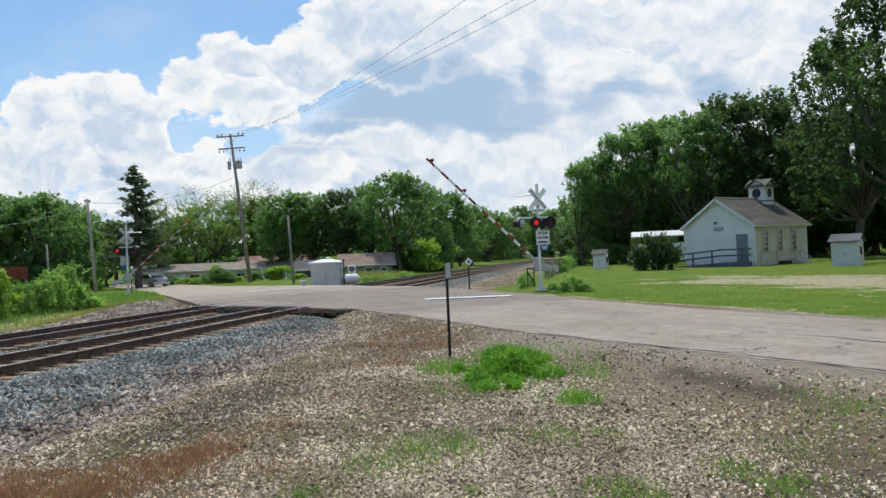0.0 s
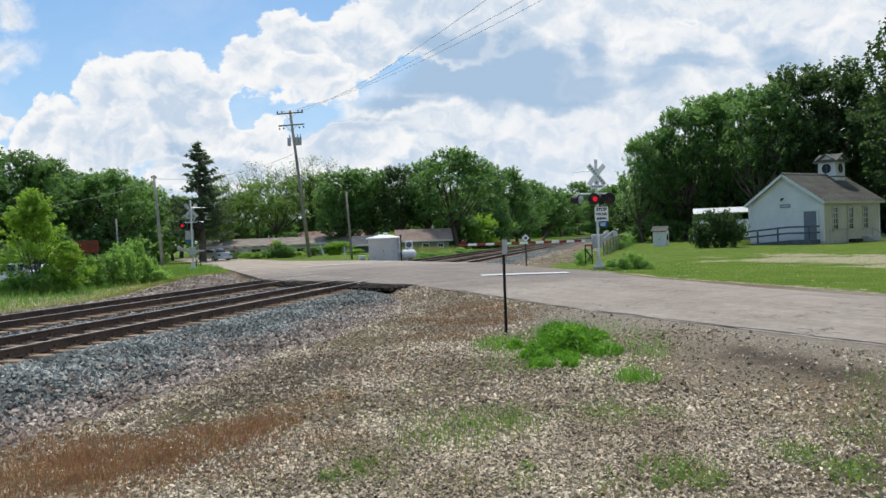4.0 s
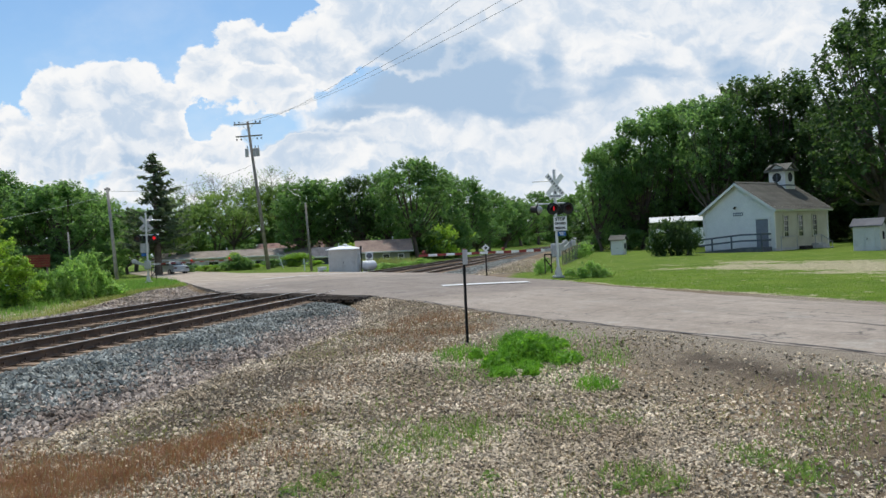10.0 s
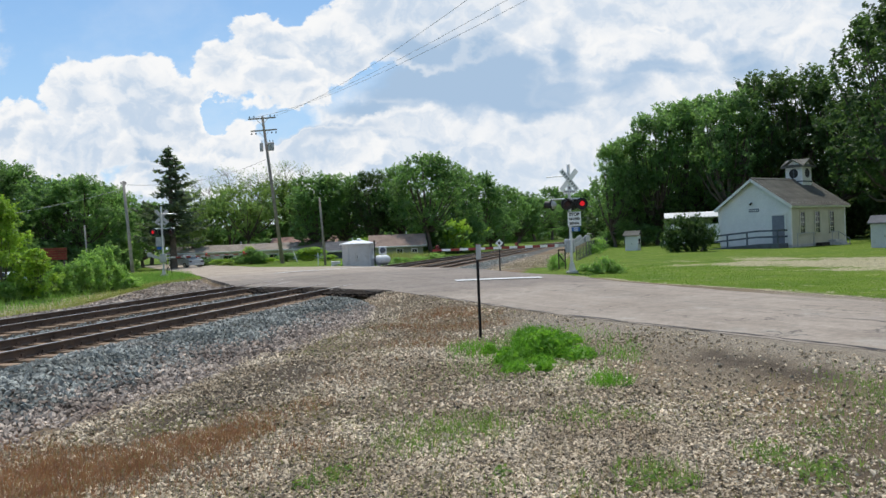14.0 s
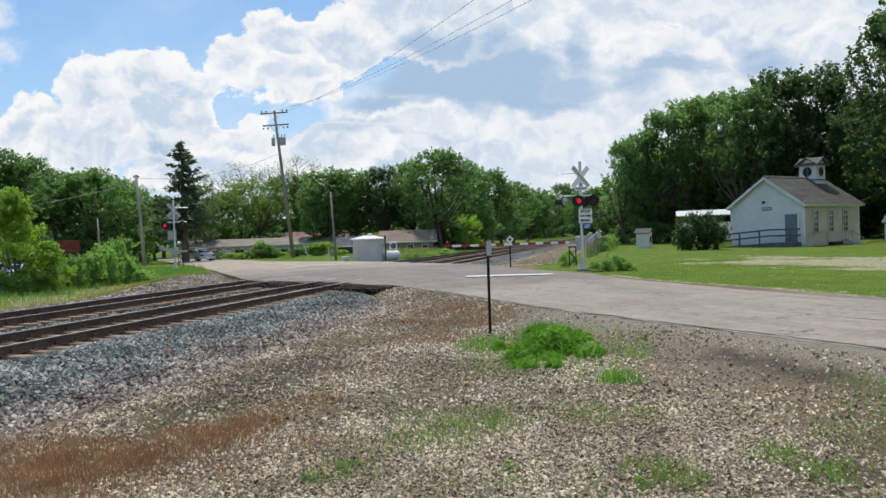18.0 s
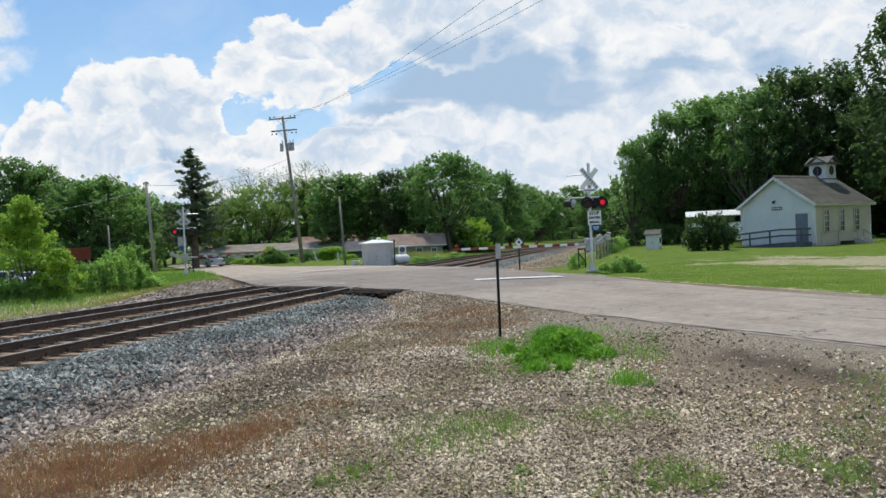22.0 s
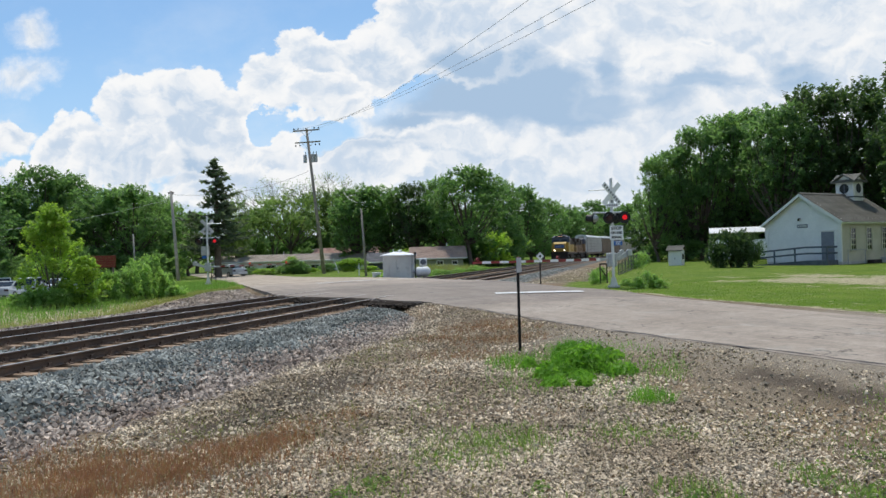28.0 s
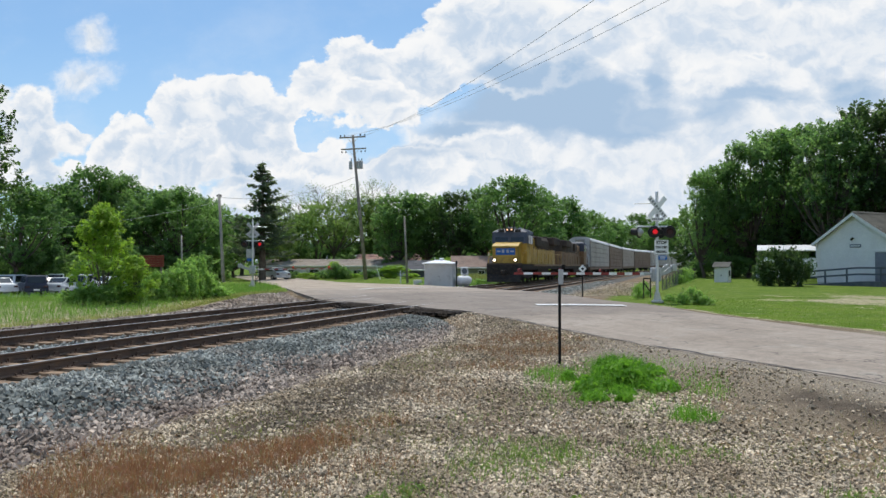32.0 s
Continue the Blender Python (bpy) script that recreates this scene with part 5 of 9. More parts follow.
    for row in [("dark_b", 10.8, 90, 11.6, 3.0), ("dark_b", 12.1, 92, 12.8, 3.6), ("dark_b", 13.8, 92, 14.9, 4.2), ("dark_a", 15.5, 95, 16.5, 4.9), ("dark_a", 17.3, 97, 17.1, 5.4), ("dark_c", 19.2, 90, 16.4, 4.8),
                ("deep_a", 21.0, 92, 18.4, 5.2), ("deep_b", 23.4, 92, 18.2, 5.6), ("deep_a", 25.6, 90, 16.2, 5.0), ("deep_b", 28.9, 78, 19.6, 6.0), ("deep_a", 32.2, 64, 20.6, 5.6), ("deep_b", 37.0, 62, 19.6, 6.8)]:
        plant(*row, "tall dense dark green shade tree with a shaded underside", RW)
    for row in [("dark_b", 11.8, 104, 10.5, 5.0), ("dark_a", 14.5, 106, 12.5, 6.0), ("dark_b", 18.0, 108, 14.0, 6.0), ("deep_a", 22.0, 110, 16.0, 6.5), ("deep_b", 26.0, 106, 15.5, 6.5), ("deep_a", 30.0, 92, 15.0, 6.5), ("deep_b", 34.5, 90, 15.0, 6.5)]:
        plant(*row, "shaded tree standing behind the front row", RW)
    for row in [("dark_bush", 12.6, 90, 2.4, 2.6), ("dark_bush", 10.6, 92, 2.0, 1.8), ("dark_bush", 20.0, 80, 2.6, 2.2)]:
        plant(*row, "dark undergrowth bush beneath the shade trees", "undergrowth")
    plant("deep_bush", 15.7, 60.5, 2.6, 1.45, "large dark leafy shrub beside the white building", "shrubs", ground=0.05)
    plant("deep_bush", 16.8, 60.0, 2.35, 1.15, "large dark leafy shrub beside the white building", "shrubs", ground=0.05)
    plant("deep_bush", 14.7, 61.0, 1.7, 0.8, "dark leafy shrub beside the white building", "shrubs", ground=0.05)
    # wall of dark bushes added to stand for the deep shade beneath the trees
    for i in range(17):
        plant("deep_bush", 11.5 + 1.6 * i, 101 + 4 * math.sin(i * 2.2) - 0.6 * i, 5.2 + 1.2 * math.sin(i * 1.3), 4.4, "dark bushes standing in for the deep shade behind the shade trees", "undergrowth")
    for i in range(12):
        plant("dark_bush", 1.0 + 1.05 * i, 235 + 17 * i, 6.5 + 1.5 * math.sin(i * 2.1), 8.5, "green thicket beyond the bend of the line", "undergrowth")
    # the left bank: young tree, weeds and shrubs
    plant("young", -32.3, 36.5, 4.25, 1.4, "young tree with bright yellow-green leaves on the grassy bank", "saplings", 40)
    plant("young", -30.3, 36.0, 2.1, 1.0, "small leaning sapling with bright green leaves", "saplings", 130)
    rnd = random.Random(9)
    for i in range(44):
        b = -32.2 + 7.8 * (i + rnd.random() * 0.8) / 44
        crest = 0.45 + 0.35 * step(-31.0, -29.6, b) + 0.65 * step(-29.5, -26.4, b) - 0.8 * step(-25.7, -24.6, b)
        plant("bush", b, rnd.uniform(36.0, 40.0) + (b + 31.8) * 0.75, crest * rnd.uniform(0.3, 1.05), rnd.uniform(0.35, 0.75), "rank green weeds and brambles on the bank", "weeds on the bank")
    for b, d, h, r in [(-29.6, 35.6, 0.8, 0.4), (-28.9, 36.8, 1.0, 0.35), (-28.2, 36.2, 1.3, 0.45), (-27.6, 37.0, 1.2, 0.4), (-27.0, 36.4, 1.4, 0.5), (-26.5, 37.4, 1.7, 0.55), (-26.0, 36.6, 1.5, 0.5), (-25.6, 37.6, 1.9, 0.5), (-25.1, 37.0, 1.2, 0.5), (-24.6, 38.0, 1.1, 0.4), (-24.2, 38.4, 0.7, 0.4), (-30.2, 36.4, 0.7, 0.5), (-31.4, 35.6, 0.7, 0.5), (-32.0, 35.2, 0.8, 0.5), (-32.8, 35.8, 0.7, 0.6), (-31.0, 36.4, 1.0, 0.5), (-33.5, 36.6, 0.6, 0.6)]:
        plant("weed_bush", b - 0.5, d + max(0.0, b + 30.5) * 0.7, h, r, "tall leafy weed stem among the brambles", "weeds on the bank")
    for b, d, h, r in [(-11.9, 92, 1.5, 2.2), (-10.6, 90, 0.6, 1.3), (-16.4, 88, 1.9, 1.0), (-18.2, 87, 0.7, 1.7), (-15.2, 88, 0.6, 1.7)]:
        plant("bright", b, d, h, r * 0.8, "bright green rounded shrub in a front garden", "garden shrubs")
    for b, d, h, r in [(-16.2, 86, 1.5, 1.3), (-15.6, 87, 1.1, 1.0), (-17.0, 88, 0.8, 1.2), (-19.4, 90, 0.7, 1.4), (-13.6, 92, 0.9, 1.4), (-12.4, 93, 1.2, 1.2)]:
        plant("dark_bush", b, d, h, r, "dark clipped hedge in a front garden", "garden shrubs")
    for b, d, h, r in [(9.3, 34.2, 0.5, 0.35), (9.9, 33.8, 0.72, 0.4), (10.4, 33.4, 0.62, 0.35), (10.9, 33.2, 0.45, 0.35), (8.5, 36.0, 0.4, 0.3), (6.2, 38.5, 0.7, 0.35), (6.6, 40.0, 0.8, 0.4), (9.2, 64.0, 0.8, 0.6), (9.4, 69.0, 1.2, 0.8), (9.6, 74.0, 1.2, 1.0)]:
        plant("bush", b, d, h, r, "tall pale green weeds by the crossing signal", "weeds by the signal")
    for i in range(14):
        u = 58 + i * 2.6
        p = on_track(u, -20.6 + rnd.uniform(-0.8, 0.8))
        plant("bush", math.degrees(math.atan2(p.x, p.y)), math.hypot(p.x, p.y), p.z + rnd.uniform(0.15, 0.4), rnd.uniform(0.7, 1.2), "rough weeds along the far side of the track", "weeds along the track", ground=p.z - 0.15)


def blades(name, spots, heights, widths, mat, label, seed, lean=0.45):
    """Grass: bent tapering blades in one tuft-sown mesh."""
    rng = np.random.default_rng(seed)
    n = len(spots)
    p, h, w = np.asarray(spots, float), np.asarray(heights)[:, None], np.asarray(widths)[:, None]
    a = rng.uniform(0, 2 * math.pi, n)
    side = np.stack([np.cos(a), np.sin(a), np.zeros(n)], 1)
    b = rng.uniform(0, 2 * math.pi, n)
    bend = np.stack([np.cos(b), np.sin(b), np.zeros(n)], 1) * (rng.random(n) * lean)[:, None]
    up = np.array((0, 0, 1.0))
    v = np.stack([p - side * w / 2, p + side * w / 2, p + side * w * 0.4 + (up * 0.55 + bend * 0.35) * h, p - side * w * 0.4 + (up * 0.55 + bend * 0.35) * h,
                  p + side * w * 0.06 + (up * (1 - 0.3 * np.linalg.norm(bend, axis=1, keepdims=True)) + bend) * h, p - side * w * 0.06 + (up * (1 - 0.3 * np.linalg.norm(bend, axis=1, keepdims=True)) + bend) * h], 1)
    f = np.array([(0, 1, 2, 3), (3, 2, 4, 5)])[None] + (np.arange(n) * 6)[:, None, None]
    me = mesh_from(name, v.reshape(-1, 3), f.reshape(-1, 4), [mat])
    return tagged(new(name, me), label, "grass", kind="stuff")


def leaf_clumps(name, hearts, leaves, size, mat, label, seed):
    """Low weeds: small leaves on a mound about each heart (x, y, height, radius)."""
    rng = np.random.default_rng(seed)
    pts, nrm, sz = [], [], []
    for x, y, h, r in hearts:
        z = ground_z(x, y)
        for a, t, rise in zip(rng.uniform(0, 2 * math.pi, leaves), np.sqrt(rng.random(leaves)), rng.random(leaves)):
            pts.append((x + math.cos(a) * r * t, y + math.sin(a) * r * t * 1.15, z + h * (0.15 + 0.85 * rise) * (1.05 - 0.7 * t * t)))
            nrm.append((math.cos(a) * t * 0.6, math.sin(a) * t * 0.6, 0.7)), sz.append(size * rng.uniform(0.6, 1.5))
    v, f = leaf_quads(np.array(pts), np.array(nrm), sz, rng, 2.0)
    return tagged(new(name, mesh_from(name, v, f, [mat])), label, "weeds", kind="stuff")


def sow(rng, n, cx, cy, rx, ry, turn=0.0, soft=True):
    a, r = rng.uniform(0, 2 * math.pi, n), rng.random(n) ** (0.75 if soft else 0.5)
    x, y = np.cos(a) * r * rx, np.sin(a) * r * ry
    c, s = math.cos(turn), math.sin(turn)
    return [(cx + px * c - py * s, cy + px * s + py * c) for px, py in zip(x, y)]


def build_grass():
    rng = np.random.default_rng(17)

    def set_blades(name, xy, h0, h1, w, mat, label, seed, lean=0.45):
        spots = [(x, y, ground_z(x, y) - 0.01) for x, y in xy]
        blades(name, spots, rng.uniform(h0, h1, len(xy)), rng.uniform(w * 0.6, w * 1.4, len(xy)), mat, label, seed, lean)
    # the bright tuft beside the marker post
    patch = sow(rng, 1300, 1.15, 12.5, 1.6, 2.4, -0.15) + sow(rng, 380, 1.75, 10.0, 0.32, 0.4) + sow(rng, 420, 0.0, 13.4, 0.5, 0.9) + sow(rng, 120, 2.3, 11.8, 0.4, 0.7)
    crest, hearts = [], []
    for i in range(62):
        a, r = rng.uniform(0, 2 * math.pi), rng.random() ** 0.75
        cx, cy, rr = 1.15 + 1.2 * r * math.cos(a), 12.7 + 1.8 * r * math.sin(a), rng.uniform(0.10, 0.30)
        if noise.noise((cx * 1.7, cy * 1.2, 4)) < -0.16 + 0.25 * (r > 0.6):
            continue
        tall = (1.15 - r) * (0.85 - 0.35 * math.cos(a) * r) * (1 + 0.9 * noise.noise((cx * 2.3, cy * 2.3, 9)))
        hearts.append((cx, cy, max(0.12, 0.46 * tall), rr * 1.1))
        (crest if tall > 0.55 else patch).extend(sow(rng, int(750 * rr + 110), cx, cy, rr, rr * 1.2))
    set_blades("grass_tuft", crest, 0.10, 0.48, 0.010, M_TUFT, "tall lush green grass growing by the post", 11, 1.4)
    set_blades("grass_tuft", patch, 0.05, 0.26, 0.008, M_TUFT, "thick bright green grass growing by the post", 1, 1.2)
    leaf_clumps("weed_leaves", hearts, 260, 0.045, M_TUFTLEAF, "feathery green weeds growing through the tuft", 21)
    # leafy weeds standing in the gravel
    leaf_clumps("gravel_weed_leaves", [(2.57, 6.75, 0.12, 0.16), (2.48, 6.4, 0.12, 0.14), (2.62, 6.0, 0.15, 0.16), (2.6, 5.7, 0.14, 0.2), (2.9, 6.3, 0.10, 0.12), (1.41, 6.1, 0.11, 0.15), (1.55, 5.85, 0.09, 0.12), (1.2, 5.9, 0.08, 0.1),
                                      (1.71, 8.14, 0.07, 0.2), (1.16, 8.2, 0.06, 0.25), (-0.14, 7.7, 0.08, 0.3), (-0.6, 7.4, 0.07, 0.25), (-1.2, 6.5, 0.10, 0.12), (-1.44, 6.2, 0.10, 0.12), (0.2, 6.35, 0.08, 0.1), (3.2, 7.2, 0.09, 0.2), (4.4, 9.1, 0.12, 0.35), (4.7, 8.3, 0.12, 0.3)],
                46, 0.024, M_PALEWEED, "leafy green weeds standing in the gravel", 22)
    # thin weeds in the gravel
    xy = []
    for cx, cy, r, n in [(-0.35, 7.75, 0.75, 900), (0.1, 8.1, 0.5, 300), (-1.2, 6.3, 0.35, 120), (1.45, 6.2, 0.35, 420), (2.5, 6.7, 0.3, 200), (2.7, 6.2, 0.25, 170), (1.05, 8.2, 0.5, 320), (1.6, 8.2, 0.3, 60),
                         (3.6, 7.4, 0.7, 300), (4.4, 8.3, 0.7, 500), (0.2, 6.0, 0.25, 60), (3.2, 5.9, 0.6, 70), (-0.9, 7.0, 0.3, 60), (0.8, 5.9, 0.3, 60), (-0.2, 11.0, 0.9, 160), (-1.0, 9.5, 0.7, 100), (4.6, 9.2, 0.7, 120)]:
        xy += sow(rng, n, cx, cy, r, r * 1.3)
    set_blades("gravel_weeds", xy, 0.03, 0.13, 0.009, M_PALEWEED, "thin green weeds sprouting through the gravel", 2, 0.9)
    # dry reddish grass at the ballast's foot
    xy = []
    for cx, cy, r, n in [(-4.0, 6.7, 0.9, 5200), (-3.0, 7.6, 0.55, 1700), (-2.55, 7.95, 0.42, 1100), (-3.1, 6.9, 0.5, 1500), (-2.6, 7.3, 0.4, 500), (-3.6, 6.1, 0.9, 3600), (-2.0, 9.3, 0.35, 260), (-2.6, 8.5, 0.4, 240), (-4.8, 7.6, 0.6, 500), (-2.3, 6.4, 0.6, 320), (-1.6, 11.0, 0.8, 240),
                         (-1.0, 14.5, 1.0, 900), (-0.6, 16.5, 0.9, 900), (-0.8, 19.0, 1.1, 1600), (0.2, 16.6, 0.7, 700), (-1.6, 17.4, 0.8, 700), (0.0, 18.2, 0.8, 700), (-1.6, 12.6, 0.9, 220), (-1.75, 7.3, 0.55, 320), (-2.4, 8.75, 0.6, 320)]:
        xy += sow(rng, n, cx, cy, r, r)
    rng.shuffle(xy)
    cut = int(len(xy) * 0.8)
    set_blades("dry_grass", xy[:cut], 0.03, 0.15, 0.006, M_DRYGRASS, "dead reddish-brown grass at the foot of the ballast", 3, 0.9)
    set_blades("dry_grass", [(x + rng.normal(0, 0.2), y + rng.normal(0, 0.2)) for x, y in xy[cut:]], 0.03, 0.13, 0.006, M_STRAW, "pale dead stalks among the reddish grass", 13, 1.0)
    xy = []
    for i in range(7000):
        p = on_track(42 + 30 * rng.random() ** 1.4, rng.uniform(-6.5, -2.2))
        if p.dot(RN) > curve_at(ROAD_FAR, p.dot(RD)) + 0.2 and noise.noise((p.x * 0.5, p.y * 0.5, 7)) > -0.1:
            xy.append((p.x, p.y))
    set_blades("verge_grass", xy[::3], 0.05, 0.18, 0.016, M_STRAW, "rough dry grass between the track and the fence", 12, 0.9)
    straw = []
    for i in range(30000):
        d, b = 4.7 + 15 * rng.random() ** 1.3, radians(rng.uniform(-36, 34))
        x, y = d * math.sin(b), d * math.cos(b)
        v, q = TN.x * x + TN.y * y, RN.x * x + RN.y * y
        if v > -6.4 and q < 8.6 and noise.noise((x * 0.8, y * 0.6, 12)) + 0.4 * noise.noise((x * 2.7, y * 2.7, 3)) > rng.uniform(-0.5, 0.5):
            straw.append((x, y))
    thin = []
    for i in range(95000):
        d, b = 5 + 17 * rng.random() ** 1.2, radians(rng.uniform(-36, 34))
        x, y = d * math.sin(b), d * math.cos(b)
        v, q = TN.x * x + TN.y * y, RN.x * x + RN.y * y
        if -6.0 < v and q < (8.4 if y < 13 else 9.2) and noise.noise((x * 0.55 + 4, y * 0.4, 2)) + 0.5 * noise.noise((x * 2.1, y * 2.1, 5)) > rng.uniform(0.02, 0.75):
            thin.append((x, y))
    set_blades("thin_grass", thin, 0.02, 0.08, 0.008, M_OLIVE, "thin olive grass scattered through the gravel", 9, 1.2)
    set_blades("straw", straw, 0.03, 0.10, 0.006, M_STRAW, "short dead stalks lying among the stones", 4, 1.6)
    # tall grass beyond the shed
    tall = []
    for i in range(3600):
        d, b = rng.uniform(76, 96), radians(rng.uniform(-7.4, -1.0))
        x, y = d * math.sin(b), d * math.cos(b)
        if TN.x * x + TN.y * y - shift(TD.x * x + TD.y * y) < -20.6:
            tall.append((x, y))
    set_blades("tall_grass", tall, 0.35, 1.0, 0.05, M_OLIVE, "tall rough grass before the outbuilding", 31, 0.6)
    # rough grass of the left bank and of the lawn's edge
    xy = []
    for i in range(36000):
        u = rng.uniform(14, 54)
        v = -19.9 - verge_width(u) - 20.0 * rng.random() ** 2.2
        p = TD * u + TN * v
        s, q = p.dot(RD), p.dot(RN)
        if q > curve_at(ROAD_NEAR, s) - 0.3:
            continue
        xy.append((p.x, p.y))
    dry = [p for p in xy if TN.x * p[0] + TN.y * p[1] + verge_width(TD.x * p[0] + TD.y * p[1]) > -21.2 + rng.normal(0, 0.35)]
    kept = set(dry)
    xy = [p for p in xy if p not in kept]
    set_blades("verge_grass", dry, 0.05, 0.20, 0.018, M_OLIVE, "thin dry grass where the bank meets the ballast", 8, 0.8)
    set_blades("bank_grass", xy, 0.12, 0.42, 0.018, M_BANK, "rough uncut grass on the bank beyond the tracks", 5, 0.6)
    xy = []
    for i in range(30000):
        s, off = rng.uniform(2, 30), 0.3 + 14 * rng.random() ** 1.7
        q = curve_at(ROAD_FAR, s) + off
        p = RD * s + RN * q
        if p.dot(TN) < -2.5 or zones(p.x, p.y)[3] > 0.4 or p.x > 30:
            continue
        xy.append((p.x, p.y))
    set_blades("lawn_edge_grass", xy, 0.015, 0.05, 0.018, M_GRASS, "mown green lawn grass by the road", 6, 0.6)


build_trees()
build_grass()


# ================= crossing signals =================
LAMPS = []          # (lens, which of the pair, which signal)
ARMS = []


def writing(text, size, mat, parent, m, name="lettering"):
    cu = bpy.data.curves.new(name, "FONT")
    cu.body, cu.size, cu.align_x, cu.align_y, cu.extrude = text, size, "CENTER", "CENTER", 0.002
    cu.offset = 0.008
    cu.materials.append(mat)
    tmp = bpy.data.objects.new("tmp", cu)
    scene.collection.objects.link(tmp)
    dg = bpy.context.evaluated_depsgraph_get()
    me = bpy.data.meshes.new_from_object(tmp.evaluated_get(dg))
    bpy.data.objects.remove(tmp)
    return part(name, me, None, parent, m=m)


def lamp(parent, x, y, z, face, pair, signal):
    """A flashing lamp: round black backing, hood, and a lens that turns between its dark and its lit face."""
    r = 0.27
    bm = bmesh.new()
    rod(bm, (0, 0.02, 0), (0, -0.02, 0), r, n=28)
    rod(bm, (0, 0.02, 0), (0, 0.16, 0), 0.15, 0.10, 16)
    unit = part("flashing_lamp", bm, M_BLACK, parent, "round black flashing lamp unit", pose(x, y, z, 0, 0, face))
    bm = bmesh.new()
    n = 18
    for k in range(n):
        a0, a1 = radians(-25 + 230 * k / n), radians(-25 + 230 * (k + 1) / n)
        pts = []
        for a in (a0, a1):
            ln = 0.34 * (0.45 + 0.55 * max(0, math.sin(a)))
            for rr in (0.155, 0.165):
                pts.append(((math.cos(a) * rr, -0.02, math.sin(a) * rr), (math.cos(a) * rr, -0.02 - ln, math.sin(a) * rr)))
        v = [[bm.verts.new(p) for p in q] for q in pts]
        bm.faces.new((v[1][0], v[3][0], v[3][1], v[1][1]))
        bm.faces.new((v[0][0], v[0][1], v[2][1], v[2][0]))
        bm.faces.new((v[0][1], v[1][1], v[3][1], v[2][1]))
    part("hood", bm, M_BLACK, unit)
    bm = bmesh.new()
    rod(bm, (0, -0.006, 0), (0, 0.006, 0), 0.112, n=24)
    for f in bm.faces:
        if f.normal.y < -0.9 or f.calc_center_median().y < -0.005:
            f.material_index = 1
    lens = part("lens", bm, [M_LENS_DARK, M_LENS_LIT], unit, "red lens")
    lens.matrix_basis = pose(0, -0.17, 0)
    LAMPS.append((lens, pair, signal))
    return unit


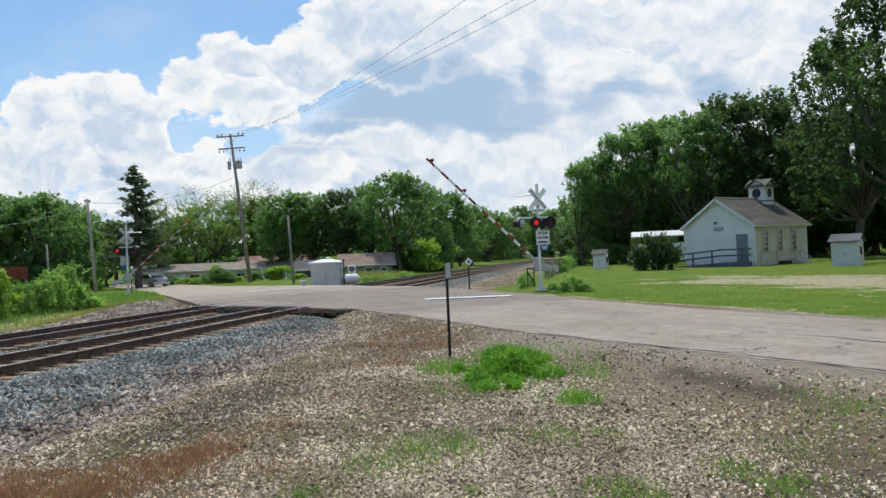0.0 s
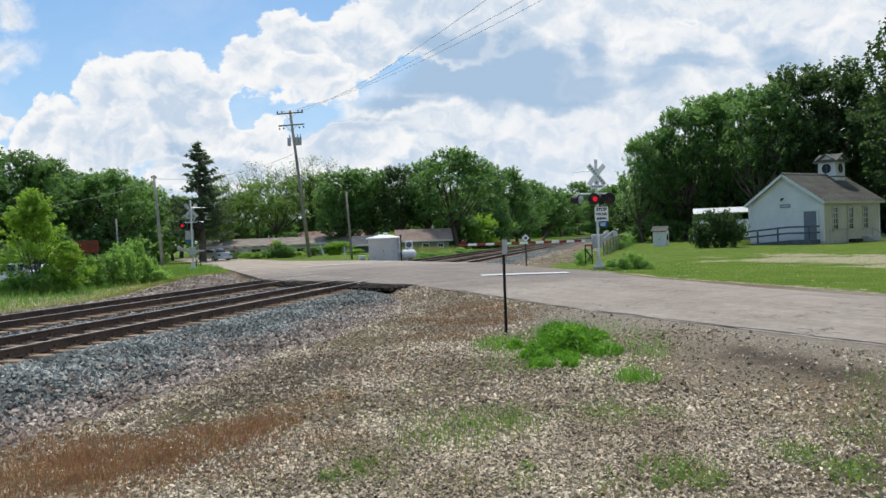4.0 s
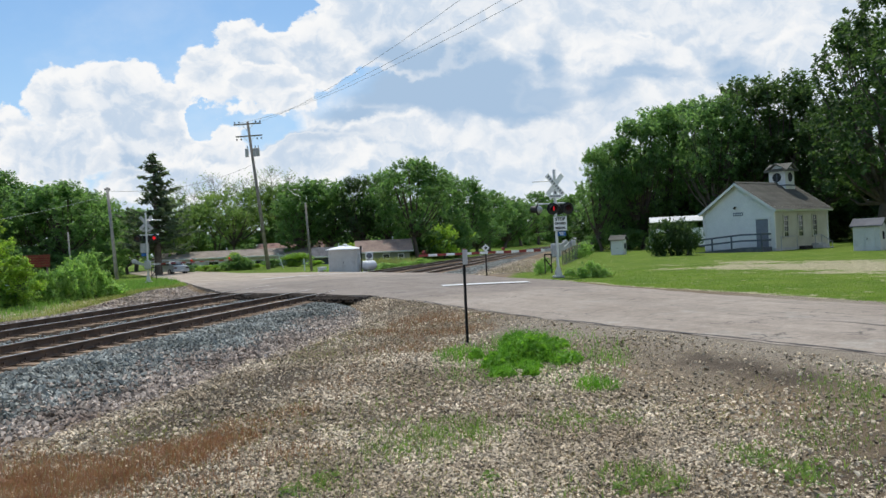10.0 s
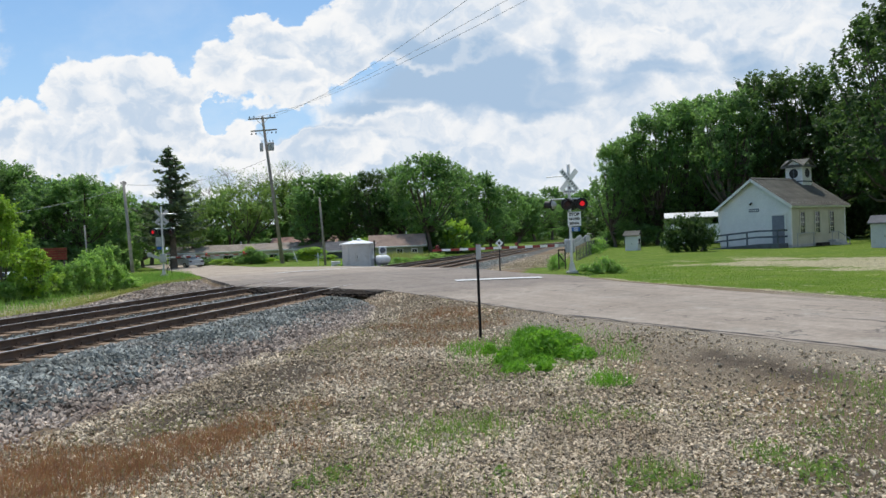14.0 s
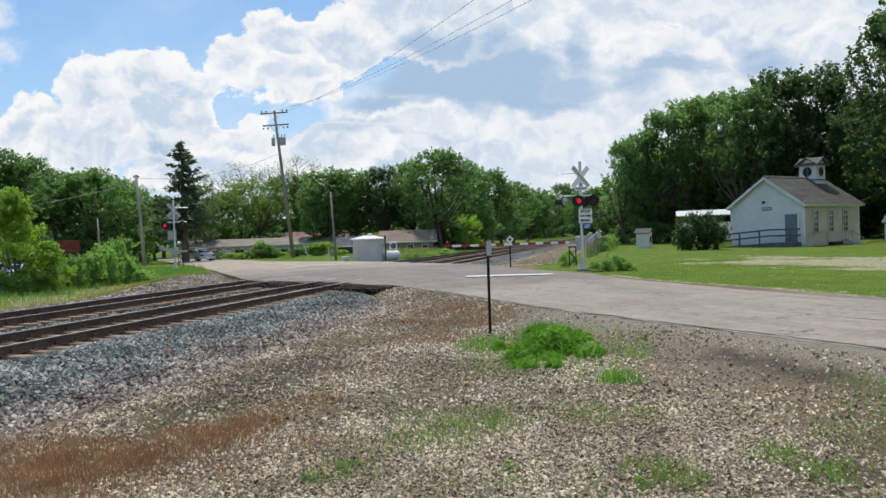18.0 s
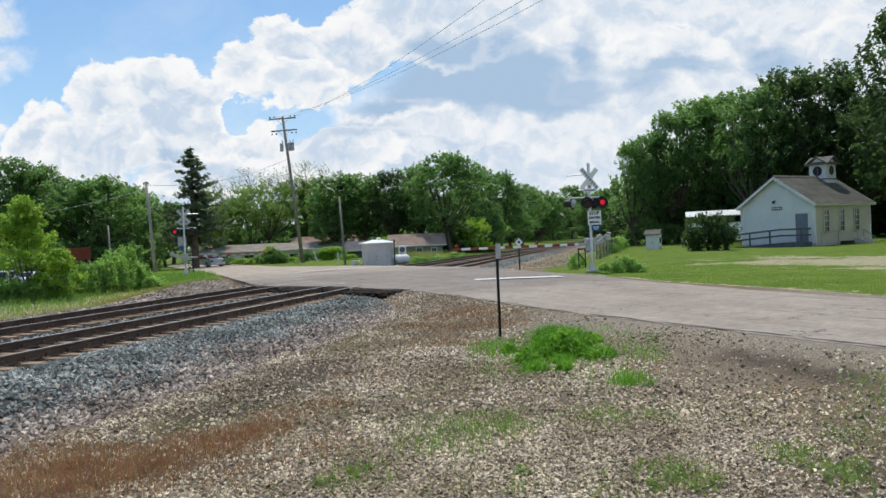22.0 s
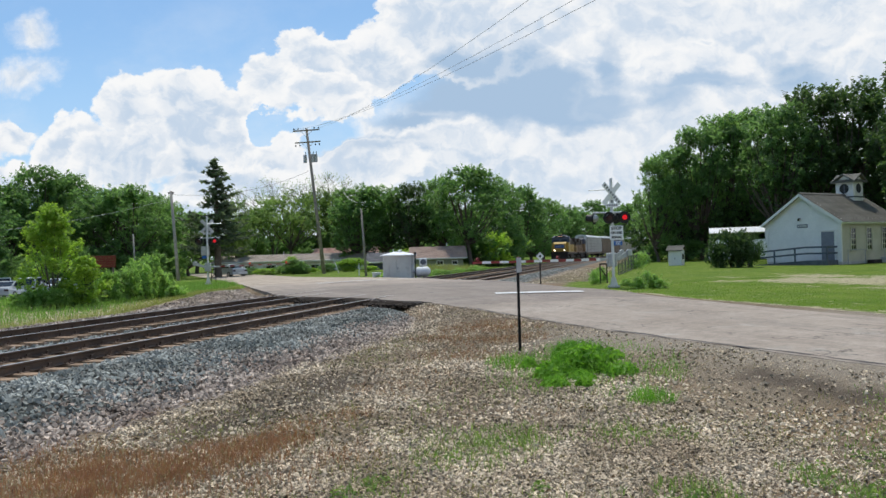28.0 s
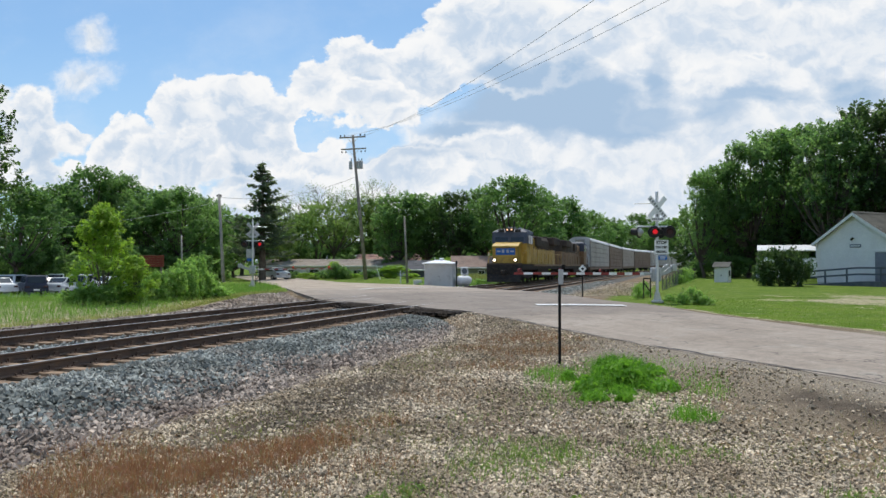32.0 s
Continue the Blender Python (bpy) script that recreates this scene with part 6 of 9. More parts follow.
def crossing_signal(m, label, arm_turn, arm_len, lamp_at, lamp_x, signal, text=True):
    sig = thing("crossing_signal", m, label, "crossing signal", "crossing signals")
    # far signal: grey for the boards' bare backs and the shade on them
    board = M_SIGNWHITE if text else M_GALV
    bm = bmesh.new()
    box(bm, (0.48, 0.48, 0.10), (0, 0, 0.03), bevel=0.02)
    part("foundation", bm, M_CONCRETE, sig)
    bm = bmesh.new()
    prism(bm, [(-0.15, 0.08), (0.15, 0.08), (0.14, 0.16), (0.095, 0.34), (0.08, 0.44), (-0.08, 0.44), (-0.095, 0.34), (-0.14, 0.16)], -0.13, 0.13)
    part("mast_base", bm, M_ALU, sig, "flared cast aluminium base")
    bm = bmesh.new()
    rod(bm, (0, 0, 0.4), (0, 0, 4.86), 0.065, n=14)
    rod(bm, (0, 0, 4.86), (0, 0, 4.90), 0.085, 0.05, n=14)
    part("mast", bm, M_ALU, sig, smooth=False)
    # crossbuck: two crossed blades, dark marks along them
    buck = part("crossbuck", bmesh.new(), board, sig, "white crossbuck with dark lettering", pose(0, -0.09, 4.18, 0, 0, 22))
    for ang in (47, -47):
        bm = bmesh.new()
        box(bm, (1.24, 0.02, 0.23), (0, -0.012 if ang > 0 else 0.012, 0), bevel=0.006)
        part("blade", bm, board, buck, m=pose(0, 0, 0, 0, ang, 0))
    bm = bmesh.new()
    for ang, yy in ((47, -0.026),):
        rot = Matrix.Rotation(radians(ang), 3, "Y")
        for k in range(8):
            c = rot @ Vector((-0.50 + k * 0.143, yy, 0))
            box(bm, (0.085, 0.004, 0.12), c, rot)
    part("blade_marks", bm, M_FADEDINK, buck, "dark block lettering")
    bm = bmesh.new()
    box(bm, (0.56, 0.02, 0.16), (0, -0.09, 3.66), bevel=0.006), box(bm, (0.22, 0.02, 0.20), (0, -0.09, 3.83), bevel=0.006)
    plate = part("track_plate", bm, board, sig, "white inverted T plate")
    bm = bmesh.new()
    for k in range(6):
        box(bm, (0.05, 0.004, 0.08), (-0.20 + k * 0.08, -0.103, 3.66))
    box(bm, (0.09, 0.004, 0.13), (0, -0.103, 3.83))
    part("plate_marks", bm, M_FADEDINK, plate)
    # lamp bar and lamps, both ways
    bm = bmesh.new()
    rod(bm, (-0.85, 0, 3.34), (0.62, 0, 3.34), 0.035, n=8)
    rod(bm, (0, 0, 3.28), (0, 0, 3.40), 0.10, n=12)
    part("lamp_bar", bm, M_ALU, sig)
    bm = bmesh.new()
    rod(bm, (0, 0.05, 4.38), (-1.0, 0.05, 4.36), 0.022, n=6), rod(bm, (0, 0.0, 4.38), (0, 0.06, 4.38), 0.05, n=8)
    part("bracket_arm", bm, M_ALU, sig)
    for i, (x, y, face) in enumerate(lamp_at):
        lamp(sig, x, y, 3.10, face, i % 2, signal)
        bm = bmesh.new()
        rod(bm, (x, 0, 3.34), (x, y * 0.5, 3.20), 0.03, n=6)
        part("lamp_bracket", bm, M_ALU, sig)
    if lamp_x is not None:
        bm = bmesh.new()
        rod(bm, (0, 0.02, 0), (0, -0.02, 0), 0.27, n=28)
        back = part("side_lamp", bm, M_BLACK, sig, "black lamp turned towards the side road", pose(lamp_x, 0.05, 3.10, 0, 0, -118))
        bm = bmesh.new()
        rod(bm, (0, 0.02, 0), (0, 0.10, 0), 0.19, 0.17, 20), rod(bm, (0, 0.10, 0), (0, 0.20, 0), 0.17, 0.06, 20)
        part("lamp_housing", bm, M_GALV, back, "domed grey metal housing")
        bm = bmesh.new()
        rod(bm, (0, -0.02, 0.0), (0, -0.34, 0.03), 0.17, 0.15, 18, caps=False)
        part("hood", bm, M_BLACK, back)
    # signs
    bm = bmesh.new()
    box(bm, (0.60, 0.018, 0.66), (0.17, -0.10, 2.42), bevel=0.005)
    sign = part("stop_sign_plate", bm, board, sig, "white sign reading STOP ON RED SIGNAL")
    if text:
        for k, (word, size) in enumerate((("STOP", 0.19), ("ON RED", 0.135), ("SIGNAL", 0.135))):
            writing(word, size, M_INK, sign, pose(0.17, -0.112, 2.62 - 0.20 * k, 90, 0, 0))
    bm = bmesh.new()
    for a, b in (((-0.11, 2.105), (0.45, 2.105)), ((-0.11, 2.735), (0.45, 2.735))):
        box(bm, (0.57, 0.004, 0.012), (0.17, -0.111, a[1]))
    part("border", bm, M_INK, sign)
    bm = bmesh.new()
    box(bm, (0.38, 0.015, 0.20), (0.22, -0.10, 1.96), bevel=0.004)
    blue = part("notice_plate", bm, M_BLUE, sig, "blue notice plate with white lines")
    bm = bmesh.new()
    for k in range(3):
        box(bm, (0.28 - 0.05 * k, 0.004, 0.025), (0.22, -0.110, 2.02 - 0.055 * k))
    part("notice_lines", bm, M_SIGNWHITE, blue)
    # gate machine
    bm = bmesh.new()
    box(bm, (0.42, 0.44, 0.62), (-0.02, 0.24, 1.22), bevel=0.04)
    rod(bm, (-0.26, 0.24, 1.25), (0.24, 0.24, 1.25), 0.07, n=10)
    mach = part("gate_mechanism", bm, M_GALV, sig, "grey metal gate machine case")
    bm = bmesh.new()
    box(bm, (0.36, 0.02, 0.5), (-0.02, 0.47, 1.22), bevel=0.02)
    part("case_cover", bm, M_GALV, mach)
    bm = bmesh.new()
    for x in (-0.55, -0.25):
        box(bm, (0.05, 0.05, 0.9), (x, 0.25, 0.62), bevel=0.008)
    box(bm, (0.36, 0.05, 0.06), (-0.40, 0.25, 1.04), bevel=0.008), box(bm, (0.42, 0.03, 0.05), (-0.4, 0.25, 0.65), Matrix.Rotation(radians(55), 3, "Y"))
    part("stand_frame", bm, M_DARKSTEEL, sig, "dark steel bracing frame")
    # the arm with its counterweights
    bm = bmesh.new()
    n, bands = 16, []
    for k in range(n):
        x0, x1 = 0.55 + (arm_len - 0.55) * k / n, 0.55 + (arm_len - 0.55) * (k + 1) / n
        h = (0.115 if signal == 0 else 0.09) - 0.03 * k / n
        bands.append((x0, x1, h, k % 2))
    box(bm, (0.75, 0.05, 0.12), (-0.40, 0, 0), bevel=0.01)
    arm = part("gate_arm", bm, M_GALV, sig, "striped red and white gate arm", pose(0, 0.24, 1.25, 0, 0, arm_turn))
    for x0, x1, h, odd in bands:
        bm = bmesh.new()
        box(bm, (x1 - x0, 0.035, h), (-(x0 + x1) / 2, 0, 0))
        # the far arm's white bands take grey, their shade put into the colour
        part("red_band" if odd else "white_band", bm, M_RED if odd else M_SIGNWHITE if signal == 0 else M_GALV, arm)
    for d in ((arm_len - 0.25, arm_len * 0.70, arm_len * 0.42) if signal == 0 else (5.6, 2.95)):
        bm = bmesh.new()
        box(bm, (0.16, 0.08, 0.07), (-d, 0, 0.10), bevel=0.015)
        rod(bm, (-d, -0.06, 0.14), (-d, 0.06, 0.14), 0.055, n=14)
        box_l = part("gate_lamp", bm, M_RED, arm, "small red gate lamp")
        bm = bmesh.new()
        rod(bm, (-d, -0.068, 0.14), (-d, 0.068, 0.14), 0.042, n=12)
        part("gate_lens", bm, M_GATELAMP if signal == 1 else M_LENS_DARK, box_l)
    for yy in (-0.20, 0.20):
        bm = bmesh.new()
        prism(bm, [(-0.12, -0.06), (0.20, -0.07), (0.85, 0.12), (1.0, 0.34), (0.86, 0.44), (0.30, 0.12), (-0.12, 0.07)], yy - 0.015, yy + 0.015)
        part("counterweight_arm", bm, M_GALV, arm, "grey counterweight arm")
    for yy in (-0.25, 0.25):
        bm = bmesh.new()
        box(bm, (0.30, 0.08, 0.28), (0.86, yy, 0.27), bevel=0.02)
        part("counterweight", bm, M_GALV, arm)
    ARMS.append((arm, arm_turn, signal))
    return sig


crossing_signal(pose(4.6, 34.6, 0.10, 0, 0, 3), "crossing signal mast with crossbuck, flashing lamps and lowered gate", 35, 7.7,
                [(-0.16, -0.16, 6), (0.52, -0.16, -4), (0.16, 0.16, 180)], -0.78, 0)
crossing_signal(pose(-21.75, 53.2, 0.08, 0, 0, 196), "crossing signal mast across the tracks with its gate", 9, 5.85,
                [(-0.56, 0.16, 170), (0.56, 0.16, 170), (0.0, -0.16, 0)], None, 1, text=False)


# ================= posts, poles, wires =================
def marker_post():
    root = thing("marker_post", pose(0.14, 14.85, -0.13, 0, 0, 8), "slim black steel marker post with a pale plate", "post")
    bm = bmesh.new()
    prism(bm, [(-0.028, -0.02), (-0.012, 0.018), (0.012, 0.018), (0.028, -0.02), (0.02, -0.022), (0.008, 0.008), (-0.008, 0.008), (-0.02, -0.022)], -0.3, 1.72, axis="z")
    part("post", bm, M_BLACK, root)
    bm = bmesh.new()
    box(bm, (0.115, 0.012, 0.29), (0.012, -0.032, 1.70), bevel=0.004)
    plate = part("plate", bm, M_GALV, root, "pale narrow plate", m=pose(0, 0, 0, 0, 0, 25))
    bm = bmesh.new()
    box(bm, (0.05, 0.004, 0.12), (0.012, -0.040, 1.72))
    part("plate_mark", bm, M_GALV, plate)
    bm = bmesh.new()
    for a in range(9):
        box(bm, (0.09, 0.07, 0.05), (0.13 * math.cos(a * 0.7), 0.13 * math.sin(a * 0.7), 0.01), Matrix.Rotation(a, 3, "Z"), bevel=0.012)
    part("footing_stones", bm, M_PALESTONE, root)
    root = thing("marker_post", pose(1.53, 39.4, -0.05, 0, 0, 10), "dark post carrying a small white diamond sign", "post")
    bm = bmesh.new()
    rod(bm, (0, 0, -0.2), (0, 0, 1.62), 0.035, n=8)
    part("post", bm, M_DARKSTEEL, root)
    bm = bmesh.new()
    box(bm, (0.30, 0.012, 0.30), (0, -0.05, 0), Matrix.Rotation(radians(45), 3, "Y"), bevel=0.004)
    sign = part("diamond_sign", bm, M_SIGNWHITE, root, "white diamond plate with a dark mark", m=pose(0, 0, 1.58))
    bm = bmesh.new()
    box(bm, (0.12, 0.005, 0.12), (0, -0.060, 0), Matrix.Rotation(radians(45), 3, "Y"))
    part("sign_mark", bm, M_INK, sign)


def insulator(parent, at):
    bm = bmesh.new()
    rod(bm, at, Vector(at) + Vector((0, 0, 0.10)), 0.03, n=8)
    rod(bm, Vector(at) + Vector((0, 0, 0.10)), Vector(at) + Vector((0, 0, 0.24)), 0.09, 0.05, n=10)
    part("insulator", bm, M_DARKSTEEL, parent)


def build_poles():
    base, top = Vector((-20.5, 82.5, -0.25)), Vector((-21.95, 82.1, 16.0))
    root = thing("utility_pole", Matrix.Translation(base), "tall leaning wooden utility pole with crossarms and transformers", "utility pole", "utility poles")
    d = top - base
    bm = bmesh.new()
    rod(bm, -d * 0.03, d, 0.22, 0.13, 12)
    part("pole", bm, M_POLE, root, smooth=True)
    across = Vector((0.955, 0.25, 0.07)).normalized()
    for t, w in ((0.985, 2.9), (0.905, 2.8)):
        bm = bmesh.new()
        c = d * t + Vector((0, -0.18, 0))
        rot = across.to_track_quat("X", "Z").to_matrix()
        box(bm, (w, 0.12, 0.14), c, rot, bevel=0.01)
        arm = part("crossarm", bm, M_POLE, root)
        bm = bmesh.new()
        for k in (-1, 1):
            rod(bm, c + across * 0.65 * k, c - Vector((0, 0, 0.75)), 0.02, n=5)
        part("brace", bm, M_GALV, arm)
        for k in (-0.46, -0.30, 0.30, 0.46):
            p = c + across * (w * k)
            insulator(root, tuple(p + Vector((0, 0, 0.06 if t > 0.95 else -0.45))))
    for k in (-0.50, 0.34, 0.66):
        bm = bmesh.new()
        c = d * 0.80 + across * k + Vector((0, -0.1, -0.1))
        rod(bm, c - Vector((0, 0, 0.42)), c + Vector((0, 0, 0.42)), 0.19, n=16)
        rod(bm, c + Vector((0, 0, 0.42)), c + Vector((0, 0, 0.48)), 0.20, 0.14, n=16)
        tr = part("transformer", bm, M_GALV, root, "grey cylindrical transformer can")
        bm = bmesh.new()
        rod(bm, c + Vector((0.08, 0, 0.5)), c + Vector((0.08, 0, 0.75)), 0.04, n=6)
        part("bushing", bm, M_DARKSTEEL, tr)
    roots = [(Vector((-30.84, 68.4, -0.15)), Vector((-31.25, 68.2, 8.3)), 0.16, "weathered wooden utility pole beside the weedy bank", M_GREYPOLE),
             (Vector((-13.53, 70.7, -0.45)), Vector((-13.85, 70.7, 6.2)), 0.12, "dark wooden pole near the equipment shed", M_POLE),
             (Vector((-27.3, 53.4, -0.10)), Vector((-27.42, 53.4, 3.85)), 0.07, "slim grey post rising out of the weeds", M_GREYPOLE)]
    for a, b, r, label, mat in roots:
        root = thing("utility_pole" if r > 0.1 else "grey_post", Matrix.Translation(a), label, "utility pole" if r > 0.1 else "post", "utility poles" if r > 0.1 else "")
        bm = bmesh.new()
        rod(bm, (a - b) * 0.03, b - a, r, r * 0.72, 10)
        part("pole", bm, mat, root, smooth=True)
        bm = bmesh.new()
        rod(bm, b - a, (b - a) + Vector((0, 0, 0.04)), r * 0.78, r * 0.5, 10)
        part("cap", bm, M_GALV, root)
        if a.x < -30:
            insulator(root, tuple((b - a) + Vector((0.2, 0, -0.3)))), insulator(root, tuple((b - a) + Vector((-0.2, 0, -0.3))))
    # guy guards
    for a, b in (((-19.1, 84.0, -0.3), (-19.75, 83.9, 1.6)), ((-14.3, 71.2, -0.45), (-14.32, 71.2, 1.05))):
        root = thing("guy_guard", Matrix.Translation(a), "white plastic guard on a guy wire", "guy guard", "guy guards")
        bm = bmesh.new()
        rod(bm, (0, 0, -0.1), Vector(b) - Vector(a), 0.05, n=8)
        part("guard", bm, M_WHITE, root)
        bm = bmesh.new()
        rod(bm, (0, 0, -0.15), (0, 0, 0.05), 0.08, n=8)
        part("anchor", bm, M_DARKSTEEL, root)

    def wire(name, a, b, sag, label, r=0.011, mat=M_DARKSTEEL):
        a, b = Vector(a), Vector(b)
        bm = bmesh.new()
        prev = a
        for i in range(1, 21):
            t = i / 20
            p = a.lerp(b, t) - Vector((0, 0, sag * 4 * t * (1 - t)))
            rod(bm, prev, p, r, n=5, caps=False)
            prev = p
        w = new(name, from_bm(bm, mat))
        tagged(w, label, "wire", "overhead wires")
    up = d * 0.985 + base
    wire("overhead_wire", up + across * 1.33 + Vector((0, 0, 0.2)), (19.6, -13, 12.6), 2.2, "dark overhead wire running from the tall pole", 0.011, M_GALV)
    wire("overhead_wire", up + across * -0.9 + Vector((0, 0, 0.2)), (20.0, -13, 10.0), 2.2, "dark overhead wire running from the tall pole", 0.009, M_GALV)
    wire("overhead_wire", up + across * -1.33 + Vector((0, 0, 0.2)), (20.6, -13, 9.5), 2.2, "dark overhead wire running from the tall pole", 0.009, M_GALV)
    wire("overhead_wire", (-31.2, 68.2, 8.0), (-21.8, 82.1, 11.3), 0.9, "slack wire between two utility poles", 0.016)
    wire("overhead_wire", (-31.3, 68.2, 7.6), (-51.0, 60.0, 4.5), 0.7, "pale slack service wire leading off to the street", 0.015, M_GALV)


# ================= railway equipment =================
def build_equipment():
    root = thing("equipment_shed", pose(-8.78, 59.6, -0.32, 0, 0, -2), "small grey-white metal equipment shed with a low roof", "shed")
    w, dp, h = 2.22, 1.75, 1.86
    for x in (-1.05, 0, 1.05):
        bm = bmesh.new()
        box(bm, (0.25, dp * 0.9, 0.26), (x, 0, 0.05), bevel=0.015)
        part("footing", bm, M_CONCRETE, root)
    bm = bmesh.new()
    box(bm, (w, dp, h), (0, 0, 0.18 + h / 2), bevel=0.012)
    body = part("body", bm, M_BUNGALOW, root)
    for x in (-0.62, -0.05, 0.95):
        bm = bmesh.new()
        box(bm, (0.045, 0.024, h - 0.06), (x, -dp / 2 - 0.012, 0.18 + h / 2), bevel=0.006)
        part("seam", bm, M_BUNGALOW, body)
    bm = bmesh.new()
    box(bm, (0.92, 0.03, h - 0.14), (0.45, -dp / 2 - 0.016, 0.17 + h / 2), bevel=0.008)
    door = part("door", bm, M_BUNGALOW, root, "flush metal door")
    bm = bmesh.new()
    box(bm, (0.03, 0.04, 0.16), (0.08, -dp / 2 - 0.05, 1.05), bevel=0.006)
    part("handle", bm, M_DARKSTEEL, door)
    for z in (0.5, 1.1, 1.7):
        bm = bmesh.new()
        rod(bm, (0.915, -dp / 2 - 0.04, z - 0.06), (0.915, -dp / 2 - 0.04, z + 0.06), 0.016, n=8)
        part("hinge", bm, M_GALV, door)
    # hipped roof with overhang and a cap vent
    bm = bmesh.new()
    o = 0.17
    lo = [bm.verts.new((x * (w / 2 + o), y * (dp / 2 + o), z)) for z in (0.0, 0.07) for x, y in ((-1, -1), (1, -1), (1, 1), (-1, 1))]
    ridge = [bm.verts.new((x, 0, 0.33)) for x in (-0.32, 0.32)]
    bm.faces.new(lo[3::-1])
    for i in range(4):
        bm.faces.new((lo[i], lo[(i + 1) % 4], lo[4 + (i + 1) % 4], lo[4 + i]))
    bm.faces.new((lo[4], lo[5], ridge[1], ridge[0])), bm.faces.new((lo[6], lo[7], ridge[0], ridge[1]))
    bm.faces.new((lo[5], lo[6], ridge[1])), bm.faces.new((lo[7], lo[4], ridge[0]))
    roof = part("roof", bm, M_WHITE, root, "white low hipped metal roof", m=pose(0, 0, 0.18 + h))
    bm = bmesh.new()
    rod(bm, (0.1, 0, 0.28), (0.1, 0, 0.42), 0.13, 0.15, 14), rod(bm, (0.1, 0, 0.42), (0.1, 0, 0.47), 0.19, 0.12, 14)
    part("vent", bm, M_WHITE, roof)
    bm = bmesh.new()
    box(bm, (0.02, 0.5, 0.42), (w / 2 + 0.012, 0.1, 1.45), bevel=0.006)
    louvre = part("louvre", bm, M_GALV, root, "grey louvred side vent")
    for z in range(5):
        bm = bmesh.new()
        box(bm, (0.03, 0.46, 0.02), (w / 2 + 0.03, 0.1, 1.29 + 0.08 * z), Matrix.Rotation(radians(30), 3, "Y"))
        part("louvre_blade", bm, M_GALV, louvre)

    root = thing("vent_fan", pose(-7.05, 61.4, -0.30, 0, 0, 8), "pale round fan housing on a thin post", "fan housing")
    bm = bmesh.new()
    rod(bm, (0, 0, -0.1), (0, 0, 1.25), 0.04, n=8)
    part("post", bm, M_GALV, root)
    bm = bmesh.new()
    box(bm, (0.62, 0.28, 0.66), (0, 0.02, 1.45), bevel=0.05)
    part("housing", bm, M_WHITE, root)
    bm = bmesh.new()
    rod(bm, (0, -0.13, 1.45), (0, -0.16, 1.45), 0.23, n=22)
    part("grille", bm, M_BLUEGREY, root, "dark round grille")
    root = thing("propane_tank", pose(-7.0, 60.3, -0.30, 0, 0, 62), "white horizontal propane tank on short legs", "propane tank")
    bm = bmesh.new()
    prev = None
    for k in range(17):                               # a barrel with domed ends
        t = -1 + 2 * k / 16
        x = 0.78 * t if abs(t) < 0.76 else math.copysign(0.593 + 0.30 * math.sin((abs(t) - 0.76) / 0.24 * math.pi / 2), t)
        r = 0.37 if abs(t) < 0.76 else 0.37 * math.sqrt(max(1 - ((abs(x) - 0.593) / 0.30) ** 2, 0.0004))
        ring = [bm.verts.new((x, math.cos(2 * math.pi * i / 24) * r, 0.72 + math.sin(2 * math.pi * i / 24) * r)) for i in range(24)]
        if prev:
            for i in range(24):
                bm.faces.new((prev[i], prev[(i + 1) % 24], ring[(i + 1) % 24], ring[i]))
        prev = ring
    part("tank", bm, M_WHITE, root, smooth=True)
    bm = bmesh.new()
    rod(bm, (0, 0, 1.05), (0, 0, 1.22), 0.11, n=12)
    part("valve_dome", bm, M_GALV, root)
    for x in (-0.45, 0.45):
        bm = bmesh.new()
        box(bm, (0.08, 0.4, 0.46), (x, 0, 0.22), bevel=0.01)
        part("leg", bm, M_CONCRETE, root)

    root = thing("utility_box", pose(-10.9, 61.3, -0.28, 0, 0, 20), "small pale metal utility box", "utility box")
    bm = bmesh.new()
    box(bm, (0.62, 0.5, 0.62), (0, 0, 0.33), bevel=0.025)
    body = part("body", bm, M_WHITE, root)
    bm = bmesh.new()
    box(bm, (0.68, 0.56, 0.06), (0, 0, 0.66), bevel=0.015)
    part("lid", bm, M_WHITE, root)

    root = thing("marker_post", pose(-6.97, 55.6, -0.15), "thin black steel post by the equipment shed", "post")
    bm = bmesh.new()
    rod(bm, (0, 0, -0.2), (0, 0, 2.1), 0.045, n=8)
    part("post", bm, M_BLACK, root)
    bm = bmesh.new()
    box(bm, (0.14, 0.02, 0.24), (0, -0.05, 2.0), bevel=0.005)
    part("plate", bm, M_BLACK, root)

    # fence along the railway's right side
    root = thing("chain_link_fence", Matrix(), "dark weathered chain-link fence along the railway", "fence")
    a, b, n = Vector((6.9, 49.5, 0.0)), Vector((19.5, 104.0, 0.0)), 20
    for i in range(n + 1):
        bm = bmesh.new()
        p = a.lerp(b, i / n)
        rod(bm, p - Vector((0, 0, 0.2)), p + Vector((0, 0, 1.25)), 0.035, n=7)
        part("post", bm, M_FENCE, root)
    for z in (0.12, 1.2):
        bm = bmesh.new()
        rod(bm, a + Vector((0, 0, z)), b + Vector((0, 0, z)), 0.018, n=6)
        part("rail", bm, M_FENCE, root)
    bm = bmesh.new()
    ln = (b - a).length
    dirn = (b - a).normalized()
    for i in range(int(ln / 0.22)):
        for k in (1, -1):
            p = a + dirn * (i * 0.22)
            q = p + dirn * 1.08 * k
            if not 0 <= (q - a).dot(dirn) <= ln:
                continue
            rod(bm, p + Vector((0, 0, 0.12)), q + Vector((0, 0, 1.2)), 0.0035, n=3, caps=False)
    tagged(part("mesh", bm, M_FENCE, root, "woven wire mesh"), kind="stuff")


marker_post()
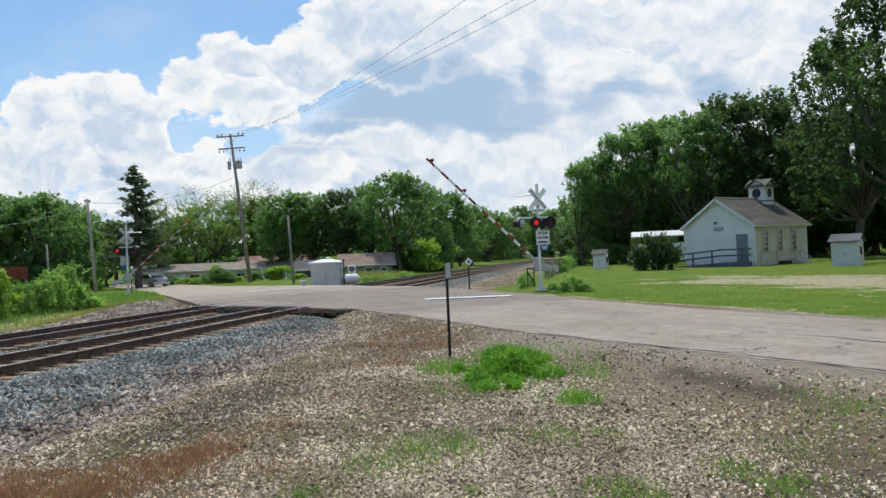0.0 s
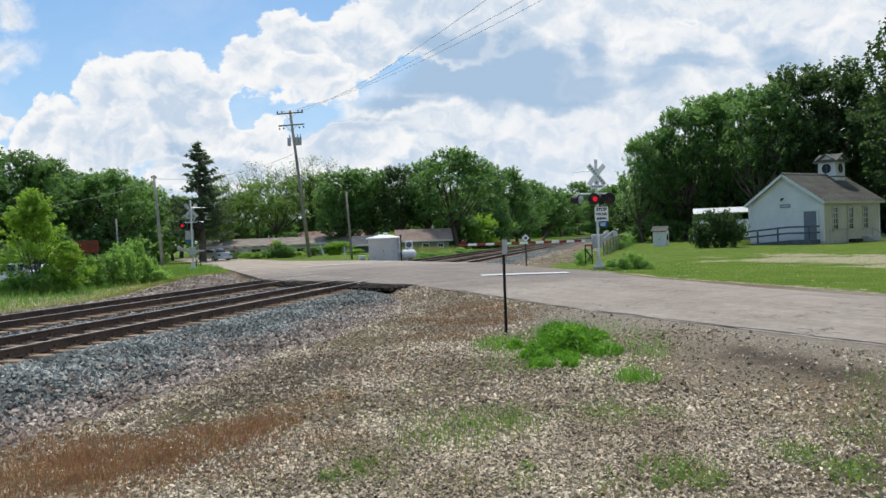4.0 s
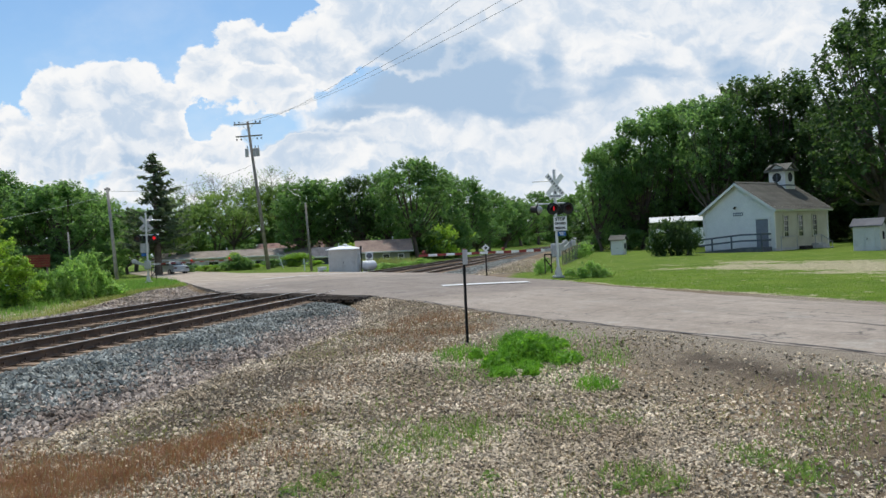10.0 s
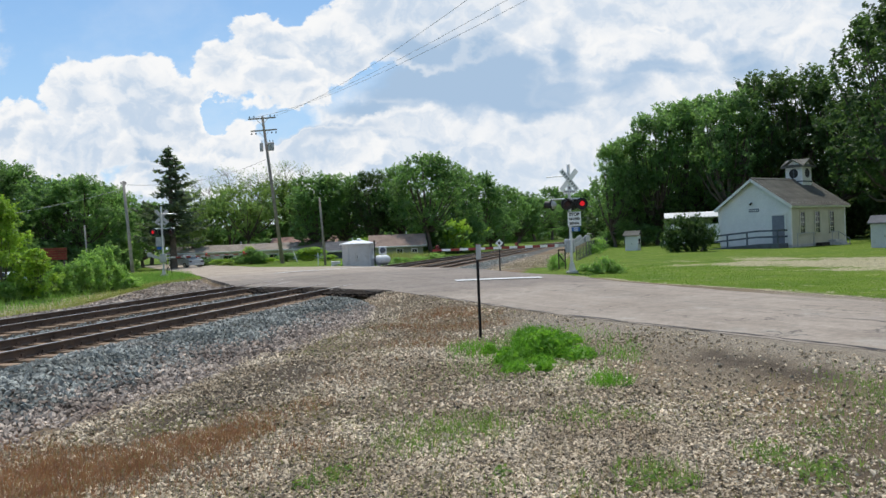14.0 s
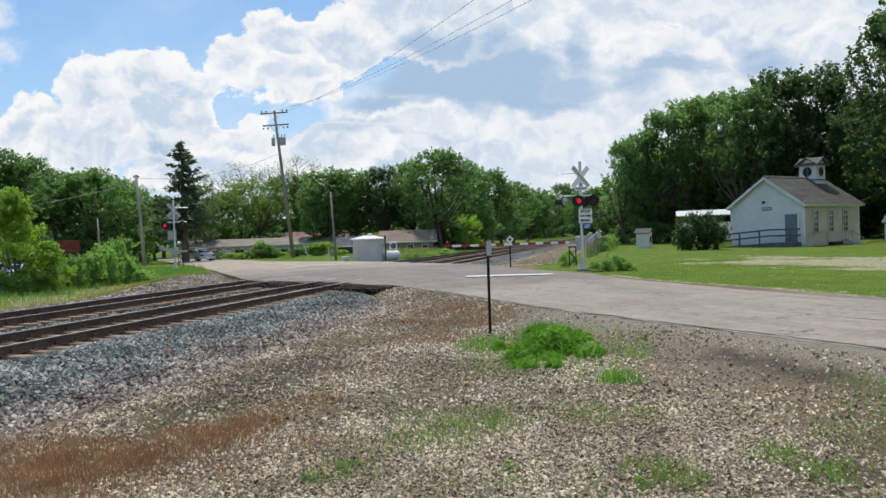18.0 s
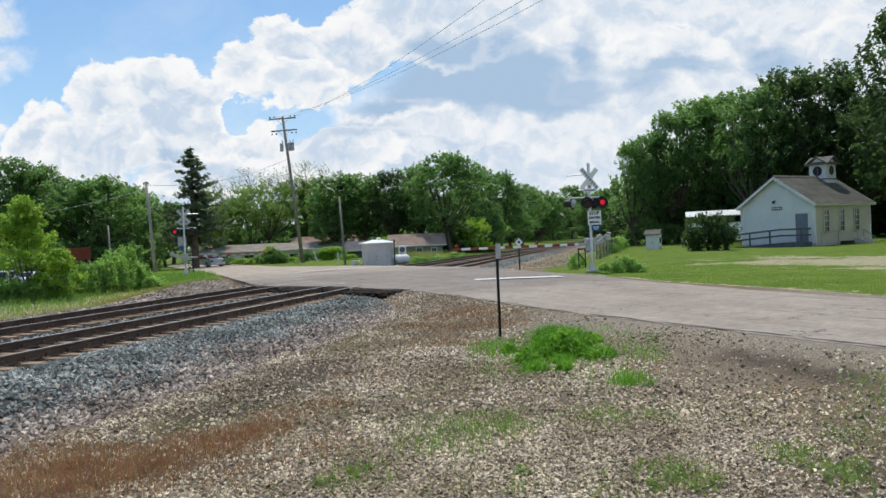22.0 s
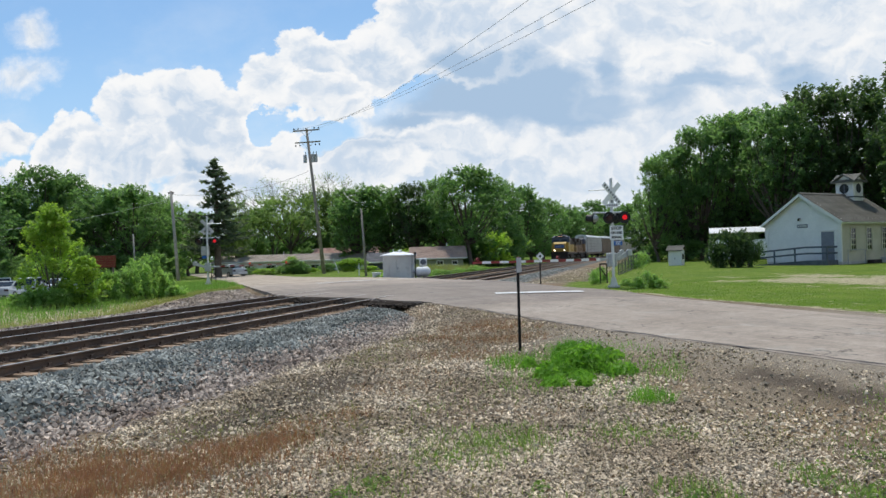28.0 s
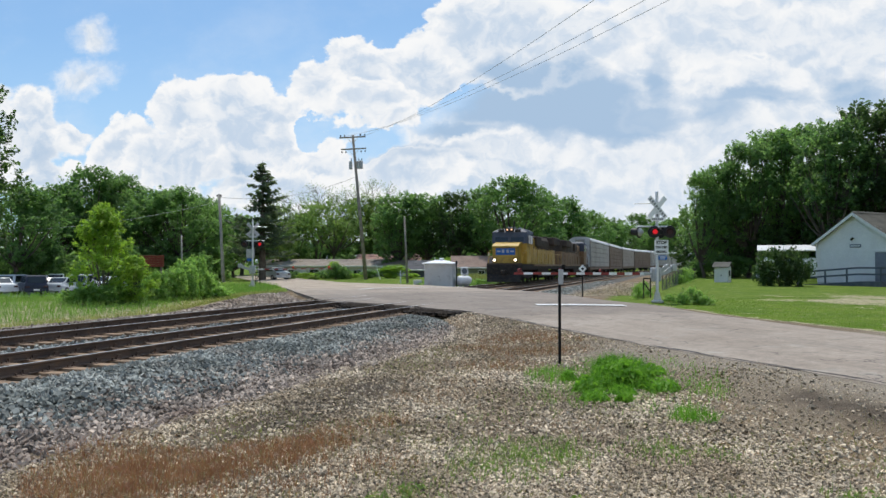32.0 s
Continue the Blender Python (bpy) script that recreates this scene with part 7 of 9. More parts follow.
build_poles()
build_equipment()


# ================= buildings =================
def siding(parent, name, a, b, z0, z1, mat, rows, top=None):
    """Lapped boards on a wall from a to b (plan points), each its own course; top(t) cuts them to a gable."""
    a, b = Vector((*a, 0)), Vector((*b, 0))
    n = Vector(((b - a).y, -(b - a).x, 0)).normalized()
    ln = (b - a).length
    hh = (z1 - z0) / rows
    for i in range(rows):
        lo, hi = z0 + i * hh, z0 + (i + 1) * hh + 0.02
        t0, t1 = 0.0, 1.0
        if top:
            t0, t1 = top((lo + hi) / 2)
            if t1 - t0 < 0.03:
                continue
        bm = bmesh.new()
        p, q = a.lerp(b, t0), a.lerp(b, t1)
        vs = []
        for c in (p, q):
            for off, z in ((0.0, lo), (0.032, lo), (0.012, hi), (0.0, hi)):
                vs.append(bm.verts.new(c + n * off + Vector((0, 0, z))))
        for k in range(4):
            bm.faces.new((vs[k], vs[(k + 1) % 4], vs[4 + (k + 1) % 4], vs[4 + k]))
        bm.faces.new(vs[:4][::-1]), bm.faces.new(vs[4:])
        part(name, bm, mat, parent)


def shingle_rows(parent, m, wide, run, rows, mat):
    """Courses of shingles on a roof plane: x along the eave, y up the slope."""
    for i in range(rows):
        y0, y1 = run * i / rows, run * (i + 1) / rows + 0.03
        bm = bmesh.new()
        vs = [bm.verts.new(p) for p in ((-wide / 2, y0, 0), (wide / 2, y0, 0), (wide / 2, y0, 0.028), (-wide / 2, y0, 0.028), (-wide / 2, y1, 0.006), (wide / 2, y1, 0.006))]
        bm.faces.new((vs[0], vs[1], vs[2], vs[3])), bm.faces.new((vs[3], vs[2], vs[5], vs[4]))
        part("shingle_course", bm, mat, parent, m=m)


def sash_window(parent, m, w, h, mat_frame, panes=(1, 2), name="window"):
    """A window facing -y: frame, sill, panes and bars."""
    bm = bmesh.new()
    for x in (-w / 2, w / 2):
        box(bm, (0.09, 0.07, h + 0.12), (x, -0.02, 0), bevel=0.008)
    for z in (-h / 2, h / 2):
        box(bm, (w + 0.09, 0.07, 0.10), (0, -0.02, z), bevel=0.008)
    win = part(name, bm, mat_frame, parent, m=m)
    bm = bmesh.new()
    box(bm, (w + 0.24, 0.14, 0.05), (0, -0.06, -h / 2 - 0.06), bevel=0.008)
    part("sill", bm, mat_frame, win)
    nx, nz = panes
    for i in range(nx):
        for j in range(nz):
            bm = bmesh.new()
            pw, ph = w / nx, h / nz
            box(bm, (pw - 0.03, 0.012, ph - 0.03), (-w / 2 + pw * (i + 0.5), 0.012, -h / 2 + ph * (j + 0.5)))
            part("pane", bm, M_GLASS, win)
    bm = bmesh.new()
    for i in range(1, nx):
        box(bm, (0.03, 0.03, h), (-w / 2 + w * i / nx, 0, 0))
    for j in range(1, nz):
        box(bm, (w, 0.035, 0.05), (0, 0, -h / 2 + h * j / nz))
    part("glazing_bar", bm, mat_frame, win)
    return win


def schoolhouse():
    """Origin at the near corner; the gable front runs along -x, the long side along +y."""
    W, D, H, R = 5.95, 8.1, 3.48, 5.52
    root = thing("schoolhouse", pose(24.21, 58.05, 0.05, 0, 0, -52), "small white clapboard schoolhouse with a gabled roof and belfry", "building")
    bm = bmesh.new()
    prism(bm, [(-W, 0), (0, 0), (0, H), (-W / 2, R - 0.05), (-W, H)], 0.0, D)
    walls = part("walls", bm, M_SIDING, root)
    bm = bmesh.new()
    box(bm, (W + 0.12, D + 0.12, 0.34), (-W / 2, D / 2, 0.15), bevel=0.02)
    part("foundation", bm, M_CONCRETE, root)

    def gable(z):
        if z <= H:
            return 0.0, 1.0
        t = (z - H) / (R - H) * 0.5
        return t + 0.01, 0.99 - t
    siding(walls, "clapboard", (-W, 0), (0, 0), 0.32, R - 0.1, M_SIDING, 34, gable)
    # same white boards, painted darker for the shaded long side
    siding(walls, "clapboard", (0, 0), (0, D), 0.32, H, M_SIDINGSHADE, 22)
    for x, y in ((-W, 0), (0, 0), (0, D)):
        bm = bmesh.new()
        box(bm, (0.16, 0.16, H - 0.3), (x + (0.0 if x else -0.01), y, 0.3 + (H - 0.3) / 2), bevel=0.01)
        part("corner_board", bm, M_SIDING, walls)
    # roof
    half, over = W / 2, 0.38
    rise = R - H
    run = math.hypot(half, rise)
    ang = math.degrees(math.atan2(rise, half))
    ext = run * (half + over) / half
    for side in (1, -1):
        bm = bmesh.new()
        box(bm, (D + 2 * over, ext, 0.09), (0, ext / 2, -0.045), bevel=0.008)
        m = pose(-half + side * (half + over), D / 2, R - rise * (half + over) / half, 0, 0, 90 if side > 0 else -90) @ pose(0, 0, 0, ang, 0, 0)
        roof = part("roof_slope", bm, M_SHINGLE, root, "weathered grey shingle roof slope", m=m)
        shingle_rows(roof, pose(0, 0, 0.002), D + 2 * over + 0.04, ext, 24, M_SHINGLE)
        for e in (-1, 1):
            bm = bmesh.new()
            box(bm, (0.05, ext, 0.20), (e * (D / 2 + over), ext / 2, -0.09), bevel=0.008)
            part("bargeboard", bm, M_SIDING, roof)
        bm = bmesh.new()
        box(bm, (D + 2 * over, 0.05, 0.16), (0, 0.0, -0.08), bevel=0.008)
        part("fascia", bm, M_SIDING, roof)
    bm = bmesh.new()
    prism(bm, [(-0.14, -0.05), (0.14, -0.05), (0, 0.09)], -over, D + over)
    part("ridge_cap", bm, M_SHINGLE, root, m=pose(-half, 0, R + 0.03))
    # belfry
    s = 1.45
    bx, by, bz = -half, D * 0.83, R - 0.78
    bel = part("belfry", bmesh.new(), M_SIDING, root, "white belfry with round louvred openings", m=pose(bx, by, bz))
    bm = bmesh.new()
    box(bm, (s, s, 1.95), (0, 0, 0.97), bevel=0.02)
    part("belfry_body", bm, M_SIDING, bel)
    for ang2 in (0, 90, 180, 270):
        rot = Matrix.Rotation(radians(ang2), 4, "Z")
        bm = bmesh.new()
        n = 24
        ring = [(0.50, 0.0), (0.50, -0.05), (0.40, -0.05), (0.40, 0.0)]
        vv = [[bm.verts.new((math.cos(2 * math.pi * k / n) * r, -s / 2 - 0.005 + y, 1.30 + math.sin(2 * math.pi * k / n) * r)) for r, y in ring] for k in range(n)]
        for k in range(n):
            for j in range(4):
                bm.faces.new((vv[k][j], vv[k][(j + 1) % 4], vv[(k + 1) % n][(j + 1) % 4], vv[(k + 1) % n][j]))
        bmesh.ops.transform(bm, matrix=rot, verts=bm.verts)
        part("round_opening", bm, M_SIDING, bel)
        # flat black disc on the wall in place of the opening's dark inside
        bm = bmesh.new()
        rod(bm, (0, -s / 2 - 0.008, 1.30), (0, -s / 2 + 0.01, 1.30), 0.42, n=24)
        bmesh.ops.transform(bm, matrix=rot, verts=bm.verts)
        part("opening_shadow_board", bm, M_BLACK, bel, "black disc painted as the shadow inside the opening")
        bm = bmesh.new()
        box(bm, (0.07, 0.012, 0.8), (0, -s / 2 - 0.018, 1.30))
        bmesh.ops.transform(bm, matrix=rot, verts=bm.verts)
        part("opening_bar", bm, M_BLUEGREY, bel)
        bm = bmesh.new()
        box(bm, (s + 0.12, 0.06, 0.10), (0, -s / 2 - 0.02, 0.62), bevel=0.01)
        bmesh.ops.transform(bm, matrix=rot, verts=bm.verts)
        part("belfry_trim", bm, M_BLUEGREY, bel)
    for ang2 in (0, 90):
        bm = bmesh.new()
        o = s / 2 + 0.28
        prism(bm, [(-o, 0.0), (0, 0.62), (o, 0.0), (o, 0.09), (0, 0.72), (-o, 0.09)], -o, o)
        part("belfry_roof", bm, M_SHINGLE, bel, m=pose(0, 0, 1.78, 0, 0, ang2) @ pose(0, 0, 0.004 * (ang2 > 0)))
        bm = bmesh.new()
        prism(bm, [(-s / 2, 0.1), (s / 2, 0.1), (0, 0.60)], -s / 2 - 0.02, s / 2 + 0.02)
        part("belfry_gable", bm, M_SIDING, bel, m=pose(0, 0, 1.78, 0, 0, ang2))
    # door, name board, lamp
    bm = bmesh.new()
    box(bm, (1.0, 0.07, 2.12), (0, -0.02, 1.06), bevel=0.01)
    door = part("door", bm, M_GREYDOOR, root, "slate grey panelled door", m=pose(-0.95, -0.05, 0.42))
    for x in (-0.22, 0.22):
        for z, h in ((0.55, 0.7), (1.48, 0.8)):
            bm = bmesh.new()
            box(bm, (0.34, 0.02, h), (x, -0.062, z), bevel=0.008)
            part("door_panel", bm, M_GREYDOOR, door)
    bm = bmesh.new()
    rod(bm, (0.4, -0.06, 1.02), (0.4, -0.12, 1.02), 0.03, n=10)
    part("door_knob", bm, M_GALV, door)
    bm = bmesh.new()
    for x in (-0.56, 0.56):
        box(bm, (0.12, 0.06, 2.2), (x, -0.03, 1.08), bevel=0.008)
    box(bm, (1.3, 0.06, 0.12), (0, -0.03, 2.22), bevel=0.008)
    part("door_casing", bm, M_SIDING, door)
    bm = bmesh.new()
    box(bm, (0.86, 0.04, 0.26), (-2.95, -0.055, 3.05), bevel=0.008)
    board = part("name_board", bm, M_GREYDOOR, root, "dark name board above the front wall")
    bm = bmesh.new()
    for k in range(5):
        box(bm, (0.09, 0.008, 0.10), (-3.25 + 0.15 * k, -0.079, 3.05))
    part("board_marks", bm, M_SIDING, board)
    bm = bmesh.new()
    box(bm, (0.16, 0.16, 0.10), (-3.15, -0.10, 3.62), bevel=0.02), rod(bm, (-3.15, -0.14, 3.62), (-3.15, -0.24, 3.50), 0.06, 0.09, 12)
    part("wall_lamp", bm, M_DARKSTEEL, root)
    bm = bmesh.new()
    rod(bm, (-W + 0.02, -0.3, H - 0.15), (-W - 0.12, -0.1, H - 0.6), 0.045, n=8), rod(bm, (-W - 0.12, -0.1, H - 0.6), (-W - 0.02, -0.06, 0.3), 0.045, n=8)
    part("downpipe", bm, M_SIDING, root)
    # long side: three tall windows, a stoop and oddments
    for y in (1.55, 3.75, 5.95):
        sash_window(root, pose(0.055, y, 1.95, 0, 0, 90), 0.74, 1.70, M_SIDINGSHADE, (2, 4))
    bm = bmesh.new()
    box(bm, (0.5, 1.2, 0.35), (0.4, 3.8, 0.18), bevel=0.03)
    part("window_well", bm, M_DARKSTEEL, root, "dark cellar window well")
    bm = bmesh.new()
    rod(bm, (0.35, 0.25, 0), (0.35, 0.25, 1.15), 0.03, n=7), rod(bm, (0.35, 0.25, 1.15), (0.35, 2.6, 1.15), 0.028, n=7), rod(bm, (0.35, 2.6, 1.15), (0.35, 2.6, 0), 0.03, n=7)
    part("stair_rail", bm, M_GALV, root, "thin grey pipe handrail")
    bm = bmesh.new()
    for y in (5.4, 6.4):
        rod(bm, (0.35, y, 0), (0.35, y, 1.15), 0.03, n=7)
    rod(bm, (0.35, 5.4, 1.15), (0.35, 6.4, 1.15), 0.028, n=7), rod(bm, (0.35, 6.4, 1.15), (1.2, 6.4, 0.55), 0.028, n=7), rod(bm, (1.2, 6.4, 0.55), (1.2, 6.4, 0), 0.028, n=7)
    part("stair_rail", bm, M_GALV, root, "thin grey pipe handrail")
    bm = bmesh.new()
    for k in range(3):
        box(bm, (1.2 - 0.3 * k, 1.2, 0.17), (0.6 - 0.15 * k, 6.0, 0.09 + 0.17 * k), bevel=0.012)
    part("side_steps", bm, M_CONCRETE, root)
    # entrance ramp along the front, with its two-rail fence
    bm = bmesh.new()
    prism(bm, [(-W - 0.9, 0.0), (-0.2, 0.0), (-0.2, 0.44), (-1.8, 0.44), (-W - 0.9, 0.06)], -1.45, -0.12)
    ramp = part("ramp", bm, M_BLUEGREY, root, "grey-painted wooden entrance ramp")
    xs = [-W - 0.75, -4.45, -2.75, -0.25]
    for x in xs:
        z = 0.44 if x > -1.8 else 0.06 + 0.38 * (x + W + 0.9) / (W - 0.9)
        bm = bmesh.new()
        box(bm, (0.10, 0.10, 1.08), (x, -1.45, z + 0.5), bevel=0.01)
        part("rail_post", bm, M_BLUEGREY, ramp)
    for zz in (0.98, 0.52):
        bm = bmesh.new()
        pts = [(-W - 0.75, 0.06 + zz), (-1.9, 0.44 + zz), (-0.2, 0.44 + zz)]
        for (x0, z0), (x1, z1) in zip(pts, pts[1:]):
            rot = Vector((x1 - x0, 0, z1 - z0)).to_track_quat("X", "Z").to_matrix()
            box(bm, (math.hypot(x1 - x0, z1 - z0) + 0.04, 0.05, 0.13), ((x0 + x1) / 2, -1.52, (z0 + z1) / 2), rot, bevel=0.008)
        part("handrail", bm, M_BLUEGREY, ramp)
    bm = bmesh.new()
    for zz in (0.98, 0.52):
        box(bm, (0.05, 1.3, 0.13), (-0.22, -0.8, 0.44 + zz), bevel=0.008)
    part("end_rail", bm, M_BLUEGREY, ramp)


def garden_shed(m, w, d, h, roof_mat, wall_mat, label):
    root = thing("garden_shed", m, label, "shed", "garden sheds")
    bm = bmesh.new()
    box(bm, (w, d, h), (0, 0, h / 2), bevel=0.012)
    body = part("body", bm, wall_mat, root)
    for k in range(6):
        bm = bmesh.new()
        box(bm, (0.03, 0.015, h - 0.08), (-w / 2 + w * (k + 0.5) / 6, -d / 2 - 0.007, h / 2))
        part("batten", bm, wall_mat, body)
    bm = bmesh.new()
    box(bm, (w * 0.36, 0.03, h * 0.86), (w * 0.12, -d / 2 - 0.02, h * 0.45), bevel=0.006)
    door = part("door", bm, wall_mat, root)
    bm = bmesh.new()
    box(bm, (0.04, 0.03, 0.12), (w * 0.02, -d / 2 - 0.045, h * 0.5))
    part("latch", bm, M_DARKSTEEL, door)
    bm = bmesh.new()
    o = 0.16
    prism(bm, [(-d / 2 - o, -0.02), (0, h * 0.28), (d / 2 + o, -0.02), (d / 2 + o, 0.05), (0, h * 0.28 + 0.08), (-d / 2 - o, 0.05)], -w / 2 - o, w / 2 + o, axis="x")
    part("roof", bm, roof_mat, root, m=pose(0, 0, h))
    for k in (-1, 1):
        bm = bmesh.new()
        prism(bm, [(-d / 2, 0), (d / 2, 0), (0, h * 0.27)], k * (w / 2 - 0.03), k * (w / 2 - 0.005), axis="x")
        part("gable", bm, wall_mat, root, m=pose(0, 0, h))
    bm = bmesh.new()
    box(bm, (0.03, 0.4, 0.5), (w / 2 + 0.012, 0, h * 0.62), bevel=0.006)
    part("side_window", bm, M_GLASS, root)


def shelter():
    root = thing("picnic_shelter", pose(21.9, 75.0, 0.1, 0, 0, -14), "open shelter with a sunlit white metal roof on posts", "shelter")
    for x in (-2.6, 0, 2.6):
        for y in (-1.6, 1.6):
            bm = bmesh.new()
            box(bm, (0.14, 0.14, 2.75), (x, y, 1.35), bevel=0.012)
            part("post", bm, M_POLE, root)
    for k in (-1, 1):
        bm = bmesh.new()
        box(bm, (5.4, 2.15, 0.06), (0, k * 1.02, 3.1), Matrix.Rotation(radians(-14 * k), 3, "X"), bevel=0.006)
        roof = part("roof_sheet", bm, M_RACKROOF, root, "white ribbed metal roof sheet")
        bm = bmesh.new()
        for i in range(14):
            box(bm, (0.04, 2.15, 0.03), (-2.66 + i * 0.41, k * 1.02, 3.145), Matrix.Rotation(radians(-14 * k), 3, "X"))
        part("ribs", bm, M_RACKROOF, roof)
    root = thing("camper_trailer", pose(19.6, 67.6, 0.08, 0, 0, -18), "white camper trailer parked behind the shrubs", "trailer")
    bm = bmesh.new()
    prism(bm, [(-2.3, 0.5), (2.3, 0.5), (2.4, 1.0), (2.2, 2.15), (-2.0, 2.2), (-2.4, 1.3)], -1.0, 1.0)
    part("body", bm, M_WHITE, root)
    for x in (-1.2, 0.8):
        bm = bmesh.new()
        box(bm, (0.9, 0.02, 0.5), (x, -1.01, 1.55), bevel=0.005)
        part("window", bm, M_GLASS, root)
    for y in (-1.0, 1.0):
        bm = bmesh.new()
        rod(bm, (0.2, y - 0.1, 0.33), (0.2, y + 0.1, 0.33), 0.33, n=18)
        part("wheel", bm, M_BLACK, root)


def ranch_house(m, w, d, h, ridge, wall, roof, windows, label, doors=()):
    root = thing("house", m, label, "house", "houses")
    bm = bmesh.new()
    prism(bm, [(-d / 2, 0), (d / 2, 0), (d / 2, h), (0, ridge - 0.06), (-d / 2, h)], -w / 2, w / 2, axis="x")
    part("wall", bm, wall, root)
    o = 0.5
    rise, half = ridge - h, d / 2
    ang, ext = math.degrees(math.atan2(rise, half)), math.hypot(rise, half) * (half + o) / half
    for side in (1, -1):
        bm = bmesh.new()
        box(bm, (w + 2 * o, ext, 0.10), (0, ext / 2, -0.04), bevel=0.01)
        mm = pose(0, -side * (half + o), h - rise * o / half, 0, 0, 0 if side > 0 else 180) @ pose(0, 0, 0, ang, 0, 0)
        rf = part("roof", bm, roof, root, m=mm)
        shingle_rows(rf, pose(0, 0, 0.012), w + 2 * o + 0.03, ext, 14, roof)
        bm = bmesh.new()
        box(bm, (w + 2 * o, 0.05, 0.18), (0, -0.02, -0.06), bevel=0.008)
        part("fascia", bm, M_SIGNWHITE, rf)
    for x, ww, hh in windows:
        sash_window(root, pose(x, -d / 2 - 0.01, 1.45), ww, hh, M_SIGNWHITE, (2, 1))
    for x in doors:
        bm = bmesh.new()
        box(bm, (0.95, 0.06, 2.05), (x, -d / 2 - 0.02, 1.05), bevel=0.008)
        dr = part("door", bm, M_SIGNWHITE, root)
        bm = bmesh.new()
        rod(bm, (x + 0.36, -d / 2 - 0.05, 1.0), (x + 0.36, -d / 2 - 0.12, 1.0), 0.035, n=8)
        part("door_knob", bm, M_GALV, dr)
    bm = bmesh.new()
    rod(bm, (w * 0.2, 0.4, ridge - 0.3), (w * 0.2, 0.4, ridge + 0.45), 0.06, n=8)
    part("vent_pipe", bm, M_SIGNWHITE, root)
    return root


def build_houses():
    M_REDROOF = surface("faded_red_shingle", (0.30, 0.175, 0.14), (0.40, 0.25, 0.205), 0.8, 14, 0.95, 0, 0.5, 0.01, (0.22, 0.14, 0.12), 2)
    ranch_house(pose(-36.5, 111.5, -1.15, 0, 0, -10), 13.5, 7.0, 2.6, 3.45, M_TAN, M_GREYROOF, [(-4.6, 1.5, 0.9), (-1.2, 1.0, 0.9), (2.6, 1.6, 1.0)], "long low tan ranch house with a grey shingle roof", (0.8,))
    ranch_house(pose(-25.0, 110.0, -1.2, 0, 0, -3), 9.5, 7.0, 2.65, 3.5, M_TAN, M_GREYROOF, [(-2.6, 1.3, 1.0), (2.8, 1.2, 0.9)], "pale ranch house wing with a grey roof and white front door", (-0.6, 0.6))
    ranch_house(pose(-26.0, 121.0, -1.1, 0, 0, -3), 10.0, 7.0, 2.7, 4.25, M_TAN, M_REDROOF, [(0, 1.4, 0.9)], "house with a reddish-brown roof behind the ranch house")
    ranch_house(pose(-9.5, 99.5, -0.9, 0, 0, 8), 6.4, 5.0, 2.35, 3.60, M_SAGE, M_BROWNROOF, [(0.2, 0.8, 0.6), (2.1, 0.7, 0.5), (-2.0, 0.8, 0.6)], "small sage green outbuilding with a brown shingle roof")
    ranch_house(pose(-16.5, 101.0, -0.9, 0, 0, 0), 4.2, 5.0, 2.0, 3.0, M_BLUEGREY, M_DARKSHINGLE, [(0.6, 0.8, 0.6)], "small grey-blue outbuilding in the shade")
    ranch_house(pose(-60.0, 63.0, -1.0, 0, 0, 40), 10.0, 7.0, 2.5, 3.9, M_TAN, M_GREYROOF, [(-2.5, 1.4, 1.0), (2.0, 1.4, 1.0)], "low house in the shade of the street trees", (0.2,))


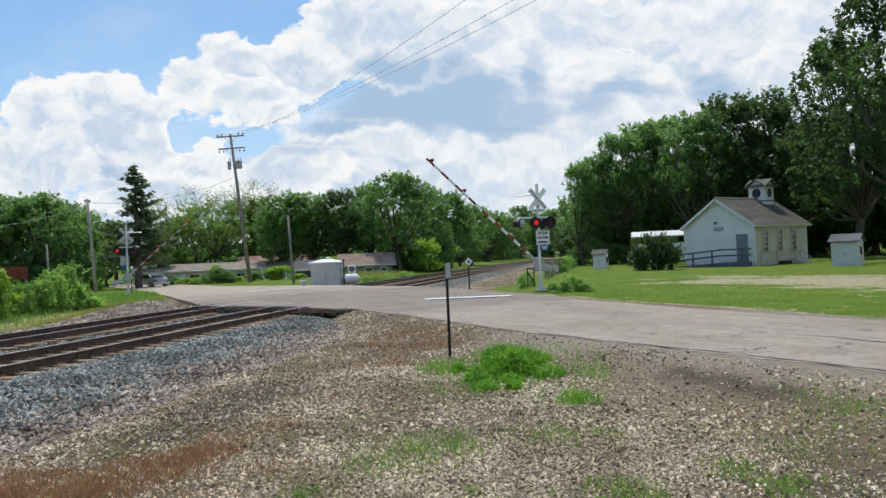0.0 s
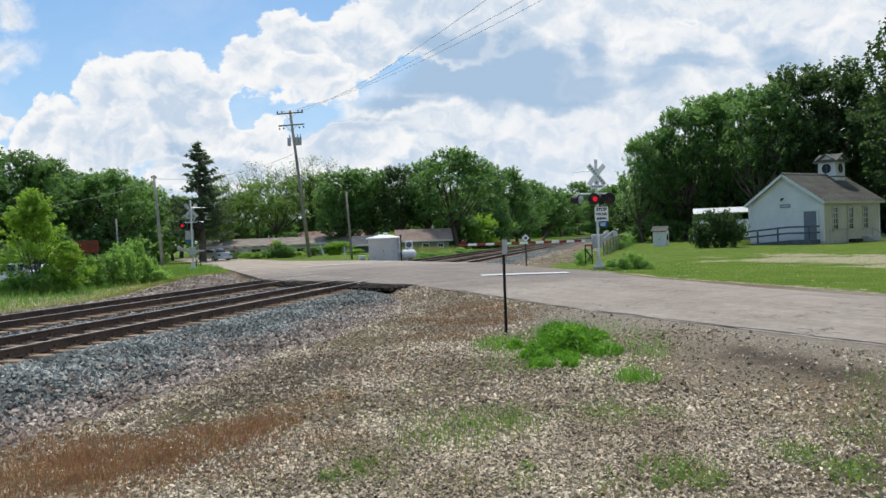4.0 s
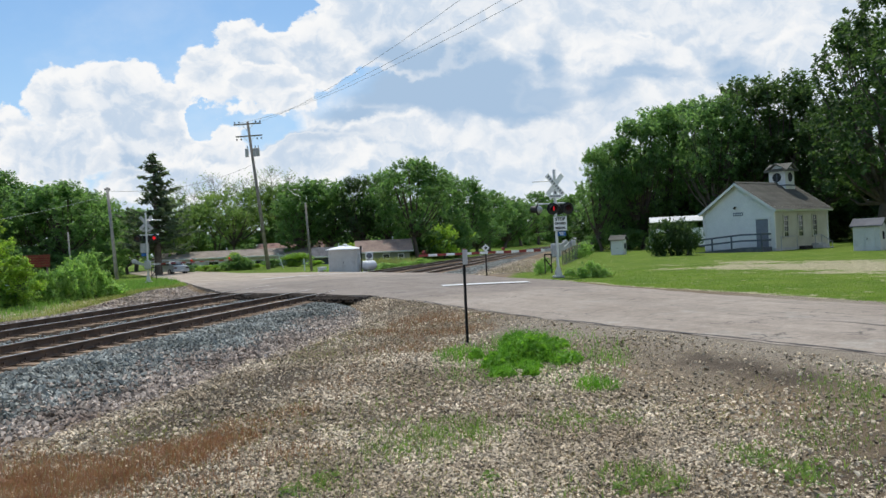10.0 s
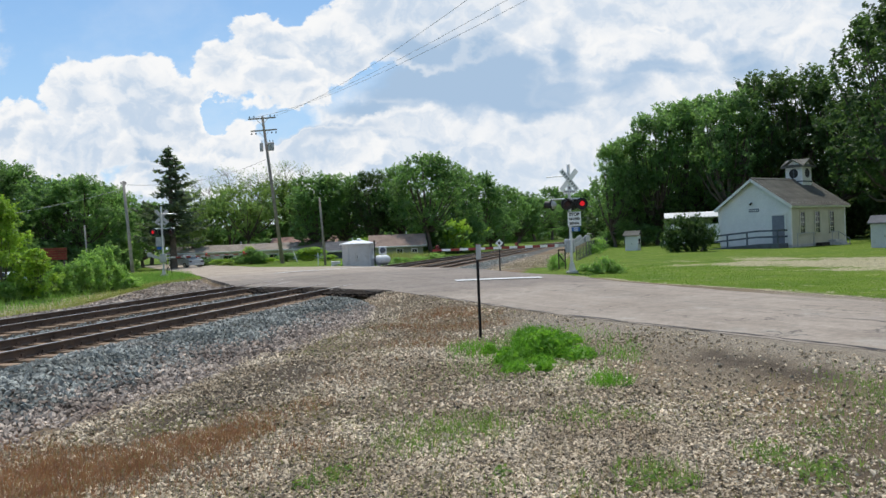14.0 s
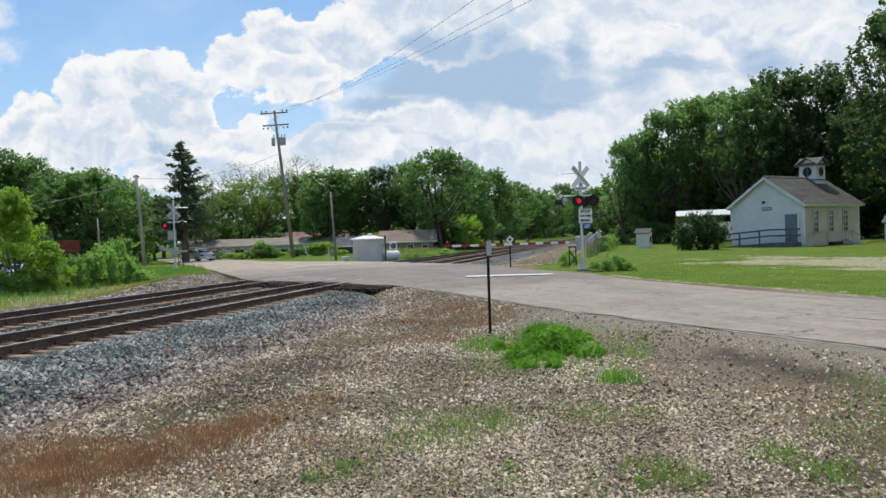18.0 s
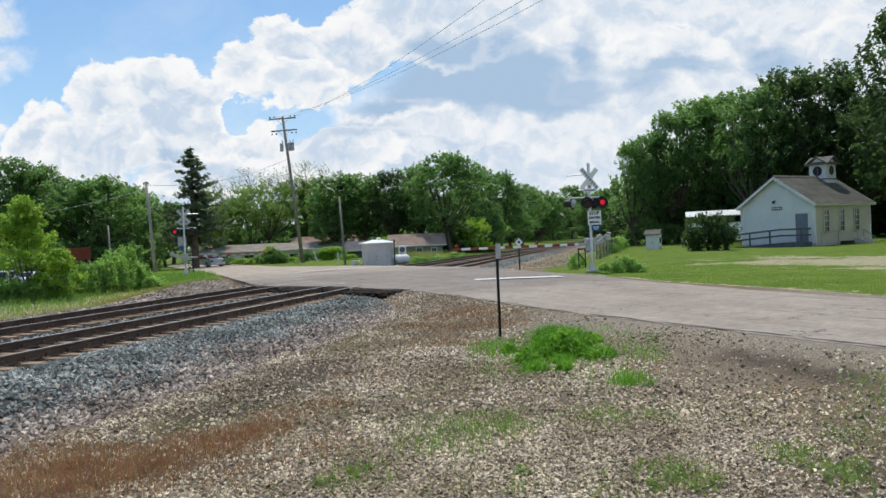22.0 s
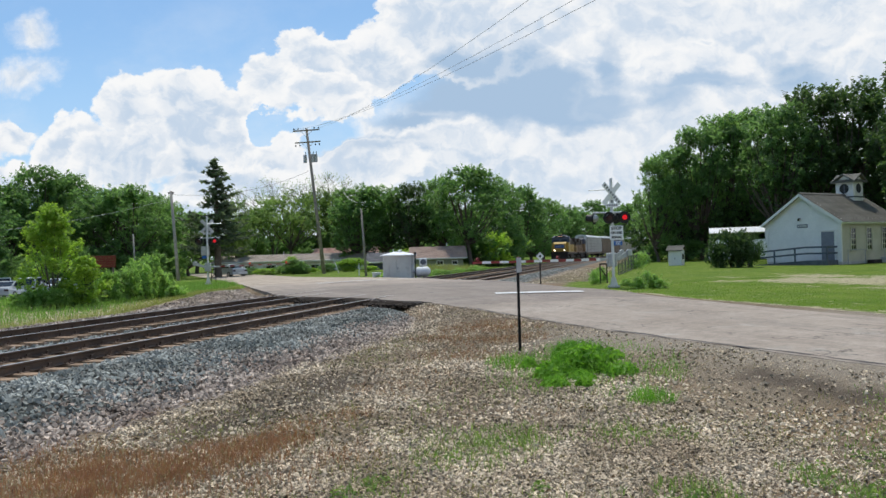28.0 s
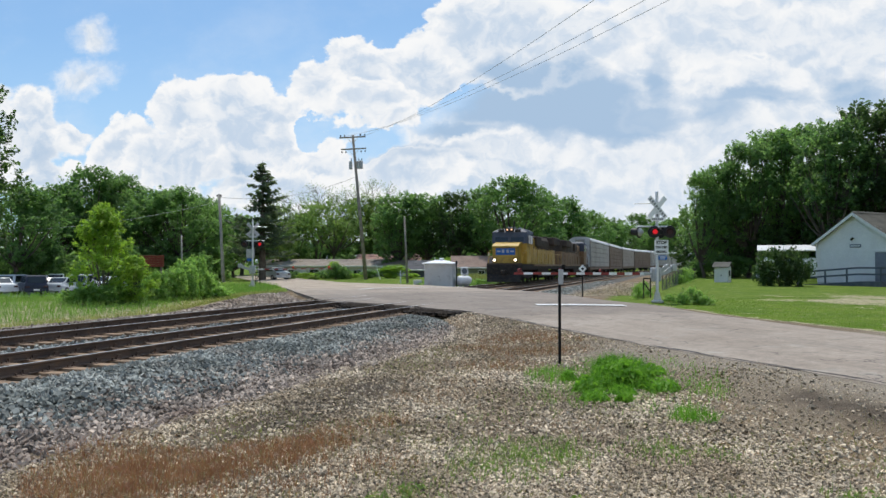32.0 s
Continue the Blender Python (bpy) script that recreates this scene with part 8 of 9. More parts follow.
# ================= cars =================
def car(m, length, width, height, paint, label, group, estate=False):
    root = thing("car", m, label, "car", group)
    l2, w2 = length / 2, width / 2
    if estate:
        line = [(-l2, 0.35), (-l2, 0.85), (-l2 + 0.12, 1.0), (-l2 + 0.25, height - 0.08), (-l2 + 0.5, height), (l2 * 0.15, height), (l2 * 0.5, 1.02), (l2 - 0.15, 0.90), (l2, 0.65), (l2, 0.35)]
    else:
        line = [(-l2, 0.35), (-l2, 0.82), (-l2 + 0.1, 0.96), (-l2 + 0.75, 1.0), (-l2 + 1.35, height), (l2 * 0.12, height), (l2 * 0.46, 0.98), (l2 - 0.2, 0.86), (l2, 0.65), (l2, 0.35)]
    bm = bmesh.new()
    prism(bm, line, -w2, w2)
    for v in bm.verts:
        if v.co.z > 0.95:
            v.co.y *= 0.80
    es = [e for e in bm.edges]
    bmesh.ops.bevel(bm, geom=es, offset=0.05, segments=2, affect="EDGES")
    part("body", bm, paint, root, smooth=False)
    for side in (-1, 1):
        bm = bmesh.new()
        if estate:
            pts = [(-l2 + 0.35, 1.02), (l2 * 0.40, 1.02), (l2 * 0.13, height - 0.08), (-l2 + 0.5, height - 0.08)]
        else:
            pts = [(-l2 + 0.95, 1.03), (l2 * 0.36, 1.03), (l2 * 0.10, height - 0.07), (-l2 + 1.4, height - 0.07)]
        yy = side * (w2 * 0.86)
        prism(bm, pts, yy - 0.012, yy + 0.012)
        for v in bm.verts:
            if v.co.z > 1.1:
                v.co.y *= 0.955
        part("side_window", bm, M_GLASS, root)
    for front in (1, -1):
        bm = bmesh.new()
        if front > 0:
            a, b = Vector((l2 * 0.46 + 0.01, 0, 1.01)), Vector((l2 * 0.14 + 0.01, 0, height - 0.05))
        else:
            a, b = (Vector((-l2 + 0.13, 0, 1.03)), Vector((-l2 + 0.27, 0, height - 0.1))) if estate else (Vector((-l2 + 0.80, 0, 1.03)), Vector((-l2 + 1.32, 0, height - 0.05)))
        rot = (b - a).to_track_quat("X", "Z").to_matrix()
        box(bm, ((b - a).length, width * 0.70, 0.03), (a + b) / 2 + Vector((0.012 * front, 0, 0.012)), rot, bevel=0.005)
        part("windscreen" if front > 0 else "rear_window", bm, M_GLASS, root)
        for side in (-1, 1):
            bm = bmesh.new()
            box(bm, (0.05, 0.34, 0.16), (front * (l2 - 0.005), side * (w2 - 0.24), 0.74), bevel=0.02)
            part("headlamp" if front > 0 else "tail_lamp", bm, M_SIGNWHITE if front > 0 else M_LENS_DARK, root)
        bm = bmesh.new()
        box(bm, (0.10, width * 0.94, 0.20), (front * (l2 - 0.01), 0, 0.44), bevel=0.03)
        part("bumper", bm, paint, root)
        bm = bmesh.new()
        box(bm, (0.02, 0.46, 0.12), (front * (l2 + 0.045), 0, 0.50))
        part("plate", bm, M_SIGNWHITE, root)
    for x in (-l2 * 0.62, l2 * 0.62):
        for side in (-1, 1):
            bm = bmesh.new()
            rod(bm, (x, side * (w2 - 0.20), 0.32), (x, side * (w2 + 0.01), 0.32), 0.32, n=20)
            wheel = part("wheel", bm, M_BLACK, root)
            bm = bmesh.new()
            rod(bm, (x, side * (w2 + 0.005), 0.32), (x, side * (w2 + 0.02), 0.32), 0.20, n=14)
            part("rim", bm, M_GALV, wheel)
    return root


def build_street():
    M_LOT = surface("pale_lot_asphalt", (0.30, 0.30, 0.295), (0.38, 0.38, 0.37), 0.4, 30, 0.9, 0, 0.2, 0.004, (0.24, 0.23, 0.22), 1.2)
    bm = bmesh.new()
    rows = []
    for i in range(13):
        s = i / 12
        a, b = Vector((-58, 39, 0)).lerp(Vector((-29, 64, 0)), s), Vector((-72, 54, 0)).lerp(Vector((-38, 80, 0)), s)
        rows.append([bm.verts.new((p.x, p.y, ground_z(p.x, p.y) + 0.03)) for p in [a.lerp(b, k / 8) for k in range(9)]])
    for r0, r1 in zip(rows, rows[1:]):
        for k in range(8):
            bm.faces.new((r0[k], r0[k + 1], r1[k + 1], r1[k]))
    tag_structure(new("pavement", from_bm(bm, M_LOT)), "pale asphalt parking lot beside the street", "pavement")
    paints = {}
    for n, c in (("white", (0.70, 0.71, 0.72)), ("silver", (0.45, 0.47, 0.49)), ("navy", (0.015, 0.02, 0.045)), ("black", (0.012, 0.012, 0.014)), ("pale blue", (0.30, 0.38, 0.46))):
        paints[n] = surface("car_" + n.replace(" ", "_"), c, tuple(x * 1.15 for x in c), 1, 20, 0.38, 0.0, 0.0, spec=0.4)
    G = "cars parked in the lot"
    for bearing, away, turn, p, est in ((-38.6, 73, 20, "white", False), (-37.45, 77, -25, "white", True), (-36.55, 72, 8, "navy", True), (-35.4, 74, 16, "black", False), (-35.2, 81, 0, "white", True),
                                        (-34.6, 73, -28, "silver", False), (-33.3, 75, -20, "silver", True), (-32.0, 77, -24, "white", False)):
        x, y = away * math.sin(radians(bearing)), away * math.cos(radians(bearing))
        car(pose(x, y, ground_z(x, y) + 0.03, 0, 0, 90 - bearing + turn), 4.5, 1.8, 1.66 if est else 1.44, paints[p], f"{p} {'estate car' if est else 'saloon car'} parked in the lot", G, est)
    car(pose(-30.1, 79.6, ground_z(-30.1, 79.6) + 0.02, 0, 0, 138), 4.4, 1.8, 1.42, paints["silver"], "silver saloon car parked before the houses", "cars by the houses")
    # red-brown board on posts under the trees
    root = thing("sign_board", pose(-36.5, 65.5, -0.1, 0, 0, 25), "red-brown wooden board on dark posts", "sign board")
    for x in (-0.8, 0.8):
        bm = bmesh.new()
        box(bm, (0.16, 0.16, 2.0), (x, 0, 1.0), bevel=0.012)
        part("post", bm, M_BARK, root)
    M_REDWOOD = surface("red_wood", (0.12, 0.028, 0.014), (0.18, 0.045, 0.022), 2, 20, 0.8, 0, 0.2)
    for k in range(5):
        bm = bmesh.new()
        box(bm, (2.1, 0.06, 0.20), (0, -0.12, 1.62 + 0.215 * k), bevel=0.01)
        part("plank", bm, M_REDWOOD, root)


schoolhouse()
garden_shed(pose(14.75, 69.2, 0.06, 0, 0, -28), 1.15, 1.0, 1.38, M_SHINGLE, M_SIDING, "small white wooden shed with a weathered roof")
# greyer wall material stands for the shade on this shed's white walls
garden_shed(pose(27.2, 50.4, 0.10, 0, 0, -42), 1.6, 1.5, 1.62, M_DARKSHINGLE, M_BUNGALOW, "white wooden shed, its shade painted as grey, with a dark shingled roof")
shelter()
build_houses()
build_street()


# ================= train =================
def truck(root, x, axles=3, spread=1.9):
    bm = bmesh.new()
    for s in (-1, 1):
        prism(bm, [(-spread - 0.6, 0.75), (-spread - 0.5, 0.45), (spread + 0.5, 0.45), (spread + 0.6, 0.75), (spread * 0.4, 0.95), (-spread * 0.4, 0.95)], s * 1.08 - 0.09, s * 1.08 + 0.09)
    tr = part("truck_frame", bm, M_DARKSTEEL, root, m=pose(x, 0, 0))
    for k in range(axles):
        ax = -spread + 2 * spread * k / (axles - 1)
        for s in (-1, 1):
            bm = bmesh.new()
            rod(bm, (ax, s * 0.70, 0.5), (ax, s * 0.84, 0.5), 0.5, n=20)
            part("wheel", bm, M_DARKSTEEL, tr)
        bm = bmesh.new()
        rod(bm, (ax, -1.2, 0.5), (ax, 1.2, 0.5), 0.14, n=10)
        part("axle", bm, M_DARKSTEEL, tr)


def locomotive(label, lead, paint):
    """Length along x, front at x = 0 and the body at negative x; z from the rail."""
    L = 21.6
    root = thing("locomotive", Matrix(), label, "locomotive", "locomotives")
    bm = bmesh.new()
    prism(bm, [(-0.5, 1.15), (-L + 0.5, 1.15), (-L + 0.5, 1.62), (-0.5, 1.62)], -1.5, 1.5)
    part("frame", bm, M_DARKSTEEL, root, "dark underframe")
    bm = bmesh.new()
    prism(bm, [(-8.2, 0.5), (-13.4, 0.5), (-13.7, 1.2), (-7.9, 1.2)], -1.35, 1.35)
    part("fuel_tank", bm, M_DARKSTEEL, root)
    truck(root, -4.2), truck(root, -L + 4.2)
    # pilot and plough
    bm = bmesh.new()
    box(bm, (0.25, 3.0, 1.0), (-0.45, 0, 1.05), bevel=0.03)
    prism(bm, [(-0.4, 0.18), (0.05, 0.14), (-0.25, 0.75), (-0.4, 0.75)], -1.4, 1.4)
    part("pilot", bm, M_DARKSTEEL, root, "black pilot and plough")
    bm = bmesh.new()
    box(bm, (0.55, 0.35, 0.35), (-0.1, 0, 0.95), bevel=0.04)
    part("coupler", bm, M_DARKSTEEL, root)
    # nose
    bm = bmesh.new()
    prism(bm, [(-0.75, 1.62), (-2.6, 1.62), (-2.6, 3.42), (-1.15, 3.24), (-0.80, 3.02)], -1.08, 1.08)
    for v in bm.verts:
        if v.co.x > -1.3:
            v.co.y *= 0.86
    bmesh.ops.bevel(bm, geom=list(bm.edges), offset=0.08, segments=2, affect="EDGES")
    nose = part("nose", bm, paint, root, "yellow wide nose")
    bm = bmesh.new()
    box(bm, (0.02, 1.66, 0.56), (-0.762, 0, 2.66), bevel=0.005)
    part("nose_emblem", bm, M_BLUE, nose, "blue and grey emblem panel")
    bm = bmesh.new()
    for k in range(4):
        box(bm, (0.01, 0.20 if k in (1, 2) else 0.30, 0.26 if k in (1, 2) else 0.12), (-0.748, -0.57 + 0.38 * k, 2.68))
    part("emblem_bars", bm, M_GALV, nose)
    for s in (-1, 1):
        bm = bmesh.new()
        box(bm, (0.10, 0.34, 0.34), (-0.62, s * 0.90, 1.95), bevel=0.03)
        dl = part("ditch_light", bm, M_BLACK, root)
        bm = bmesh.new()
        rod(bm, (-0.58, s * 0.90, 1.95), (-0.55, s * 0.90, 1.95), 0.10, n=16)
        part("lens", bm, M_HEADLIGHT if lead else M_BLACK, dl, "glowing ditch light" if lead else "")
    # rails, steps and fittings about the nose
    for s in (-1, 1):
        bm = bmesh.new()
        rod(bm, (-0.60, s * 0.36, 1.62), (-0.60, s * 0.36, 2.22), 0.022, n=6), rod(bm, (-0.60, s * 0.36, 2.22), (-0.60, s * 1.30, 2.22), 0.022, n=6)
        part("nose_rail", bm, paint, root, "yellow handrail before the nose")
        bm = bmesh.new()
        rod(bm, (-0.50, s * 1.40, 0.55), (-0.50, s * 1.40, 1.55), 0.026, n=6), rod(bm, (-0.50, s * 1.40, 1.55), (-1.35, s * 1.46, 2.75), 0.026, n=6), rod(bm, (-1.35, s * 1.46, 2.75), (-2.3, s * 1.46, 2.75), 0.026, n=6)
        part("stair_rail", bm, paint, root, "slanting yellow stair rail")
        bm = bmesh.new()
        box(bm, (0.05, 0.50, 0.24), (-2.33, s * 0.72, 4.47), bevel=0.01)
        part("number_board", bm, M_BLACK, root, "dark board beside the headlight")
        bm = bmesh.new()
        box(bm, (0.10, 0.035, 0.45), (-2.75, s * 1.60, 3.65), bevel=0.01)
        part("mirror", bm, M_DARKSTEEL, root)
    for k in range(7):
        bm = bmesh.new()
        box(bm, (0.02, 0.05, 0.62), (-0.752, -0.72 + 0.24 * k, 1.95), bevel=0.006)
        part("nose_rib", bm, paint, nose)
    bm = bmesh.new()
    prism(bm, [(-0.68, 3.04), (-0.72, 3.13), (-1.2, 3.34), (-2.45, 3.52), (-2.45, 3.40)], -1.12, 1.12)
    part("nose_lip", bm, paint, nose, "overhanging yellow lip of the nose")
    bm = bmesh.new()
    box(bm, (0.22, 2.96, 0.16), (-0.44, 0, 1.62), bevel=0.02)
    part("anticlimber", bm, M_SOOT, root, "reddish dark sill across the front")
    bm = bmesh.new()
    for dy in (-0.25, 0.0, 0.25):
        rod(bm, (-3.7, dy, 4.72), (-3.1, dy * 1.2, 4.78), 0.035, 0.07, 8)
    box(bm, (0.12, 0.62, 0.08), (-3.75, 0, 4.66))
    part("horn", bm, M_GALV, root, "cluster of air horns")
    bm = bmesh.new()
    rod(bm, (-4.3, 0.5, 4.6), (-4.3, 0.5, 4.82), 0.16, 0.12, 12), rod(bm, (-4.5, -0.6, 4.6), (-4.5, -0.6, 5.05), 0.012, n=5)
    part("antenna", bm, M_GALV, root)
    # cab
    bm = bmesh.new()
    prism(bm, [(-2.4, 1.62), (-5.0, 1.62), (-5.0, 4.42), (-4.6, 4.62), (-2.9, 4.62), (-2.45, 4.35), (-2.25, 3.3)], -1.5, 1.5)
    for v in bm.verts:
        if v.co.z > 4.5:
            v.co.y *= 0.72
    bmesh.ops.bevel(bm, geom=[e for e in bm.edges], offset=0.05, segments=1, affect="EDGES")
    cab = part("cab", bm, paint, root, "yellow cab")
    bm = bmesh.new()
    prism(bm, [(-2.42, 3.38), (-5.02, 3.38), (-5.02, 4.44), (-4.6, 4.64), (-2.88, 4.64), (-2.40, 4.36), (-2.24, 3.38)], -1.515, 1.515)
    for v in bm.verts:
        if v.co.z > 4.5:
            v.co.y *= 0.72
    part("cab_roof", bm, M_LOCOGREY, cab, "dark grey upper cab and roof")
    for s in (-1, 1):
        bm = bmesh.new()
        box(bm, (0.03, 1.12, 0.66), (-2.34, s * 0.68, 3.90), Matrix.Rotation(radians(-11), 3, "Y"), bevel=0.01)
        part("windscreen", bm, M_GLASS, cab)
        for x in (-3.2, -4.2):
            bm = bmesh.new()
            box(bm, (0.72, 0.03, 0.70), (x, s * 1.525, 3.72), bevel=0.01)
            part("side_window", bm, M_GLASS, cab)
        bm = bmesh.new()
        box(bm, (0.5, 0.03, 1.5), (-4.7, s * 1.515, 2.5), bevel=0.01)
        part("cab_door", bm, paint, cab)
    bm = bmesh.new()
    box(bm, (0.22, 0.75, 0.30), (-2.40, 0, 4.55), bevel=0.03)
    hl = part("headlight_case", bm, M_BLACK, root)
    for s in (-1, 1):
        bm = bmesh.new()
        rod(bm, (-2.30, s * 0.18, 4.55), (-2.26, s * 0.18, 4.55), 0.07, n=16)
        part("headlight", bm, M_LAMPGLOW if lead else M_BLACK, hl, "glowing headlight" if lead else "")
    # long hood
    bm = bmesh.new()
    prism(bm, [(-0.92, 1.62), (0.92, 1.62), (0.92, 3.9), (0.70, 4.25), (-0.70, 4.25), (-0.92, 3.9)], -L + 1.6, -5.0, axis="x")
    hood = part("hood", bm, [paint], root, "faded yellow engine hood")
    bm = bmesh.new()
    prism(bm, [(-0.94, 3.78), (0.94, 3.78), (0.94, 3.92), (0.72, 4.30), (-0.72, 4.30), (-0.94, 3.92)], -L + 1.55, -8.6, axis="x")
    part("hood_top", bm, M_SOOT, hood, "sooty dark hood top")
    bm = bmesh.new()
    prism(bm, [(-0.965, 3.1), (0.965, 3.1), (0.965, 3.80), (-0.965, 3.80)], -L + 1.58, -9.6, axis="x")
    part("hood_band", bm, M_SOOT, hood, "soot-stained upper hood side")
    for k in range(11):
        for s in (-1, 1):
            bm = bmesh.new()
            box(bm, (0.86, 0.025, 1.85), (-6.0 - k * 1.15, s * 0.93, 2.66), bevel=0.008)
            part("hood_door", bm, paint, hood)
            bm = bmesh.new()
            for j in range(4):
                box(bm, (0.60, 0.012, 0.05), (-6.0 - k * 1.15, s * 0.948, 3.05 + 0.11 * j))
            part("door_louvre", bm, M_SOOT, hood)
    for s in (-1, 1):
        bm = bmesh.new()
        box(bm, (L - 6.2, 0.03, 0.16), (-L / 2 - 2.4, s * 1.512, 1.54), bevel=0.006)
        part("sill_stripe", bm, M_RUSTYELLOW, root, "faded stripe along the walkway sill")
        bm = bmesh.new()
        box(bm, (2.6, 0.05, 1.1), (-6.4, s * 1.02, 2.2), bevel=0.03)
        part("equipment_locker", bm, paint, root)
    for s in (-1, 1):
        bm = bmesh.new()
        box(bm, (3.6, 0.9, 0.75), (-L + 3.6, s * 1.02, 4.0), bevel=0.06)
        part("radiator_wing", bm, M_SOOT, root, "dark flared radiator housing")
        bm = bmesh.new()
        box(bm, (2.4, 0.25, 0.9), (-9.9, s * 1.02, 3.75), bevel=0.04)
        part("blower_duct", bm, M_SOOT, root)
    for x, r in ((-L + 2.6, 0.6), (-L + 4.2, 0.6), (-10.6, 0.45)):
        bm = bmesh.new()
        rod(bm, (x, 0, 4.28), (x, 0, 4.46), r, n=18)
        part("roof_fan", bm, M_SOOT, root)
    bm = bmesh.new()
    box(bm, (1.0, 0.5, 0.35), (-8.2, 0, 4.42), bevel=0.05)
    part("exhaust", bm, M_SOOT, root)
    # walkway rails and steps
    for s in (-1, 1):
        bm = bmesh.new()
        rod(bm, (-5.2, s * 1.45, 2.65), (-L + 0.6, s * 1.45, 2.65), 0.022, n=6)
        part("handrail", bm, paint, root)
        for k in range(9):
            bm = bmesh.new()
            x = -5.3 - k * (L - 6.0) / 8
            rod(bm, (x, s * 1.45, 1.6), (x, s * 1.45, 2.67), 0.022, n=6)
            part("stanchion", bm, paint, root)
        bm = bmesh.new()
        rod(bm, (-0.55, s * 1.42, 1.2), (-0.55, s * 1.42, 2.6), 0.022, n=6), rod(bm, (-0.55, s * 1.42, 2.6), (-2.2, s * 1.42, 2.6), 0.022, n=6)
        part("front_rail", bm, paint, root)
        for k in range(4):
            bm = bmesh.new()
            box(bm, (0.6, 0.25, 0.04), (-1.0, s * 1.40, 0.35 + 0.32 * k), bevel=0.008)
            part("step", bm, M_DARKSTEEL, root)
    return root


def autorack(label, panel, roof):
    """A tall closed car carrier: ribbed side panels, end doors and a rounded roof."""
    L = 27.2
    root = thing("autorack_car", Matrix(), label, "railway car", "autorack cars")
    bm = bmesh.new()
    prism(bm, [(-0.4, 0.95), (-L + 0.4, 0.95), (-L + 0.4, 1.35), (-0.4, 1.35)], -1.45, 1.45)
    part("underframe", bm, M_RACKBROWN, root, "brown flat car underframe")
    truck(root, -3.0, 2, 0.9), truck(root, -L + 3.0, 2, 0.9)
    n = 15
    for s in (-1, 1):
        for k in range(n):
            x0, x1 = -0.5 - (L - 1.0) * k / n, -0.5 - (L - 1.0) * (k + 1) / n
            bm = bmesh.new()
            for j in range(5):
                box(bm, (abs(x1 - x0) - 0.07, 0.05, 0.66), ((x0 + x1) / 2, s * 1.47, 1.72 + j * 0.70), bevel=0.012)
            part("side_panel", bm, panel, root)
        for k in range(n + 1):
            bm = bmesh.new()
            box(bm, (0.10, 0.12, 3.75), (-0.5 - (L - 1.0) * k / n, s * 1.44, 3.2), bevel=0.01)
            part("upright", bm, panel, root)
    bm = bmesh.new()
    box(bm, (L - 1.1, 2.75, 3.7), (-L / 2, 0, 3.2))
    part("inner_body", bm, M_DARKSTEEL, root, "dark interior seen between panels")
    bm = bmesh.new()
    prism(bm, [(-1.5, 4.95), (1.5, 4.95), (1.42, 5.25), (0.95, 5.52), (0, 5.62), (-0.95, 5.52), (-1.42, 5.25)], -L + 0.45, -0.45, axis="x")
    part("roof", bm, roof, root, "pale rounded metal roof")
    for x in (-0.42, -L + 0.42):
        for k in range(4):
            bm = bmesh.new()
            box(bm, (0.05, 0.66, 3.9), (x, -1.02 + k * 0.68, 3.25), bevel=0.02)
            part("end_door", bm, roof if k in (0, 3) else panel, root)
    return root


def build_train():
    """The cars and how far each front stands behind the leading nose."""
    M_RACKTAN = surface("tan_weathered_panel", (0.27, 0.235, 0.20), (0.35, 0.31, 0.265), 0.5, 14, 0.7, 0.1, 0.1, 0.004, (0.28, 0.22, 0.17), 0.9)
    a = locomotive("faded yellow and grey leading diesel locomotive, headlights lit", True, M_YELLOW)
    b = locomotive("sooty yellow second diesel locomotive", False, M_RUSTYELLOW)
    first = autorack("tall autorack car with galvanised ribbed panels", M_RACK, M_RACKROOF)
    second = autorack("tall autorack car with weathered brown panels", M_RACKBROWN, M_RACKROOF)
    third = autorack("tall autorack car with weathered tan panels", M_RACKTAN, M_RACKROOF)
    cars = [(a, 0.0, 21.6), (b, 23.0, 21.6), (first, 46.4, 27.2), (second, 74.1, 27.2), (third, 101.8, 27.2)]
    for i, src in enumerate((second, first, first, third, first)):
        cars.append((copy_thing(src, Matrix()), 129.5 + 27.7 * i, 27.2))
    return cars


TRAIN = build_train()


# ================= what moves =================
def train_front(t):
    """Where the leading nose stands along the track at t seconds."""
    d = min(32.0 - t, 5.5)
    return 60.6 + 17.3 * d + 0.42 * d * d + 22.0 * max(26.5 - t, 0)


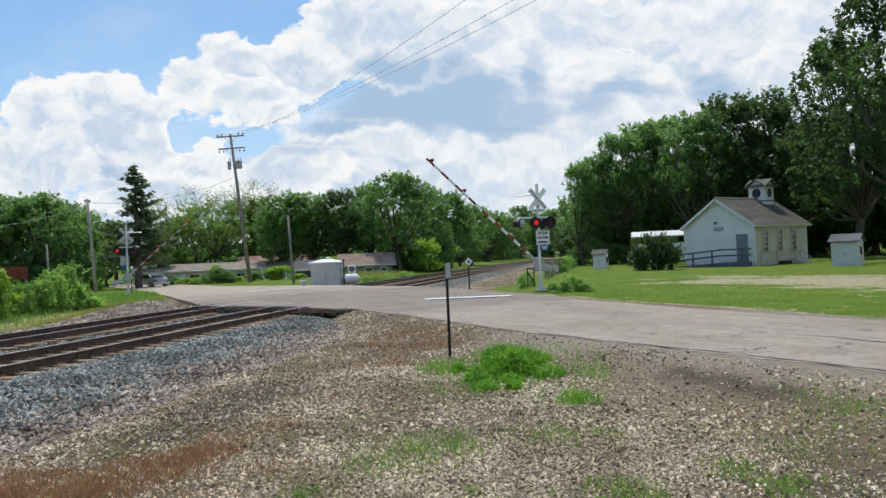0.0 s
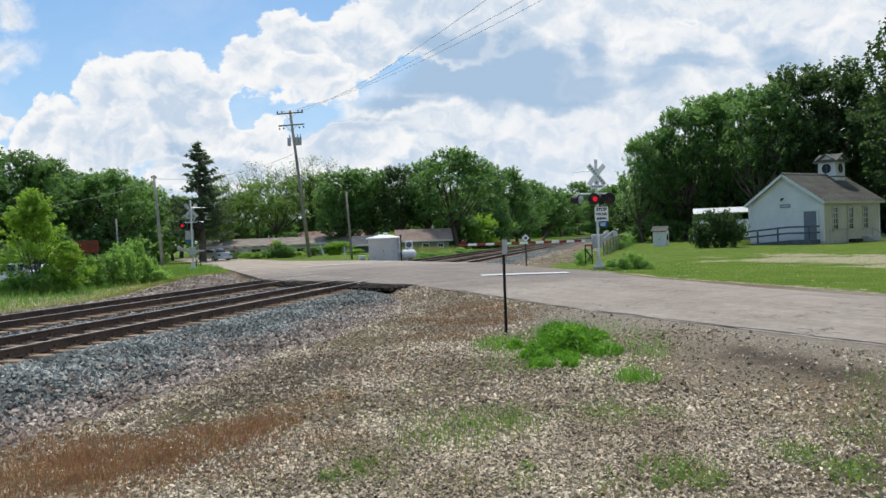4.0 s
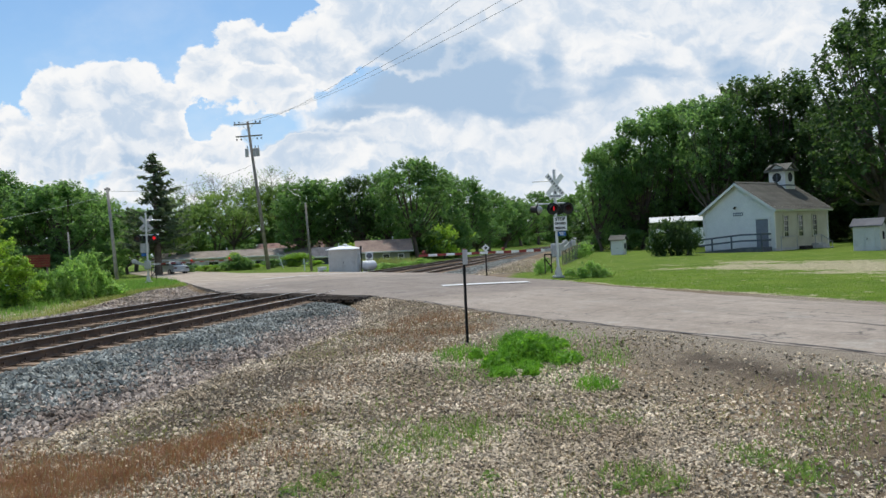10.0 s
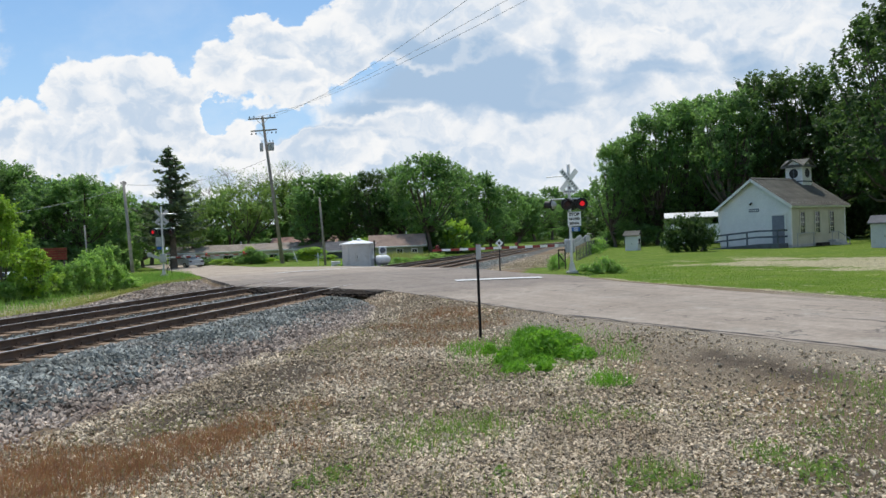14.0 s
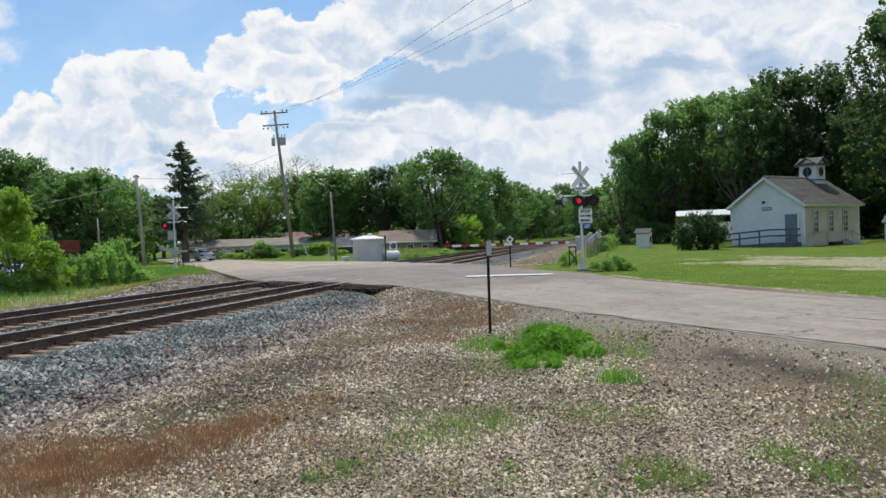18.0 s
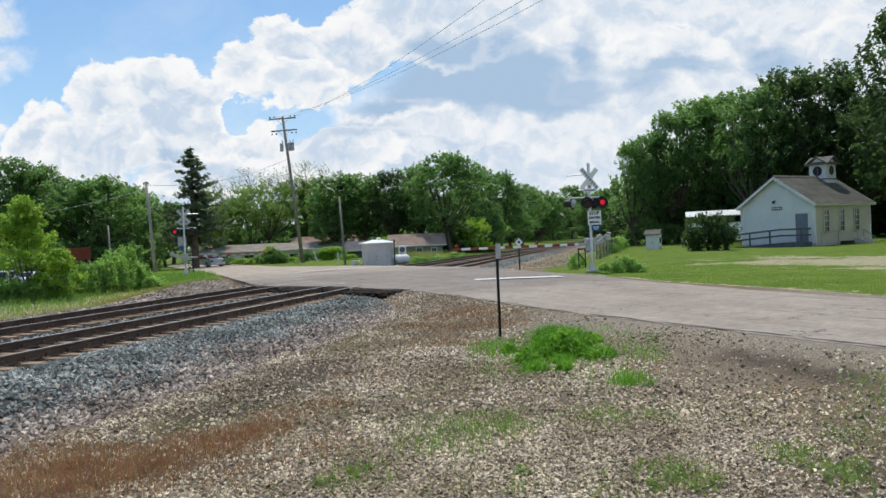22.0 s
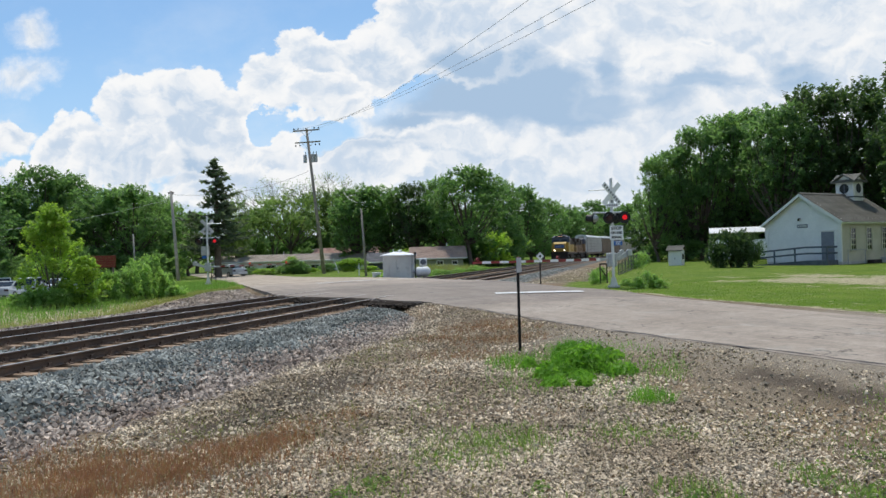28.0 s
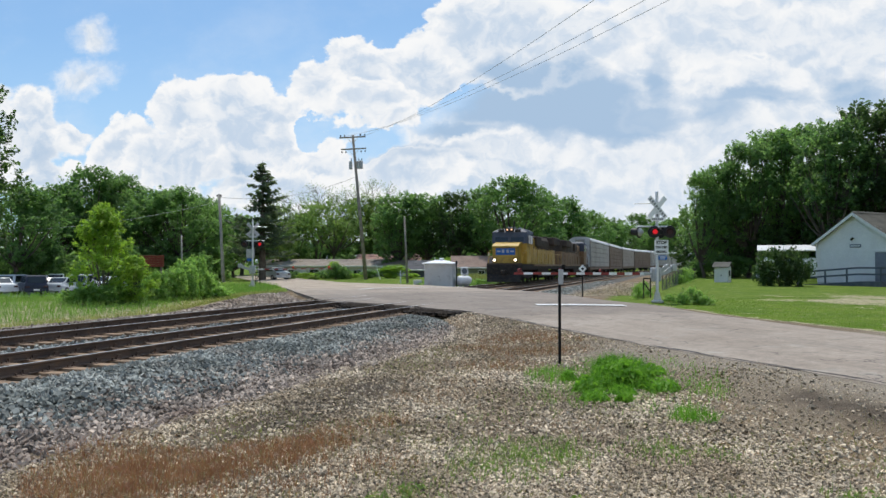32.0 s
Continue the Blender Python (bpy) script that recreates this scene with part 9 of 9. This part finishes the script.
def lens_rows(first, half, lit_when):
    """Rows for a lens that turns its lit face out for every other half period."""
    rows, k = [], math.ceil((0 - first) / half)
    state = (k - 1) % 2 == lit_when
    rows.append((0.0, 0 if state else 180))
    while first + k * half < 31.9:
        t = first + k * half
        now = k % 2 == lit_when
        a0, a1 = (180, 0) if now else (0, 180)
        if t > 0.12:
            for j in range(4):
                rows.append((t - 0.05 + 0.034 * j, a0 + (a1 - a0) * j / 3))
        elif now != state:
            rows[0] = (0.0, a1)
        state = now
        k += 1
    rows.append((32.0, rows[-1][1]))
    return rows


def motions():
    # gates
    for arm, turn, signal in ARMS:
        down = [(0.0, 36), (0.4, 30.5), (0.8, 25), (1.2, 20.5), (1.6, 15), (2.0, 11), (2.4, 7), (2.8, 4.5), (3.2, 2.5), (3.6, 1.0), (4.2, 0.5), (32.0, 0.5)] if signal == 0 else \
            [(0.0, 42), (0.8, 31), (1.6, 21), (2.4, 12), (3.2, 6), (4.0, 2), (4.8, 0.5), (32.0, 0.5)]
        base = arm.matrix_basis.translation.copy()
        walk(arm, [(t, Matrix.Translation(base) @ pose(0, 0, 0, 0, 0, turn) @ pose(0, 0, 0, 0, a, 0)) for t, a in down])
    # flashing lamps
    for lens, pair, signal in LAMPS:
        first, half = ((20.0, 0.588) if signal == 0 else (7.25, 0.677))
        rows = lens_rows(first, half, pair)
        walk(lens, [(t, pose(0, -0.17, 0, 0, 0, a)) for t, a in rows])
    # the train
    for root, behind, length in TRAIN:
        rows = []
        for i in range(33):
            t = float(i)
            u = train_front(t) - 0 + behind
            p, q = on_track(u, TRACKS["far"], RAIL_TOP), on_track(u + length, TRACKS["far"], RAIL_TOP)
            d = (p - q).normalized()
            turn = math.degrees(math.atan2(d.y, d.x))
            tilt = -math.degrees(math.asin(d.z))
            m = Matrix.Translation(p) @ pose(0, 0, 0, 0, 0, turn) @ pose(0, 0, 0, 0, tilt, 0)
            if 20 < behind < 25:                     # the second locomotive runs long hood first
                m = m @ pose(-length, 0, 0, 0, 0, 180)
            rows.append((t, m))
        walk(root, rows)


motions()
